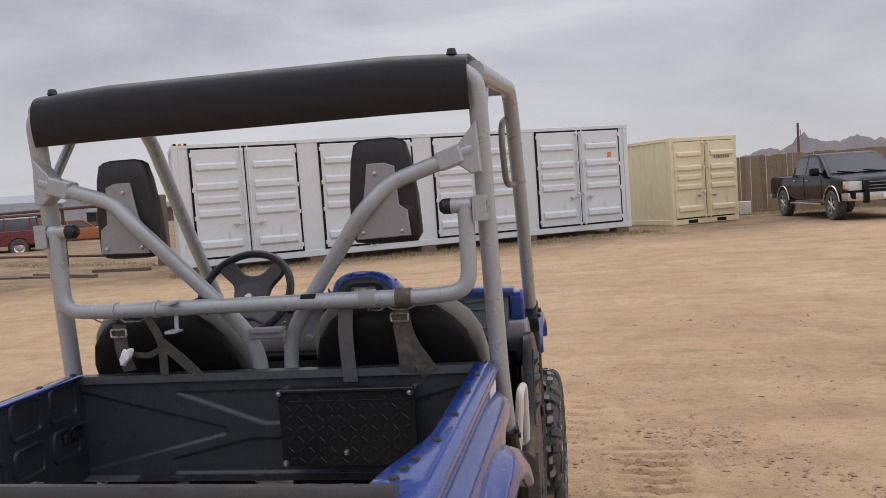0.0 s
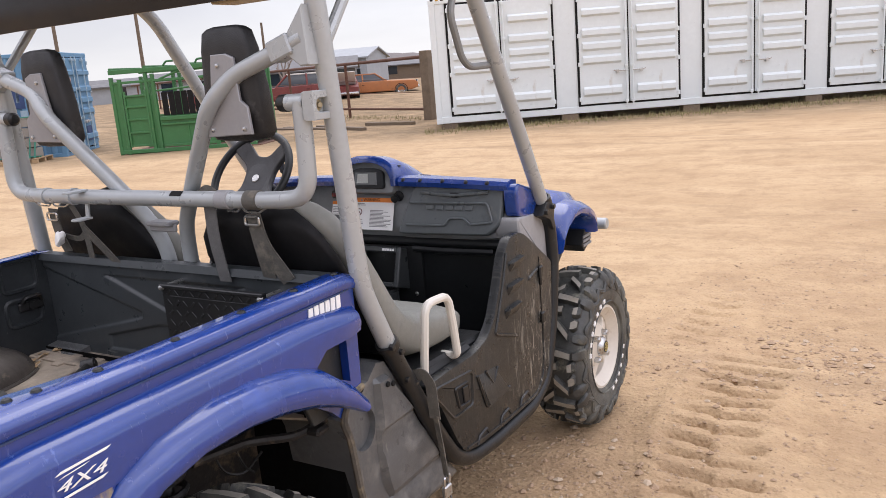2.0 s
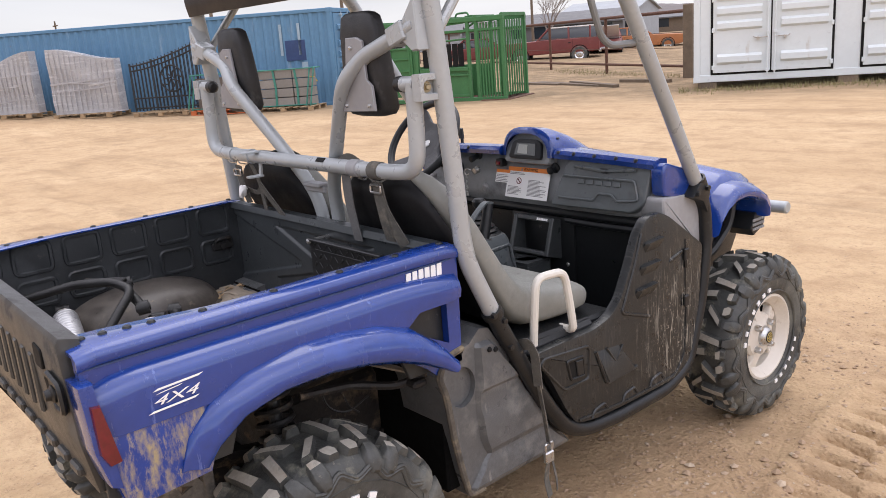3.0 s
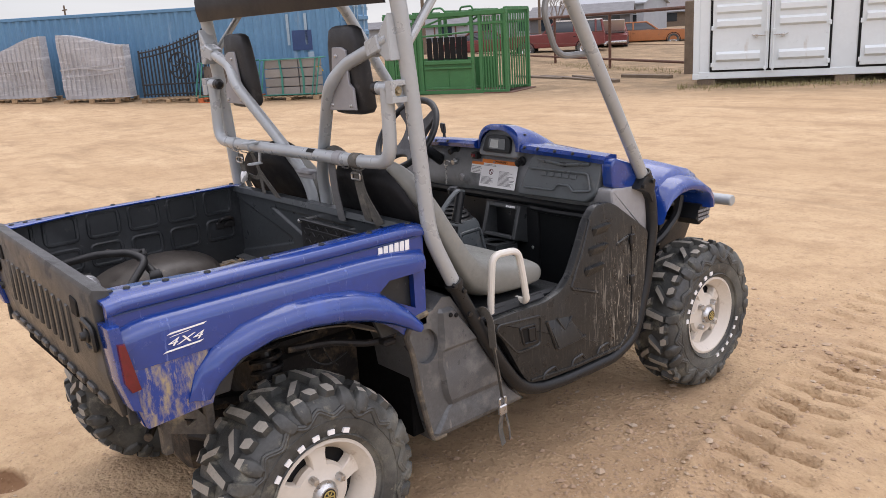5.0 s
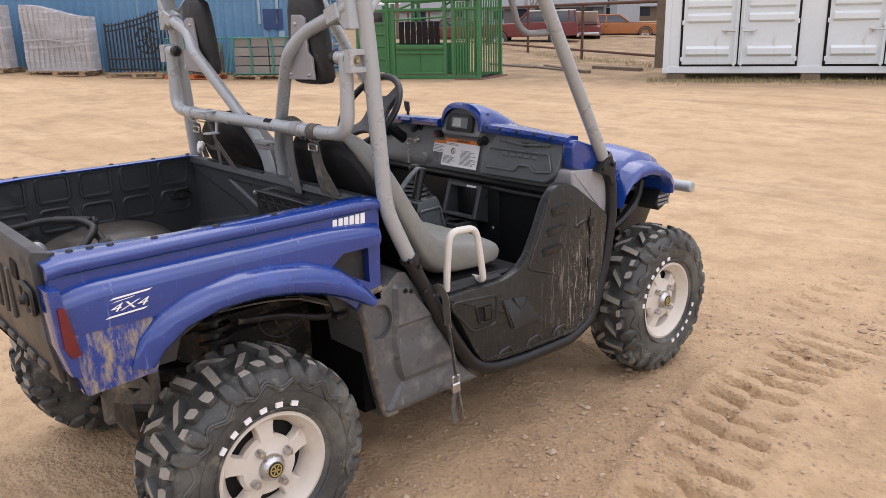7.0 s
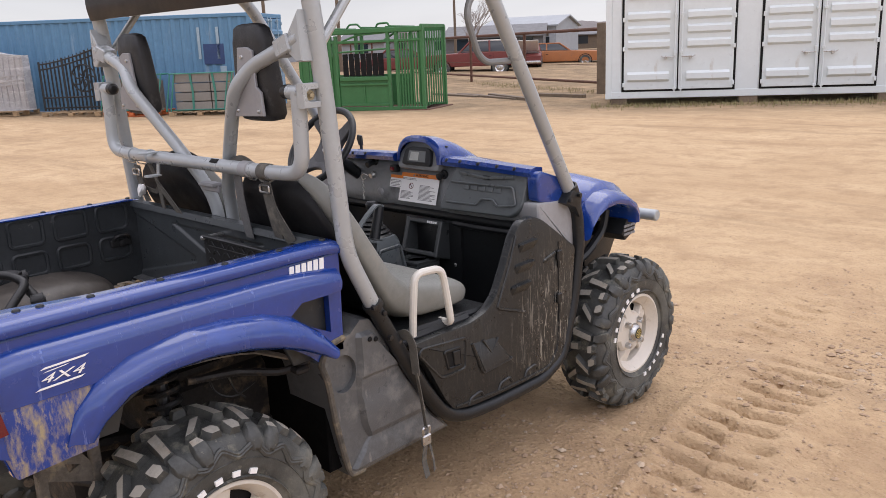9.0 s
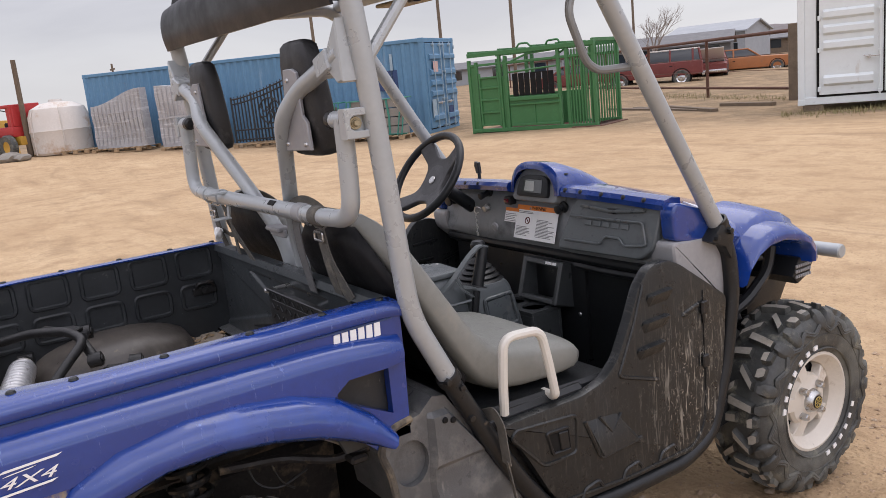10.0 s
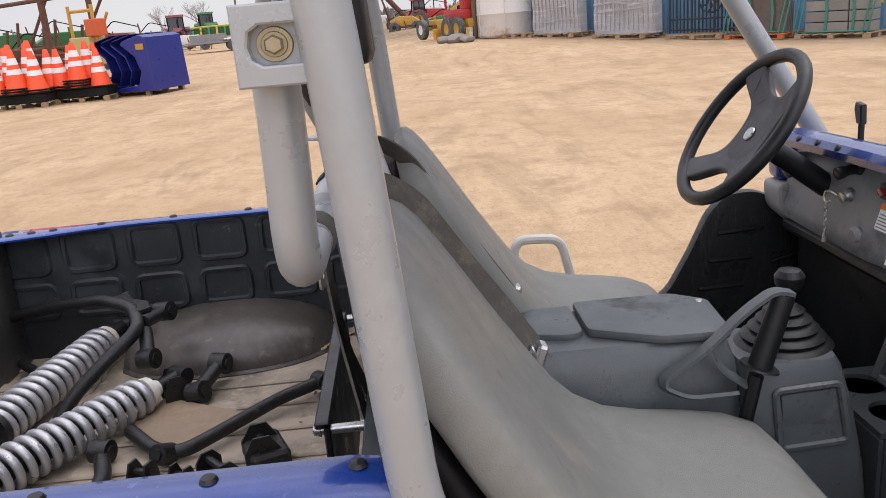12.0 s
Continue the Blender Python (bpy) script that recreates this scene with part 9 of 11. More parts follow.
# the black crew-cab pickup
def crew_cab(M):
    th = thing("pickup_truck", "black crew-cab pickup with chrome bumper parked by the board fence", "car", M, "parked cars")
    b = NB()
    rings = []
    for y, w, zb, zt in ((0.0, 0.95, 0.66, 1.17), (0.05, 0.985, 0.58, 1.21), (1.2, 1.0, 0.54, 1.215), (1.72, 1.0, 0.52, 1.215), (1.80, 1.0, 0.50, 1.195), (4.05, 1.0, 0.50, 1.20), (4.45, 1.0, 0.50, 1.19), (5.15, 0.985, 0.52, 1.135), (5.45, 0.955, 0.52, 1.08), (5.60, 0.90, 0.54, 0.99), (5.64, 0.86, 0.56, 0.90)):
        h = zt - zb
        half = [(w * 0.93, zb), (w * 0.985, zb + 0.08), (w * 0.99, zb + h * 0.35), (w, zb + h * 0.55), (w * 0.99, zb + h * 0.80), (w * 0.955, zt - 0.03), (w * 0.90, zt), (w * 0.45, zt + 0.025)]
        rings.append([(x, y, z) for x, z in half] + [(-x, y, z) for x, z in reversed(half)])
    lo(b, rings)
    body = part("body", b, M_carblack, th, "glossy black body", 40)
    zlo, zhi, wc = 1.19, 1.80, 0.945

    def side(z):
        return wc * (1 - 0.165 * (z - zlo) / (zhi - zlo))
    b = NB()
    t = bmesh.new()
    pr(t, [(1.76, 1.17), (1.86, 1.56), (1.98, 1.745), (2.14, 1.80), (2.7, 1.815), (3.25, 1.80), (3.52, 1.75), (4.36, 1.17)], -wc, wc, "x", 0.035, 2)
    for v in t.verts:
        v.co.x *= side(v.co.z) / wc
    merge(b, t)
    part("cab", b, M_carblack, th, "black cab with a rounded roof")
    for sx in (-1, 1):
        for nm, poly in (("rear_side_window", [(2.00, 1.25), (2.09, 1.61), (2.17, 1.70), (2.74, 1.73), (2.74, 1.25)]), ("front_side_window", [(2.84, 1.25), (2.84, 1.73), (3.26, 1.72), (3.42, 1.67), (3.97, 1.25)])):
            b = NB()
            lo(b, [[(sx * (side(z) - 0.01), y, z) for y, z in poly], [(sx * (side(z) + 0.004), y, z) for y, z in poly]])
            part(nm, b, M_glass, th)
        for y in (2.79, 4.0):
            b = NB()
            bx(b, sx * 0.994, sx * 1.003, y - 0.005, y + 0.005, 0.58, 1.18, 0)
            part("door_gap", b, M_seam, th)
        for y in (2.02, 2.98):
            b = NB()
            bx(b, sx * 0.99, sx * 1.025, y, y + 0.15, 1.06, 1.095, 0.01)
            part("door_handle", b, M_chrome, th)
        b = NB()
        bx(b, sx * 0.93, sx * 1.01, 3.80, 3.86, 1.24, 1.29, 0.01)
        bx(b, sx * 0.99, sx * 1.24, 3.78, 3.90, 1.20, 1.42, 0.045, segs=3)
        part("mirror", b, M_carblack, th)
        b = NB()
        bx(b, sx * 0.86, sx * 1.03, 1.75, 4.0, 0.40, 0.455, 0.02, segs=2)
        part("running_board", b, M_chrome, th, "bright running board")
        b = NB()
        pr(b, [(0.66, 0.79), (0.94, 0.79), (0.985, 0.86), (0.965, 1.03), (0.64, 1.02)], 5.34, 5.69, "y", 0.02, 2)
        t = bmesh.new()
        for v in b.verts:
            v.co.x *= sx
            v.co.y -= 0.20 * max(0, v.co.z - 0.86) + 0.22 * max(0, abs(v.co.x) - 0.8)
        if sx < 0:
            bmesh.ops.reverse_faces(b, faces=b.faces)
        t.free()
        hl = part("headlight", b, M_lamp, th, "clear headlamp lens")
        b = NB()
        bx(b, sx * 0.955, sx * 0.992, 5.32, 5.42, 0.83, 0.95, 0.01)
        part("turn_signal", b, M_orange, hl, "orange marker lens")
        for y in (1.15, 4.65):
            b = NB()
            arc = [(y + 0.50 * math.cos(a), 0.42 + 0.50 * math.sin(a)) for a in [math.pi * k / 16 for k in range(17)]]
            pr(b, [(p, max(q, 0.5)) for p, q in arc], sx * 0.99, sx * 1.004, "x")
            part("wheel_well", b, M_seam, th)
            b = NB()
            tb(b, [(sx * 1.006, p, max(q, 0.52)) for p, q in arc], 0.022, 0, 6)
            part("wheel_arch", b, M_chrome, th, "bright wheel arch trim")
            w = sub("wheel", th)
            w.matrix_basis = Matrix.Translation((sx * 0.90, y, 0.40)) @ Matrix.Rotation(sx * math.pi / 2, 4, "Y")
            b = NB()
            lt(b, [(0.235, -0.12), (0.36, -0.13), (0.40, -0.10), (0.40, 0.10), (0.36, 0.13), (0.235, 0.12)], seg=28, closed=True)
            part("tyre", b, M_rubber, w)
            b = NB()
            lt(b, [(0, 0.06), (0.22, 0.06), (0.24, 0.125), (0.25, 0.12), (0.25, -0.1), (0, -0.1)], seg=24)
            rim = part("rim", b, M_steelgrey, w)
            for k in range(6):
                b = NB()
                bx(b, 0.05, 0.235, -0.032, 0.032, 0.085, 0.118, 0.008, M=Matrix.Rotation(k * math.pi / 3, 4, "Z"))
                part("spoke", b, M_chrome, rim)
            b = NB()
            lt(b, [(0, 0.135), (0.05, 0.13), (0.07, 0.10), (0, 0.1)], seg=16)
            part("hub_cap", b, M_chrome, rim)
    b = NB()
    lo(b, [[(-0.72, 3.56, 1.71), (0.72, 3.56, 1.71), (0.83, 4.26, 1.23), (-0.83, 4.26, 1.23)], [(-0.72, 3.575, 1.733), (0.72, 3.575, 1.733), (0.83, 4.275, 1.250), (-0.83, 4.275, 1.250)]])
    part("windshield", b, M_glass, th, "pale reflecting windshield")
    for x0 in (-0.55, 0.15):
        b = NB()
        tb(b, [(x0, 4.33, 1.235), (x0 + 0.5, 4.22, 1.30)], 0.012, 0, 6)
        part("wiper", b, M_seam, th)
    b = NB()
    pr(b, [(-0.97, 5.20), (-0.95, 5.52), (-0.70, 5.72), (0.70, 5.72), (0.95, 5.52), (0.97, 5.20), (0.90, 5.20), (0.88, 5.44), (-0.88, 5.44), (-0.90, 5.20)], 0.52, 0.73, "z", 0.02, 2)
    part("front_bumper", b, M_chrome, th, "chrome front bumper")
    b = NB()
    bx(b, -0.98, 0.98, -0.10, 0.04, 0.52, 0.68, 0.03, segs=2)
    part("rear_bumper", b, M_chrome, th)
    b = NB()
    bx(b, -0.60, 0.60, 5.56, 5.66, 0.76, 1.02, 0.03, segs=2)
    grille = part("grille", b, M_seam, th, "black grille")
    for k in range(3):
        b = NB()
        bx(b, -0.56, 0.56, 5.655, 5.68, 0.80 + k * 0.085, 0.825 + k * 0.085, 0.008)
        part("grille_bar", b, M_steelgrey, grille)
    for sx in (-1, 1):
        b = NB()
        bx(b, sx * 0.52, sx * 0.64, 5.62, 5.80, 0.46, 1.05, 0.03, segs=2)
        part("brush_guard", b, M_carblack, th)
    b = NB()
    bx(b, -0.16, 0.16, 5.72, 5.732, 0.57, 0.69, 0.004)
    part("blank_plate", b, M_white, th)
    return th


crew_cab(pose(7.75, 26.35, -0.09, 0, 0, 187))
# board fence, one board at a time
bf = thing("board_fence", "weathered upright timber board fence", "fence")
b = NB()
bx(b, -0.083, 0.083, -0.012, 0.012, -0.1, 1.97, 0.004)
board = part("board", b, M_fence, bf)
p0, p1 = Vector((5.4, 28.9, -0.1)), Vector((25.0, 25.0, -0.1))
nb = 118
rot = math.degrees(math.atan2(p1.y - p0.y, p1.x - p0.x))
board.matrix_basis = pose(*p0, 0, 0, rot)
for k in range(1, nb):
    p = p0.lerp(p1, k / (nb - 1))
    shared("board", board, bf, pose(p.x, p.y, p.z + rnd.uniform(-0.03, 0.03), rnd.uniform(-1, 1), rnd.uniform(-0.6, 0.6), rot))
for z in (0.4, 1.6):
    b = NB()
    dv = (p1 - p0).normalized()
    nv = Vector((-dv.y, dv.x, 0)) * 0.03
    tb(b, [p0 + nv + Vector((0, 0, z)), p1 + nv + Vector((0, 0, z))], 0, 0, flat=(0.04, 0.018, (0, 0, 1)))
    part("rail", b, M_fence, bf)
b = NB()
bx(b, -0.2, 0.2, -0.14, 0.14, 0, 0.45, 0.02)
lt(b, [(0, 0.01), (0.1, 0.01), (0.11, 0), (0, 0)], Matrix.Translation((0, -0.14, 0.25)) @ Matrix.Rotation(math.pi / 2, 4, "X"), 16)
o = part("utility_box", b, M_whitepaint)
o.matrix_basis = pose(6.15, 27.4, -0.09, 0, 0, 10)
tagged(o, "white utility box standing by the board fence", "utility box")


# ---- pallets and goods along the blue container ----
def pallet(x, y, rz, w=1.9, d=1.0, mat=None, label="pine pallet under wrapped goods"):
    th = thing("pallet", label, "pallet", pose(x, y, gz(x, y) - 0.004, 0, 0, rz), "pallets")
    mat = mat or M_pallet
    for yy in (-d / 2 + 0.05, 0, d / 2 - 0.05):
        b = NB()
        bx(b, -w / 2, w / 2, yy - 0.045, yy + 0.045, 0.0, 0.018, 0.003)
        part("skid", b, mat, th)
        for xx in (-w / 2 + 0.08, 0, w / 2 - 0.08):
            b = NB()
            bx(b, xx - 0.07, xx + 0.07, yy - 0.045, yy + 0.045, 0.018, 0.10, 0.003)
            part("block", b, mat, th)
    n = max(5, int(w / 0.2))
    for k in range(n):
        b = NB()
        xx = -w / 2 + 0.06 + (w - 0.12) * k / (n - 1)
        bx(b, xx - 0.055, xx + 0.055, -d / 2, d / 2, 0.10, 0.122, 0.003)
        part("slat", b, mat, th)
    return th


A = 35


def along(s):
    """A place in front of the blue container, s metres back from its door end."""
    return -16.75 - 0.819 * s, 11.32 - 0.574 * s




def wrapped_gate(x, y, w, h0, h1, curve, label):
    th = thing("wrapped_gate", label, "wrapped goods", pose(x, y, gz(x, y) + 0.12, 0, 0, A), "wrapped gates")

    def top(u):
        return h0 + (h1 - h0) * (0.5 - 0.5 * math.cos(math.pi * min(1, u / curve))) if curve > 0 else h0 + (h1 - h0) * u

    n = 36
    b = NB()
    rings = []
    for k in range(n + 1):
        u = k / n
        xx = -w / 2 + w * u
        z = top(u)
        dy = 0.018 * math.sin(k * math.pi) + (0.022 if k % 3 == 0 else -0.010)
        ring = []
        for f in (0, 0.18, 0.34, 0.5, 0.66, 0.82, 1.0):
            ring.append((xx, -0.16 + (0.0 if f in (0, 1.0) else -dy) - 0.02 * math.sin(f * 9 + u * 4), z * f))
        ring += [(xx, 0.14, z), (xx, 0.16, 0)]
        rings.append(ring)
    lo(b, rings)
    part("wrap", b, M_wrap, th, "loose grey stretch wrap", 50)
    r = random.Random(int(w * 100 + h1 * 10))
    for k in range(3):
        z = r.uniform(0.08, h0 * 0.9)
        b = NB()
        tb(b, [(-w / 2 - 0.01, -0.185, z), (-w * 0.2, -0.21, z + r.uniform(-0.12, 0.06)), (w * 0.2, -0.21, z + r.uniform(-0.12, 0.1)), (w / 2 + 0.01, -0.185, z + r.uniform(-0.1, 0.15))], 0, 0.2, flat=(0.012 + 0.012 * r.random(), 0.002, (0, 1, 0)))
        part("wrap_band", b, M_wrap, th)
    for k in range(int(w / 0.16)):
        b = NB()
        u = (k + 0.5) / int(w / 0.16)
        xx = -w / 2 + w * u
        bx(b, xx - 0.016, xx + 0.016, -0.195, -0.18, 0.1, top(u) * 0.97, 0.003)
        part("bar", b, M_wrap, th)
    return th


pallet(*along(11.6), A, 1.1, label="bare pine pallet by the tank")
pallet(*along(9.95), A)
wrapped_gate(*along(9.95), 2.0, 1.32, 1.76, 1.0, "ornamental gate leaf in grey stretch wrap on a pallet")
pallet(*along(7.27), A)
wrapped_gate(*along(7.27), 2.2, 1.85, 1.48, 1.0, "second ornamental gate leaf in grey stretch wrap")
pallet(*along(4.75), A, 1.7)
GX_, GY_ = along(4.75)
ig = thing("iron_gate", "black ornamental iron gate with a round emblem, standing on a pallet", "iron gate", pose(GX_, GY_, gz(GX_, GY_) + 0.118, 0, 0, A))
for k in range(19):
    u = k / 18
    xx = -1.05 + 2.1 * u
    b = NB()
    tb(b, [(xx, 0, 0.02), (xx, 0, 1.35 + 0.5 * u ** 1.5)], 0.013 if k % 6 else 0.03, 0, 6)
    part("bar", b, M_iron, ig)
    b = NB()
    tb(b, [(xx, 0.14, 0.02), (xx, 0.14, 1.3 + 0.5 * u ** 1.5)], 0.013, 0, 6)
    part("bar", b, M_iron, ig)
for z0, z1, c in ((0.1, 0.1, 0), (0.38, 0.38, 0), (1.28, 1.78, 1), (1.14, 1.64, 1)):
    b = NB()
    tb(b, [(-1.06 + 2.12 * k / 10, -0.005, z0 + (z1 - z0) * (k / 10) ** 1.5) for k in range(11)], 0.022, 0, 6)
    part("rail", b, M_iron, ig)
b = NB()
tb(b, [(0.25 + 0.36 * math.cos(2 * math.pi * k / 24), -0.03, 0.88 + 0.36 * math.sin(2 * math.pi * k / 24)) for k in range(24)], 0.022, 0, 6, True)
for a in range(7):
    t_ = a * 0.9
    tb(b, [(0.25 + 0.05 * math.cos(t_), -0.03, 0.88 + 0.05 * math.sin(t_)), (0.25 + 0.2 * math.cos(t_ + 0.5), -0.03, 0.88 + 0.2 * math.sin(t_ + 0.5)), (0.25 + 0.34 * math.cos(t_), -0.03, 0.88 + 0.34 * math.sin(t_))], 0.02, 0.05, 6)
part("emblem_ring", b, M_iron, ig)
pallet(*along(3.0), A, 1.6, mat=mk("orange_pallet_paint", (0.5, 0.13, 0.04), 0.8), label="orange pallet under glass racks")


def rack(x, y, w, h, boards, label):
    th = thing("strapped_rack", label, "rack", pose(x, y, gz(x, y) + 0.118, 0, 0, A), "strapped racks")
    if boards:
        for i in range(3):
            for j in range(4):
                b = NB()
                bx(b, -w / 2 + 0.1 + i * (w - 0.2) / 3, -w / 2 + 0.1 + (i + 1) * (w - 0.2) / 3 - 0.03, -0.2, 0.25, j * h / 4 + 0.01, (j + 1) * h / 4 - 0.012, 0.01)
                part("board", b, M_paver, th)
    else:
        for k in range(5):
            b = NB()
            bx(b, -w / 2 + 0.12, w / 2 - 0.12, -0.16 + k * 0.07, -0.15 + k * 0.07, 0.03, h * (0.9 - 0.02 * k), 0.002)
            part("panel", b, mk("dusty_tinted_panel", (0.12, 0.10, 0.085), 0.3, var=0.3, scale=2) if k == 0 else M_paver, th)
    for xx in (-w / 2, -w / 2 + 0.12, w / 2 - 0.12, w / 2):
        b = NB()
        tb(b, [(xx - 0.14, -0.3, 0.0), (xx + 0.02, -0.22, h), (xx + 0.02, 0.2, h)], 0.02, 0.03, 6)
        part("strut", b, M_tealstrap, th)
    for xx in (-w * 0.16, w * 0.2):
        b = NB()
        tb(b, [(xx, -0.215, 0.02), (xx + 0.03, -0.225, h * 0.5), (xx - 0.02, -0.215, h), (xx - 0.02, 0.2, h)], 0, 0.03, flat=(0.03, 0.003, (0, 1, 0)))
        part("strap", b, M_tealstrap, th)
    for z in (0.03, h):
        b = NB()
        tb(b, [(-w / 2, -0.235, z), (w / 2, -0.235, z)], 0.016, 0, 6)
        part("rail", b, M_tealstrap, th)
    return th


rack(*along(3.0), 1.65, 0.95, False, "teal steel rack of dusty tinted panels")
pallet(*along(1.05), A, 1.75)
rack(*along(1.05), 1.75, 0.98, True, "grey board bundles strapped in a teal rack")

# tank, pole, grader tractor beside the blue container
tk_ = thing("water_tank", "dusty white plastic tank stained tan near its foot", "tank", pose(-27.4, 4.2, gz(-27.4, 4.2) - 0.01, 0, 0, 0))
b = NB()
lt(b, [(0.0, 0.02), (0.86, 0.02), (0.92, 0.1), (0.93, 0.75), (0.95, 0.79), (0.93, 0.83), (0.92, 1.25), (0.82, 1.5), (0.5, 1.66), (0.22, 1.70), (0.2, 1.78), (0.0, 1.78)], None, 40)
part("shell", b, M_tank, tk_)
for a in (-1.2, -0.1, 1.6, 3.2):
    b = NB()
    tb(b, [(0.94 * math.cos(a), 0.94 * math.sin(a), 0.05), (0.94 * math.cos(a), 0.94 * math.sin(a), 1.25), (0.84 * math.cos(a), 0.84 * math.sin(a), 1.5)], 0.02, 0.05, 6)
    part("seam", b, M_tank, tk_)
o = thing("timber_pole", "leaning weathered timber pole by the tank", "pole", pose(-27.6, 3.2, gz(-27.6, 3.2), 0, 3, 0))
b = NB()
tb(b, [(0, 0, -0.1), (0, 0, 3.1)], (0.09, 0.075), 0, 10)
part("shaft", b, M_wood, o)
gt = thing("grader_tractor", "small red and yellow tractor with a grading blade", "tractor", pose(-29.05, 2.75, gz(-29.05, 2.75), 0, 0, 24) @ Matrix.Scale(0.93, 4))
for y0, y1, z0, z1, x0, x1, m, nm in ((-0.6, 0.6, 0.75, 1.10, 0.0, 1.5, M_redpaint, "cowl"), (-0.55, 0.55, 1.75, 1.86, -0.2, 1.5, M_redpaint, "canopy"), (-0.5, 0.5, 0.45, 0.75, -0.9, 1.7, M_yellow, "deck"), (-0.2, 0.2, 0.55, 0.75, -2.2, -0.8, M_yellow, "boom")):
    b = NB()
    bx(b, x0, x1, y0, y1, z0, z1, 0.03, segs=2)
    part(nm, b, m, gt)
for x, y in ((0.0, -0.5), (0.0, 0.5), (1.4, -0.5), (1.4, 0.5)):
    b = NB()
    tb(b, [(x, y, 1.0), (x, y, 1.8)], 0.05, 0, 6)
    part("cab_post", b, M_redpaint, gt)
b = NB()
bx(b, 1.1, 1.5, -0.5, 0.5, 1.1, 1.8, 0.02)
part("rear_panel", b, M_redpaint, gt)
b = NB()
bx(b, 0.5, 0.95, -0.3, 0.3, 1.08, 1.25, 0.04)
bx(b, 0.85, 0.98, -0.3, 0.3, 1.2, 1.6, 0.04)
part("seat", b, M_seatback, gt)
for x, y, r in ((-2.1, -0.55, 0.40), (-2.1, 0.55, 0.40), (0.55, -0.75, 0.42), (1.35, -0.75, 0.42), (0.55, 0.75, 0.42), (1.35, 0.75, 0.42)):
    w = sub("wheel", gt)
    w.matrix_basis = Matrix.Translation((x, y, r)) @ Matrix.Rotation(math.pi / 2 * (1 if y < 0 else -1), 4, "X")
    b = NB()
    lt(b, [(r * 0.5, -0.1), (r * 0.92, -0.11), (r, -0.08), (r, 0.08), (r * 0.92, 0.11), (r * 0.5, 0.1)], seg=24, closed=True)
    part("tyre", b, M_rubber, w)
    b = NB()
    lt(b, [(0, 0.05), (r * 0.3, 0.06), (r * 0.52, 0.09), (r * 0.54, -0.09), (0, -0.09)], seg=20)
    part("rim", b, M_carwhite if x < -1 else M_yellow, w)
b = NB()
tb(b, [(-2.1, -0.55, 0.4), (-2.1, 0.55, 0.4)], 0.06, 0, 8)
tb(b, [(-2.1, 0, 0.45), (-2.0, 0, 0.9)], 0.05, 0, 8)
part("front_axle", b, M_yellow, gt)
b = NB()
pr(b, [(-0.08, 0.05), (0.06, 0.02), (0.02, 0.3), (-0.10, 0.45)], -1.2, 1.2, "y", 0.01, M=Matrix.Translation((-0.6, 0, 0)) @ Matrix.Rotation(0.5, 4, "Z"))
part("blade", b, M_yellow, gt)
for x, y, s_ in ((-26.6, 2.5, 0.4), (-27.1, 2.1, 0.3), (-26.2, 2.8, 0.25)):
    b = NB()
    t = bmesh.new()
    bmesh.ops.create_icosphere(t, subdivisions=2, radius=s_)
    for v in t.verts:
        v.co *= 1 + 0.3 * noise.noise(v.co * 5 + Vector((x, y, 0)))
    merge(b, t, Matrix.Diagonal((1, 1, 0.5, 1)))
    o = part("rubble_lump", b, M_concrete)
    o.matrix_basis = pose(x, y, gz(x, y) + 0.08)
    tagged(o, "grey lump of rubble by the tank", "rubble", "rubble lumps")

# ---- traffic cones and dump hoppers on pallets ----
cone = thing("traffic_cone", "orange traffic cone with two white bands, stacked on a pallet", "traffic cone", None, "traffic cones")
b = NB()
lt(b, [(0.0, 0.03), (0.17, 0.03), (0.165, 0.06), (0.128, 0.25), (0.098, 0.45), (0.064, 0.68), (0.036, 0.88), (0.028, 0.90), (0.0, 0.90)], None, 24)
part("cone_body", b, M_cone, cone)
b = NB()
bx(b, -0.19, 0.19, -0.19, 0.19, 0.0, 0.035, 0.012)
part("base", b, M_seam, cone, "black rubber base")
for r0, z0, r1, z1 in ((0.137, 0.34, 0.117, 0.46), (0.093, 0.56, 0.070, 0.71)):
    b = NB()
    k0, k1 = 0.128 + (0.098 - 0.128) * (z0 - 0.25) / 0.2, 0
    def cr(z):
        pts = [(0.25, 0.128), (0.45, 0.098), (0.68, 0.064), (0.88, 0.036)]
        for (za, ra), (zb, rb) in zip(pts, pts[1:]):
            if z <= zb:
                return ra + (rb - ra) * (z - za) / (zb - za)
        return 0.036
    lt(b, [(cr(z0) + 0.003, z0), (cr(z1) + 0.003, z1), (cr(z1) - 0.004, z1), (cr(z0) - 0.004, z0)], None, 24, closed=True)
    part("band", b, M_band, cone)
first = True
PA = 88
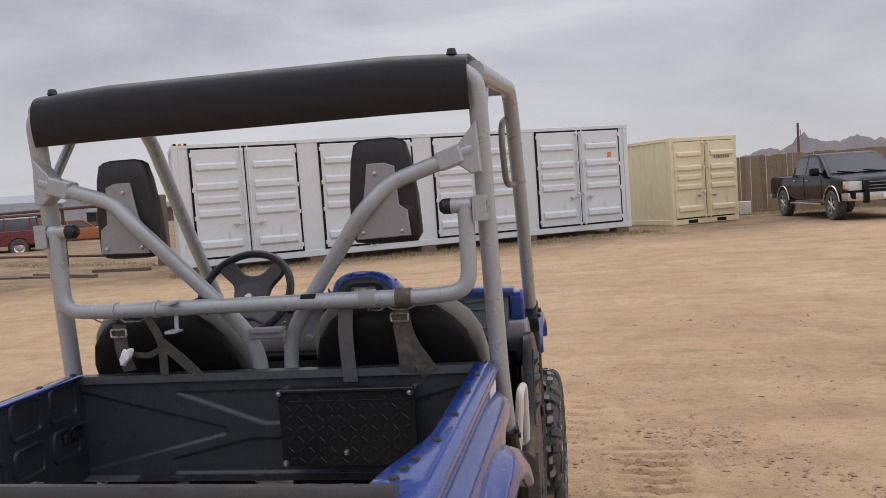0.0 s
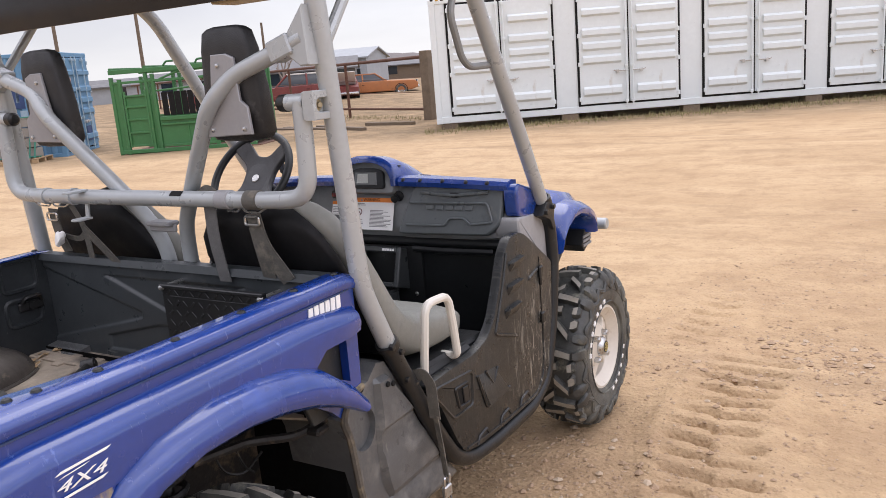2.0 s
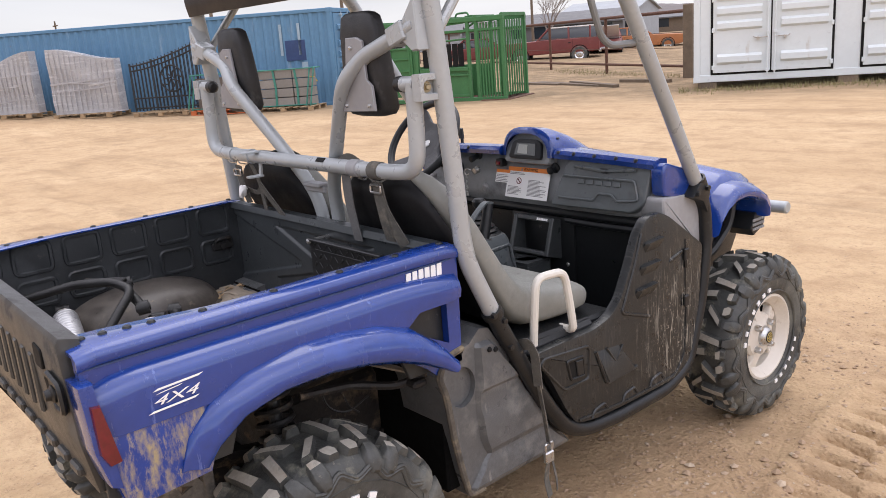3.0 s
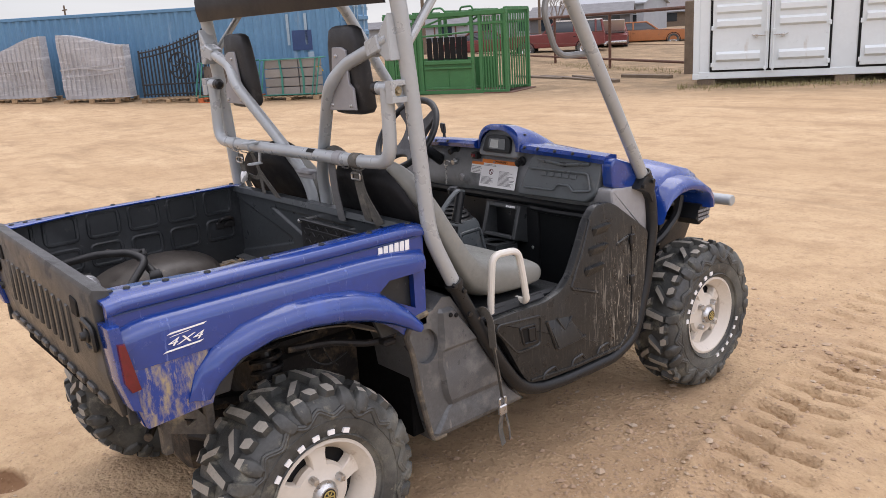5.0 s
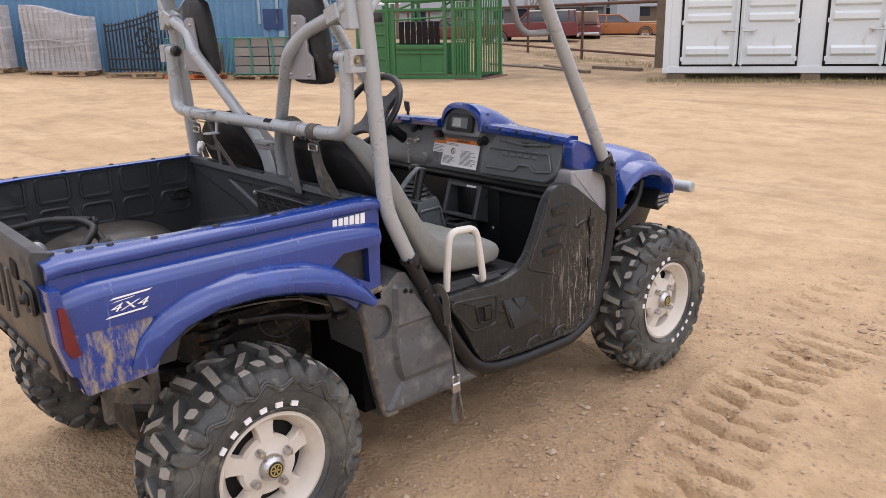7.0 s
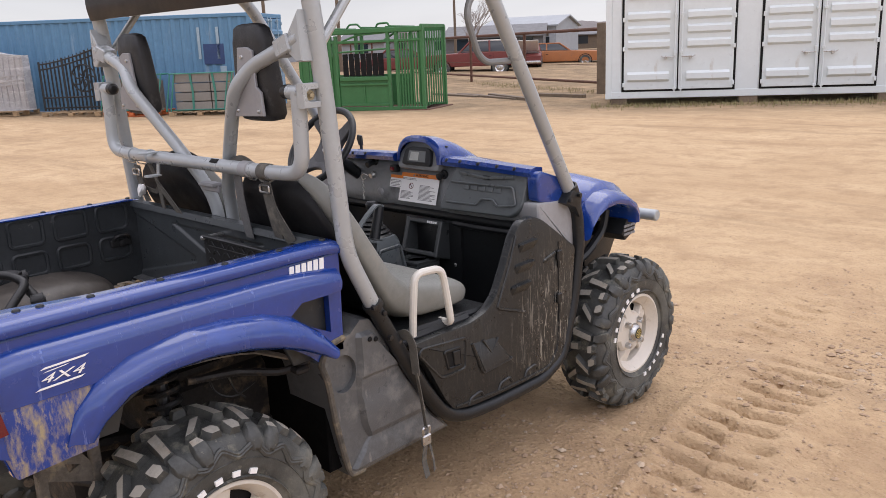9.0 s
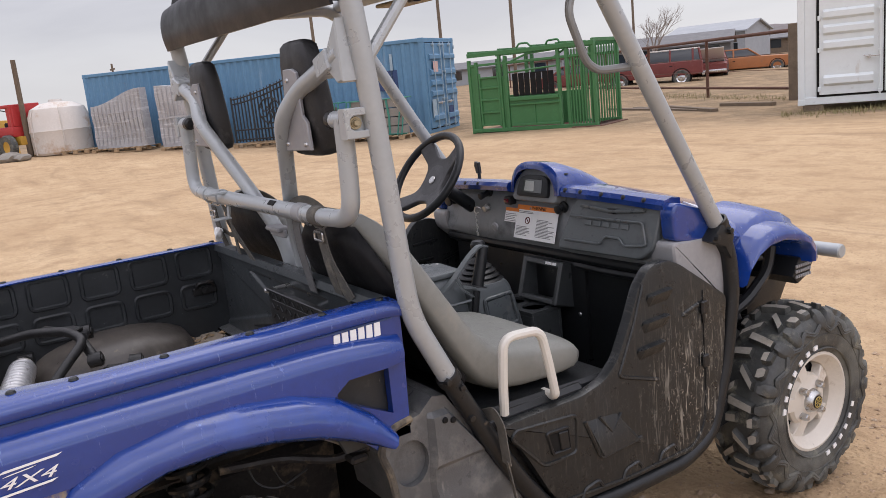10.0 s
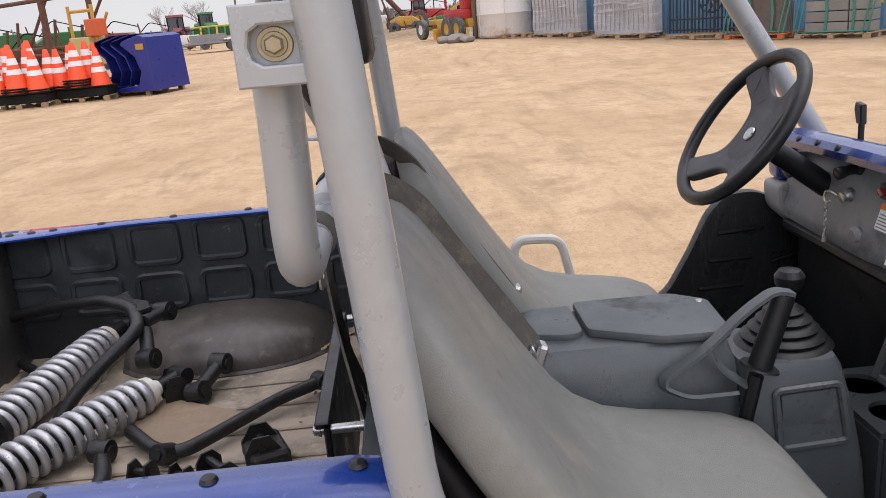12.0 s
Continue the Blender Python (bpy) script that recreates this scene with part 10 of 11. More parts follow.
for (px, py), cones in (((-18.9, -8.4), [(-0.45, -0.35, 0), (0.0, -0.38, 0.12), (0.42, -0.3, 0.06), (-0.3, 0.15, 0.24), (0.15, 0.2, 0.30), (0.5, 0.3, 0.1), (-0.6, 0.1, 0.15), (-0.22, -0.12, 0.2), (0.2, -0.1, 0.14), (-0.5, 0.36, 0.2), (0.0, 0.4, 0.26)]), ((-19.45, -7.15), [(-0.5, -0.3, 0.10), (-0.05, -0.35, 0.22), (0.45, -0.3, 0.05), (-0.3, 0.2, 0.05), (0.2, 0.25, 0.12), (-0.25, -0.1, 0.16), (0.1, 0.0, 0.2)])):
    pallet(px, py, PA, 1.35, 1.1, label="pine pallet under stacked traffic cones")
    Mp = pose(px, py, gz(px, py) + 0.118, 0, 0, PA)
    b = NB()
    bx(b, -0.66, 0.66, -0.53, 0.53, 0.0, 0.21, 0.02)
    o = part("stacked_cone_base", b, M_seam)
    o.matrix_basis = Mp
    tagged(o, "stack of black rubber cone bases on a pallet", "cone bases", "cone base stacks")
    for cx_, cy_, dz in cones:
        m = Mp @ Matrix.Translation((cx_, cy_, 0.21)) @ Matrix.Diagonal((1.22, 1.22, 1.0, 1))
        if first:
            cone.matrix_basis = m
            first = False
        else:
            copy_thing(cone, m)
        for k in range(int(dz / 0.06)):
            copy_thing(cone, m @ Matrix.Translation((0, 0, 0.06 * (k + 1))))
pallet(-20.3, -6.38, 68, 2.2, 1.4, label="pine pallet under blue dump hoppers")
for k in range(4):
    th = thing("dump_hopper", "deep blue steel dump hopper nested with others", "dump hopper", pose(-20.2, -6.38, gz(-20.2, -6.38) + 0.118, 0, 0, 68) @ Matrix.Scale(1.14, 4) @ Matrix.Translation((0.14 - k * 0.27, 0.0, 0)), "dump hoppers")
    b = NB()
    outer = [(1.0, 0.0), (0.95, 1.1), (0.80, 1.16), (0.35, 1.05), (0.30, 0.98), (0.62, 0.72), (0.72, 0.4), (0.60, 0.12), (-0.25, 0.06), (-0.25, 0.0)]
    if k == 0:
        pr(b, outer, -0.62, 0.62, "y", 0.01)
        part("tub", b, M_plow, th)
    else:
        for (xa, za), (xb, zb) in zip(outer[2:-1], outer[3:]):
            b = NB()
            pr(b, [(xa, za), (xb, zb), (xb + 0.02, zb + 0.02), (xa + 0.02, za + 0.02)], -0.6 + 0.01 * k, 0.6 - 0.01 * k, "y", 0)
            part("tub_plate", b, M_plow, th)
    if k == 0:
        b = NB()
        bx(b, 0.70, 0.90, -0.634, -0.626, 0.86, 0.98)
        part("sticker", b, M_yellow, th, "yellow sticker")
    b = NB()
    for j in range(6):
        y = -0.5 + j * 0.2
        tb(b, [(-0.25, y, 0.05), (-0.45, y, 0.08)], 0.014, 0, 6)
    part("tine", b, M_steelgrey, th)


# ---- rusty implement frames and far machinery ----
def lattice(name, label, M, bars, mat, cat, boxes=()):
    th = thing(name, label, cat, M)
    for p, r in bars:
        b = NB()
        tb(b, p, r, 0.0, 6)
        part("frame_bar", b, mat, th)
    for (x0, x1, y0, y1, z0, z1), m in boxes:
        b = NB()
        bx(b, x0, x1, y0, y1, z0, z1, 0.03)
        part("panel", b, m, th)
    return th


lattice("implement_frame", "rusty upright implement frame behind the cones", pose(-32.3, -13.2, -0.09, 0, 0, 70), [([(-2.5, 0, 0), (-2.5, 0, 4.2)], 0.11), ([(0.2, 0, 0), (0.2, 0, 4.4)], 0.13), ([(-2.6, 0, 2.9), (2.6, 0, 3.1)], 0.08), ([(2.4, 0, 0), (2.4, 0, 4.0)], 0.11), ([(-2.5, 0, 1.2), (2.4, 0, 1.2)], 0.06), ([(-2.5, 0.9, 0), (0.2, 0.9, 3.8)], 0.06), ([(0.2, 1.2, 0.4), (2.4, 1.2, 3.4)], 0.06)], M_rust, "implement")
lattice("yellow_hopper", "faded yellow hopper machine behind the cones", pose(-29.7, -10.7, -0.09, 0, 0, 60), [([(-0.6, 0, 0), (-0.6, 0, 2.6)], 0.06), ([(0.6, 0, 0), (0.6, 0, 2.6)], 0.06), ([(-0.6, 0, 2.4), (0.6, 0, 2.4)], 0.06), ([(-0.7, 0.5, 0.2), (0.8, 0.5, 2.3)], 0.05)], M_yellow, "machine", [((-0.5, 0.5, -0.3, 0.5, 0.5, 1.5), mk("faded_cream_yellow", (0.45, 0.38, 0.16), 0.6)), ((0.3, 0.9, -0.2, 0.3, 1.5, 2.1), M_orangepaint)])
lattice("disc_harrow", "green folded disc harrow far behind the cones", pose(-38.0, -15.8, -0.09, 0, 0, 65), [([(-3, 0, 1.0), (3, 0, 1.1)], 0.1), ([(-3, 0.6, 0.5), (3, 0.6, 0.5)], 0.1), ([(-2, 0, 0), (-2, 0, 2.0)], 0.08), ([(2, 0, 0), (2, 0, 2.0)], 0.08)], M_jd, "harrow", [((-2.8, -0.6, -0.4, 0.4, 1.1, 1.9), M_jd), ((0.8, 2.6, -0.4, 0.4, 1.1, 1.8), M_jd)])
lattice("disc_harrow", "rust-brown folded tillage frame behind the cones", pose(-34.5, -14.4, -0.09, 0, 0, 65), [([(-3, 0, 0.9), (3, 0, 0.9)], 0.09)] + [([(-2.8 + k * 0.7, 0, 0.0), (-2.5 + k * 0.7, 0.2, 1.7 + 0.3 * (k % 3))], 0.06) for k in range(9)], M_rust, "harrow")


def tractor(label, x, y, rz, paint, s_=1.0):
    th = thing("tractor", label, "tractor", pose(x, y, -0.09, 0, 0, rz) @ Matrix.Scale(s_, 4), "far tractors")
    for poly, hw, m, nm in (([(0.35, 1.0), (2.35, 0.95), (2.45, 1.55), (2.2, 1.80), (0.35, 1.92)], 0.42, paint, "engine_hood"), ([(-1.3, 0.9), (0.4, 0.9), (0.4, 1.45), (-1.1, 1.55)], 0.55, paint, "deck"), ([(-1.05, 1.55), (0.15, 1.50), (0.05, 2.78), (-0.95, 2.78)], 0.66, M_glass, "cab_glass"), ([(-1.2, 2.78), (0.3, 2.76), (0.2, 2.94), (-1.05, 2.98)], 0.78, paint, "cab_roof"), ([(1.5, 0.55), (2.3, 0.55), (2.3, 0.95), (1.5, 0.95)], 0.3, M_seam, "front_axle"), ([(2.40, 1.0), (2.47, 1.0), (2.47, 1.5), (2.42, 1.5)], 0.34, M_seam, "grille")):
        b = NB()
        pr(b, [(p, q) for p, q in poly], -hw, hw, "y", 0.04, 2)
        part(nm, b, m, th)
    for sy in SIDES:
        for xb, xt in ((-1.05, -0.95), (0.15, 0.05), (-0.45, -0.45)):
            b = NB()
            tb(b, [(xb, sy * 0.66, 1.52), (xt, sy * 0.66, 2.80)], 0.05, 0, 6)
            part("cab_post", b, M_seam, th)
        b = NB()
        pr(b, [(-1.55, 1.25), (-1.2, 1.80), (-0.5, 1.90), (0.1, 1.62), (0.1, 1.54), (-0.5, 1.80), (-1.15, 1.70), (-1.45, 1.22)], sy * 0.72, sy * 1.15, "y", 0.02)
        part("fender", b, paint, th)
    b = NB()
    tb(b, [(1.25, 0.2, 1.8), (1.25, 0.2, 2.7)], 0.05, 0, 8)
    part("exhaust", b, M_seam, th)
    for wx, wy, r in ((-0.7, -1.0, 0.9), (-0.7, 1.0, 0.9), (1.9, -0.8, 0.6), (1.9, 0.8, 0.6)):
        w = sub("wheel", th)
        w.matrix_basis = Matrix.Translation((wx, wy, r)) @ Matrix.Rotation(math.pi / 2, 4, "X")
        b = NB()
        lt(b, [(r * 0.55, -0.2), (r * 0.95, -0.19), (r, -0.14), (r, 0.14), (r * 0.95, 0.19), (r * 0.55, 0.2)], seg=28, closed=True)
        part("tyre", b, M_rubber, w)
        b = NB()
        lt(b, [(0, 0.12), (r * 0.57, 0.16), (r * 0.57, -0.16), (0, -0.12)], seg=20)
        part("rim", b, M_yellow, w)
    return th


def far(az, dist):
    """A place by compass angle (to the left of +y) and distance."""
    a = radians(az)
    return 1.45 - dist * math.sin(a), 0.37 + dist * math.cos(a)


tractor("green tractor with a glazed cab, far across the yard", *far(102.3, 92), 20, M_jd)
tractor("red tractor with a glazed cab, far across the yard", *far(99.6, 100), 25, M_redpaint)
tractor("green tractor beside the orange bins", *far(98.2, 96), 30, M_jd, 0.9)
hx, hy = far(101.2, 84)
hd = thing("combine_header", "long green and yellow harvester header on the ground", "harvester header", pose(hx, hy, -0.09, 0, 0, 100))
for k in range(9):
    b = NB()
    pr(b, [(-0.9, 0.2), (0.4, 0.3), (0.6, 1.5), (-0.2, 1.3)], -0.09 + k * 0.75 - 3.0, 0.09 + k * 0.75 - 3.0, "x", 0.02)
    part("row_divider", b, M_yellow if k % 2 else M_jd, hd)
b = NB()
bx(b, -3.3, 3.3, 0.3, 0.8, 0.5, 1.35, 0.05)
part("trough", b, M_jd, hd)
b = NB()
bx(b, -3.3, 3.3, 0.25, 0.85, 1.36, 1.55, 0.05)
part("top_cover", b, mk("yellow_green_paint", (0.42, 0.42, 0.04), 0.5), hd)
ox, oy = far(97.3, 88)
ob_ = thing("grain_bin_truck", "orange hopper bins standing on a low frame", "grain bin", pose(ox, oy, -0.09, 0, 0, 98))
for x0, x1, z0, z1 in ((-1.0, 2.4, 0.7, 2.0), (-3.2, -0.8, 0.5, 1.7)):
    b = NB()
    t = bmesh.new()
    bmesh.ops.create_cube(t, size=1, matrix=Matrix.Translation(((x0 + x1) / 2, 0, (z0 + z1) / 2)) @ Matrix.Diagonal((x1 - x0, 1.8, z1 - z0, 1)))
    for v in t.verts:
        if v.co.z < (z0 + z1) / 2:
            v.co.x = (x0 + x1) / 2 + (v.co.x - (x0 + x1) / 2) * 0.75
    merge(b, t)
    for k in range(5):
        xx = x0 + (x1 - x0) * (k + 0.5) / 5
        bx(b, xx - 0.04, xx + 0.04, -0.95, 0.95, z0 + 0.3, z1 + 0.03, 0.01)
    part("bin", b, M_orangepaint, ob_)
b = NB()
bx(b, -3.3, 2.5, -0.6, 0.6, 0.35, 0.6, 0.03)
for x in (-2.6, -1.6, 0.5, 1.8):
    lt(b, [(0, -0.9), (0.38, -0.9), (0.38, 0.9), (0, 0.9)], Matrix.Translation((x, 0, 0.38)) @ Matrix.Rotation(math.pi / 2, 4, "X"), 16)
part("running_gear", b, M_seam, ob_)
dx_, dy_ = far(96.2, 66)
dt = thing("dump_trailer", "dark blue open dump trailer parked across the yard", "trailer", pose(dx_, dy_, -0.09, 0, 0, 90))
b = NB()
pr(b, [(-2.0, 0.6), (2.1, 0.6), (2.3, 1.35), (-2.3, 1.2)], -0.9, 0.9, "y", 0.03)
part("tub", b, mk("slate_blue_paint", (0.06, 0.09, 0.16), 0.5), dt)
b = NB()
tb(b, [(-2.0, 0, 0.65), (-3.6, 0, 0.5)], 0.08, 0, 6)
tb(b, [(-2.2, -0.8, 1.2), (-3.2, 0, 0.6)], 0.05, 0, 6)
part("drawbar", b, M_steelgrey, dt)
for x in (-1.4, 1.2):
    for y in (-0.9, 0.9):
        b = NB()
        lt(b, [(0, -0.12), (0.38, -0.12), (0.4, 0), (0.38, 0.12), (0, 0.12)], Matrix.Translation((x, y, 0.4)) @ Matrix.Rotation(math.pi / 2, 4, "X"), 18)
        part("wheel", b, M_rubber, dt)
sx_, sy_ = far(94.4, 68)
sd = thing("air_seeder", "grey-green folded air seeder with a tangle of tubes", "seeder", pose(sx_, sy_, -0.09, 0, 0, 95))
M_sd = mk("grey_green_paint", (0.17, 0.23, 0.2), 0.6, var=0.2)
for k in range(12):
    x = -2.6 + k * 0.46
    b = NB()
    tb(b, [(x, -0.3, 0.1), (x + 0.1, 0.1, 1.1), (x - 0.25, 0.3, 1.9 + 0.5 * math.sin(k * 1.3)), (x + 0.3, 0.5, 2.2 + 0.3 * math.cos(k * 2.1))], 0.06, 0.2, 6)
    part("tube", b, M_sd, sd)
b = NB()
bx(b, -1.2, 0.6, -0.5, 0.8, 1.2, 2.3, 0.25, segs=3)
part("hopper", b, M_sd, sd)
b = NB()
bx(b, -2.8, 2.8, -0.15, 0.15, 0.9, 1.1, 0.02)
part("toolbar", b, M_steelgrey, sd)
cx2, cy2 = far(92.2, 64)
cb = thing("combine", "faded yellow harvester with a red unloading auger", "harvester", pose(cx2, cy2, -0.09, 0, 0, 95) @ Matrix.Scale(0.75, 4))
for (x0, x1, y0, y1, z0, z1), m, nm in (((-1.8, 1.8, -0.9, 0.9, 0.9, 2.0), M_yellow, "body"), ((-2.6, -1.6, -0.6, 0.6, 0.7, 1.8), M_rust, "feeder"), ((1.0, 2.6, -0.7, 0.7, 0.9, 1.6), M_carwhite, "tank")):
    b = NB()
    bx(b, x0, x1, y0, y1, z0, z1, 0.15, segs=2)
    part(nm, b, m, cb)
for x, y, r in ((-1.2, -1.0, 0.6), (-1.2, 1.0, 0.6), (1.6, -0.9, 0.45), (1.6, 0.9, 0.45)):
    b = NB()
    lt(b, [(0, -0.2), (r, -0.2), (r, 0.2), (0, 0.2)], Matrix.Translation((x, y, r)) @ Matrix.Rotation(math.pi / 2, 4, "X"), 20)
    part("wheel", b, M_rubber, cb)
ax_, ay_ = far(90.4, 66)
au = thing("grain_auger", "raised dark red grain auger on a wheeled frame", "auger", pose(ax_, ay_, -0.09, 0, 0, 95))
b = NB()
tb(b, [(1.8, 0, 0.4), (-1.2, 0, 3.9)], 0.2, 0, 10)
part("tube", b, M_rust, au)
b = NB()
tb(b, [(0.3, -0.8, 0.3), (-0.4, 0, 2.6), (0.3, 0.8, 0.3)], 0.06, 0.1, 6)
tb(b, [(1.4, 0, 0.5), (-3.0, 0, 1.9)], 0.06, 0, 6)
for k in range(6):
    tb(b, [(-2.8 - k * 0.35, 0, 1.6 + k * 0.22), (-2.6 - k * 0.35, 0, 2.5 + k * 0.2)], 0.05, 0, 6)
part("frame", b, M_rust, au)
for y in (-0.8, 0.8):
    b = NB()
    lt(b, [(0, -0.12), (0.4, -0.12), (0.4, 0.12), (0, 0.12)], Matrix.Translation((0.3, y, 0.4)) @ Matrix.Rotation(math.pi / 2, 4, "X"), 18)
    part("wheel", b, M_rubber, au)
tx_, ty_ = far(101.8, 52)
ft = thing("flatbed_trailer", "grey steel flatbed trailer with a mesh ramp", "trailer", pose(tx_, ty_, -0.09, 0, 0, 104))
b = NB()
bx(b, -1.6, 1.6, -0.9, 0.9, 0.5, 0.62, 0.02)
bx(b, -1.5, 0.6, -0.85, -0.8, 0.62, 1.05, 0.01)
part("deck", b, M_steelgrey, ft)
for y in (-0.9, 0.9):
    b = NB()
    lt(b, [(0, -0.1), (0.33, -0.1), (0.33, 0.1), (0, 0.1)], Matrix.Translation((0.9, y, 0.34)) @ Matrix.Rotation(math.pi / 2, 4, "X"), 18)
    part("wheel", b, M_rubber, ft)
    b = NB()
    bx(b, 0.4, 1.4, y - 0.14, y + 0.14, 0.68, 0.74, 0.03)
    part("mudguard", b, M_carwhite, ft)
b = NB()
tb(b, [(-1.6, 0, 0.5), (-2.6, 0, 0.42)], 0.06, 0, 6)
part("drawbar", b, M_steelgrey, ft)
# smaller machines along the row
def implement(lab_, az, dist, L, H, m, seed):
    """A towed machine: a frame, a shaped hopper, hoses, a row of tines and two wheels a side."""
    r = random.Random(seed)
    x, y = far(az, dist)
    th = thing("farm_implement", lab_, "farm implement", pose(x, y, -0.09, 0, 0, az + r.uniform(-25, 25)), "far implements")
    b = NB()
    pr(b, [(-L * 0.40, H * 0.45), (L * 0.34, H * 0.42), (L * 0.42, H * 0.72), (L * 0.22, H * 1.02), (-L * 0.20, H * 1.06), (-L * 0.46, H * 0.80)], -0.5, 0.5, "y", 0.06, 2)
    part("hopper", b, m, th)
    for yy in (-0.55, 0.55):
        b = NB()
        tb(b, [(-L * 0.55, yy, H * 0.36), (L * 0.5, yy, H * 0.34), (L * 0.5 + 0.9, 0, 0.36)], 0.055, 0.1, 6)
        part("frame_rail", b, M_rust, th)
    for k in range(5):
        xx = -L * 0.5 + k * L * 0.24
        b = NB()
        tb(b, [(xx, -0.62, 0.02), (xx + 0.08, -0.60, H * 0.4), (xx - 0.15, -0.35, H * r.uniform(0.9, 1.35))], 0.035, 0.1, 6)
        part("tine", b, M_steelgrey if k % 2 else M_rust, th)
    b = NB()
    tb(b, [(-L * 0.35, 0, H * 1.0), (-L * 0.1, 0.1, H * 1.45), (L * 0.35, 0, H * 1.2)], 0.03, 0.2, 6)
    part("hose", b, M_seam, th)
    for x2 in (-L / 3, L / 3):
        for y2 in (-0.72, 0.72):
            b = NB()
            lt(b, [(0.16, -0.1), (0.33, -0.1), (0.36, 0.0), (0.33, 0.1), (0.16, 0.1), (0.10, 0.03), (0.10, -0.03)], Matrix.Translation((x2, y2, 0.35)) @ Matrix.Rotation(math.pi / 2, 4, "X"), 18, closed=True)
            part("wheel", b, M_rubber, th)


for k, (az, dist, L, H, m, lab_) in enumerate(((86.4, 48, 2.6, 0.9, M_jd, "green planter unit standing across the yard"), (85.0, 52, 2.4, 1.5, M_yellow, "yellow box blade machine across the yard"), (84.3, 58, 1.8, 1.1, M_carwhite, "white drum machine across the yard"), (89.2, 56, 2.2, 1.0, M_yellow, "yellow scraper frame across the yard"),
        (103.5, 60, 3.0, 1.0, M_carwhite, "white boom cart beyond the cones"), (105.5, 54, 2.6, 1.4, M_steelgrey, "grey cultivator beyond the cones"), (107.6, 46, 2.8, 1.5, M_maroon, "dark red seed drill beyond the hoppers"), (109.2, 42, 2.4, 1.3, M_steelgrey, "grey hay rake beyond the hoppers"), (111.0, 48, 3.0, 1.7, M_jd, "green baler beyond the cones"),
        (112.6, 40, 2.4, 1.3, M_rust, "rusty plough frame beyond the cones"), (114.4, 46, 3.0, 1.6, M_steelgrey, "grey mower deck beyond the cones"), (116.4, 42, 2.6, 1.4, M_jd, "green seed drill beyond the cones"), (93.4, 74, 2.6, 1.6, M_redpaint, "red baler far across the yard"), (87.2, 66, 3.0, 1.4, M_carwhite, "white pickup bed trailer across the yard"))):
    implement(lab_, az, dist, L, H, m, 60 + k)
tractor("red tractor with a glazed cab beyond the auger", *far(88.0, 62), 100, M_redpaint, 0.72)
tractor("dark red tractor beyond the blue hoppers", *far(104.2, 66), 15, M_maroon, 0.85)


# ---- sheds, poles, trees and hills on the horizon ----
def shed(label, az, dist, w, d, h, ridge, rz, wall=None, roof=None):
    x, y = far(az, dist)
    th = thing("shed", label, "shed", pose(x, y, -0.09, 0, 0, rz), "far sheds")
    b = NB()
    pr(b, [(-d / 2, 0), (d / 2, 0), (d / 2, h), (0, ridge - 0.05), (-d / 2, h)], -w / 2, w / 2, "x", 0)
    part("wall", b, wall or M_shed, th)
    for s in SIDES:
        b = NB()
        pr(b, [(0, ridge), (s * (d / 2 + 0.4), h - 0.05), (s * (d / 2 + 0.4), h + 0.08), (0, ridge + 0.14)], -w / 2 - 0.3, w / 2 + 0.3, "x", 0)
        part("roof", b, roof or M_shedroof, th)
    for k in range(3):
        b = NB()
        xx = -w / 2 + w * (k + 0.5) / 3
        bx(b, xx - 0.6, xx + 0.6, -d / 2 - 0.03, -d / 2 + 0.02, 0.9, 1.9, 0.01)
        part("window", b, M_glass, th)
    return th


shed("low grey farm shed with a dark pitched roof", 40.0, 80, 9, 8, 2.0, 3.0, 35, M_shedroof)
shed("pale grey metal shed beyond the old cars", 37.6, 92, 8, 9, 3.0, 4.0, 20, None, M_shed)
shed("long low shed far beyond the fence", 34.0, 110, 22, 8, 2.0, 2.6, 30, M_wood)
shed("dark low barn beyond the cars", 46.5, 100, 14, 8, 2.2, 3.0, 40)
shed("grey workshop beyond the chute", 52.0, 95, 14, 8, 2.0, 2.7, 45)
for az, dist, h in ((65.0, 45, 7.2), (56.2, 46, 7.0), (51.2, 46, 6.4), (43.0, 60, 5.4), (100.3, 85, 5.4), (96.5, 85, 5.0), (78.0, 70, 5.0), (74.0, 90, 6.0), (-13.7, 60, 4.4)):
    x, y = far(az, dist)
    th = thing("utility_pole", "thin dark timber utility pole on the skyline", "utility pole", pose(x, y, 0), "utility poles")
    b = NB()
    tb(b, [(0, 0, -0.2), (0, 0, h)], (0.11, 0.08), 0, 8)
    part("shaft", b, M_wood, th)
    if dist > 65 and az > 60:
        b = NB()
        bx(b, -0.7, 0.7, -0.05, 0.05, h - 0.5, h - 0.38, 0.01)
        part("crossarm", b, M_wood, th)


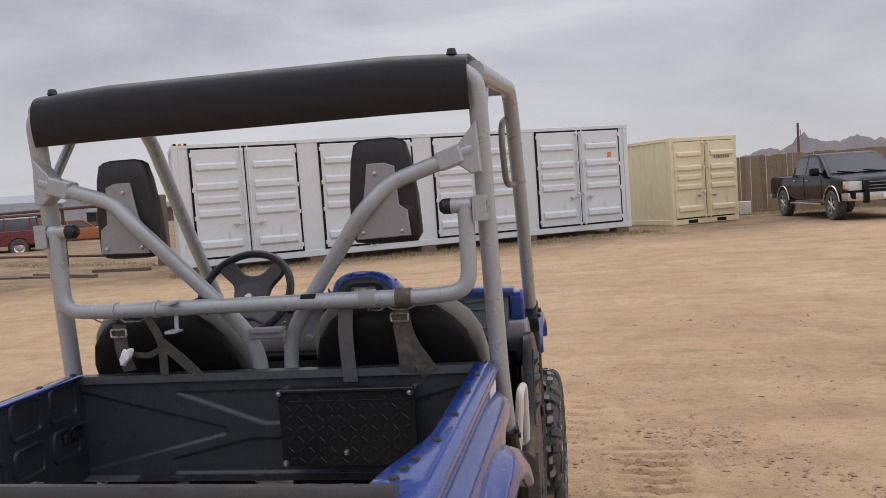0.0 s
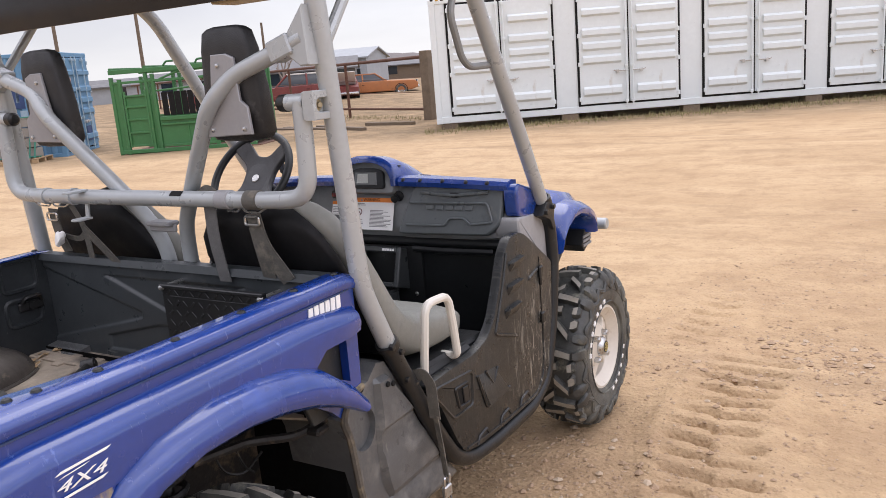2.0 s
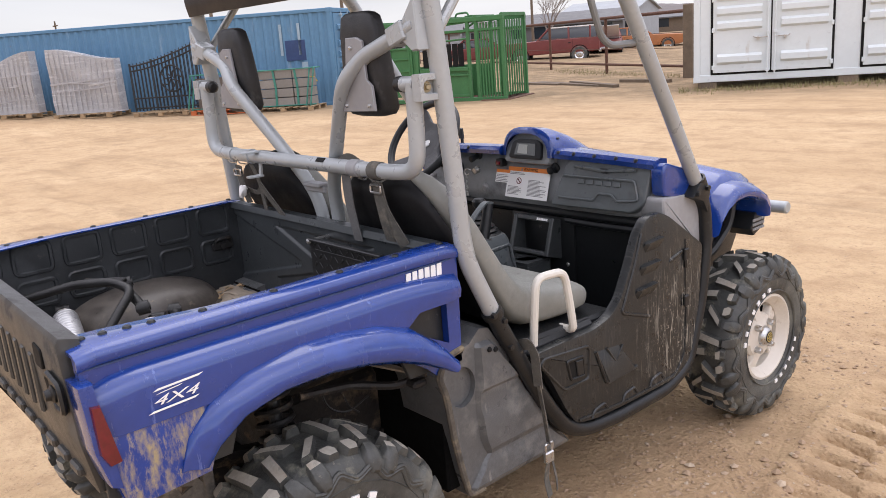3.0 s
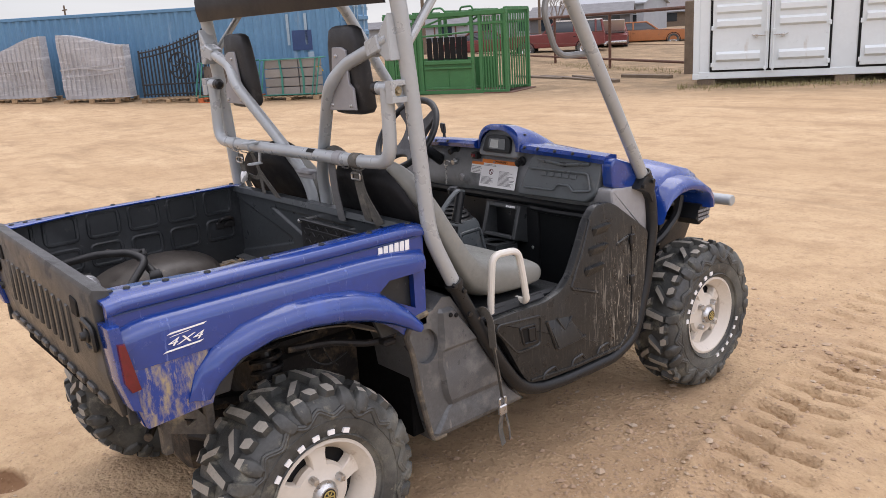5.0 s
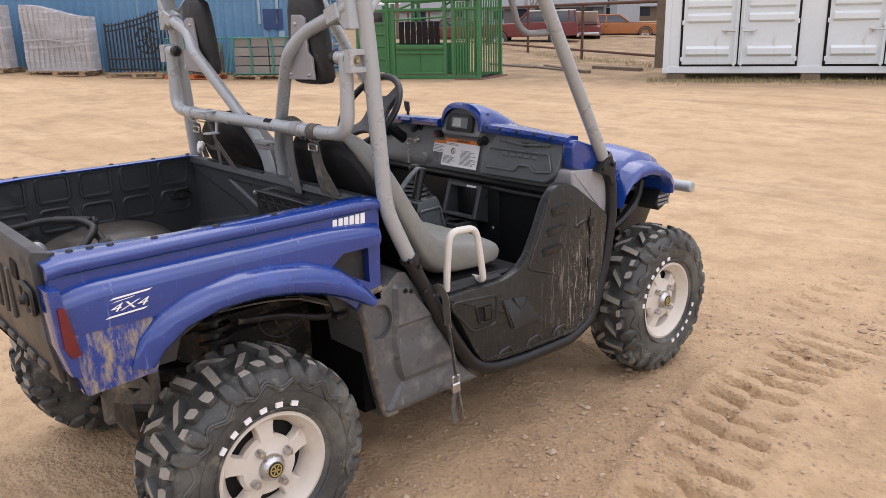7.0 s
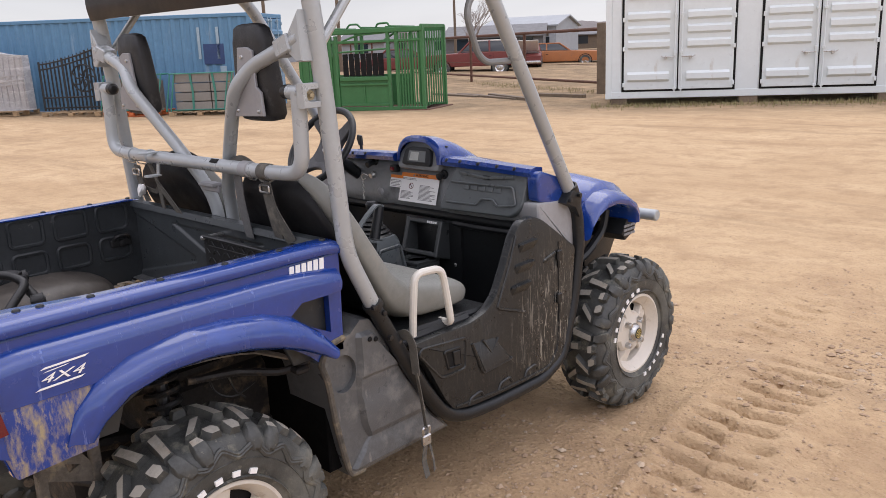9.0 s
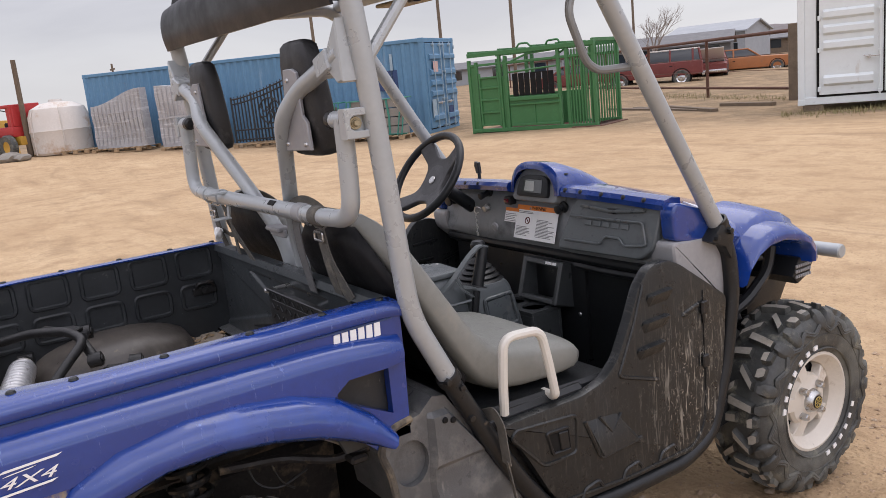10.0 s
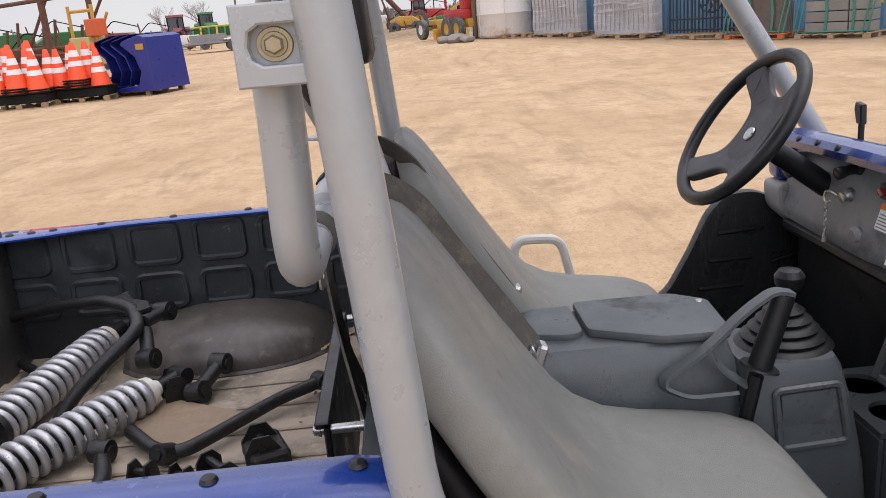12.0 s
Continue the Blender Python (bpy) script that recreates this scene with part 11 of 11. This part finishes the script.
def bare_tree(az, dist, h, seed):
    r = random.Random(seed)
    x, y = far(az, dist)
    th = thing("bare_tree", "leafless grey tree with a fine spreading crown", "tree", pose(x, y, 0), "bare trees")
    tr_, cr_ = NB(), NB()

    def grow(p, d, L, rad, lev):
        q = p + d * L
        mid = p + d * L * 0.5 + Vector((r.uniform(-1, 1), r.uniform(-1, 1), 0)) * L * 0.06
        tb(tr_ if lev < 2 else cr_, [p, mid, q], (rad, rad * 0.62), 0, 6 if lev < 2 else 3)
        if lev < 5:
            for _ in range(3 if lev else 5):
                nd = (d + Vector((r.uniform(-1, 1), r.uniform(-1, 1), r.uniform(-0.15, 0.6))) * 0.75).normalized()
                grow(p + d * L * r.uniform(0.55, 1.0), nd, L * r.uniform(0.6, 0.82), rad * 0.55, lev + 1)

    grow(Vector((0, 0, -0.1)), Vector((0, 0, 1)), h * 0.26, h * 0.017, 0)
    part("trunk", tr_, M_bark, th)
    part("crown", cr_, M_bark, th)


for k, (az, dist, h) in enumerate(((41.8, 75, 8.2), (102.6, 120, 7.5), (97.8, 125, 7.0), (94.2, 130, 6.8), (46.0, 95, 6.0), (105.0, 110, 6.5))):
    bare_tree(az, dist, h, 20 + k)


def scrub_line():
    """Leafless brush and weeds along the far edge of the yard."""
    r = random.Random(31)
    V, F = [], []
    for _ in range(5200):
        az, dist = r.uniform(62, 122), r.uniform(122, 150)
        x, y = far(az, dist)
        top = 0.5 + 1.5 * max(0.0, noise.noise(Vector((az * 0.9, 0.3, 0)))) + r.uniform(0, 0.7)
        lean, w = r.uniform(-0.5, 0.5), r.uniform(0.05, 0.22)
        o_ = len(V)
        V += [(x, y - w, -0.15), (x, y + w, -0.15), (x, y + lean + w * 0.4, top), (x, y + lean - w * 0.4, top * r.uniform(0.8, 1.0))]
        F.append((o_, o_ + 1, o_ + 2, o_ + 3))
    me = bpy.data.meshes.new("scrub")
    me.from_pydata(V, [], F)
    me.materials.append(M_hill)
    return tagged(new("scrub", me), "low leafless brush along the far edge of the yard", "brush", kind="stuff")


scrub_line()


def ridge(name, label, pts, dist, depth):
    """A far hill: skyline heights by compass angle, sloping back to the ground."""
    b = NB()
    rows = []
    fine = []
    for (a0, h0), (a1, h1) in zip(pts, pts[1:]):
        for k in range(8):
            u = k / 8
            fine.append((a0 + (a1 - a0) * u, h0 + (h1 - h0) * u))
    fine.append(pts[-1])
    for a, h in fine:
        hh = h * (1 + 0.10 * noise.noise(Vector((a * 1.7, h * 0.01, 3)))) if h > 1 else h
        row = []
        for f, g in ((-1.0, 0.0), (-0.5, 0.42), (-0.2, 0.8), (0, 1.0), (0.5, 0.5), (1.0, 0.0)):
            x, y = far(a, dist + depth * f)
            row.append((x, y, hh * g * (1 + 0.15 * noise.noise(Vector((a * 3, f * 4, 1)))) - 1.0))
        rows.append(row)
    lo(b, rows, ring_closed=False, cap=False)
    return tagged(part(name, b, M_hill, None, "", 80), label, "hill", "far hills")


ridge("hill", "hazy grey-brown hill with a pointed summit on the horizon", [(-7, 0), (-10.2, 26), (-11.3, 38), (-11.7, 40), (-12.7, 37), (-13.4, 48), (-13.8, 60), (-14.2, 58), (-15.0, 48), (-16.2, 46), (-17.2, 52), (-18.5, 42), (-21, 30), (-26, 12), (-33, 0)], 1700, 300)
ridge("hill", "low hazy ridge behind the old cars", [(44, 0), (40, 20), (37, 28), (35, 34), (32, 28), (27, 14), (23, 0)], 1500, 250)
mx_, my_ = far(-13.95, 1700)
o = thing("radio_mast", "thin radio mast on the far summit", "mast", pose(mx_, my_, 56))
b = NB()
tb(b, [(0, 0, -2), (0, 0, 14)], 0.8, 0, 6)
part("shaft", b, M_steelgrey, o)


# ---- thin dry grass along the container and fence ----
def dry_grass():
    r = random.Random(11)
    V, F = [], []
    for _ in range(5200):
        u = r.random()
        if u < 0.6:
            p = WHITE_M @ Vector((r.uniform(-0.3, 12.4), -0.35 - abs(r.gauss(0, 0.55)), 0))
        elif u < 0.8:
            k = f0 + fence_dir * r.uniform(0, 12)
            p = k + Vector((r.gauss(0, 0.35), r.gauss(0, 0.35), 0))
        else:
            p = Vector((r.uniform(5.5, 14), r.gauss(27.2, 0.5), 0))
        h, a, w = r.uniform(0.04, 0.16), r.uniform(0, 6.28), 0.006
        dx, dy = math.cos(a), math.sin(a)
        z = -0.09 if p.y > 17 else gz(p.x, p.y) - 0.005
        o_ = len(V)
        V += [(p.x - dy * w, p.y + dx * w, z), (p.x + dy * w, p.y - dx * w, z), (p.x + dx * h * 0.4, p.y + dy * h * 0.4, z + h)]
        F.append((o_, o_ + 1, o_ + 2))
    me = bpy.data.meshes.new("dry_grass")
    me.from_pydata(V, [], F)
    me.materials.append(mk("dry_grass_blades", (0.27, 0.24, 0.11), 0.9, var=0.3, scale=2, bump=0))
    return tagged(new("dry_grass", me), "thin dry grass along the container and fence", "grass", kind="stuff")


dry_grass()
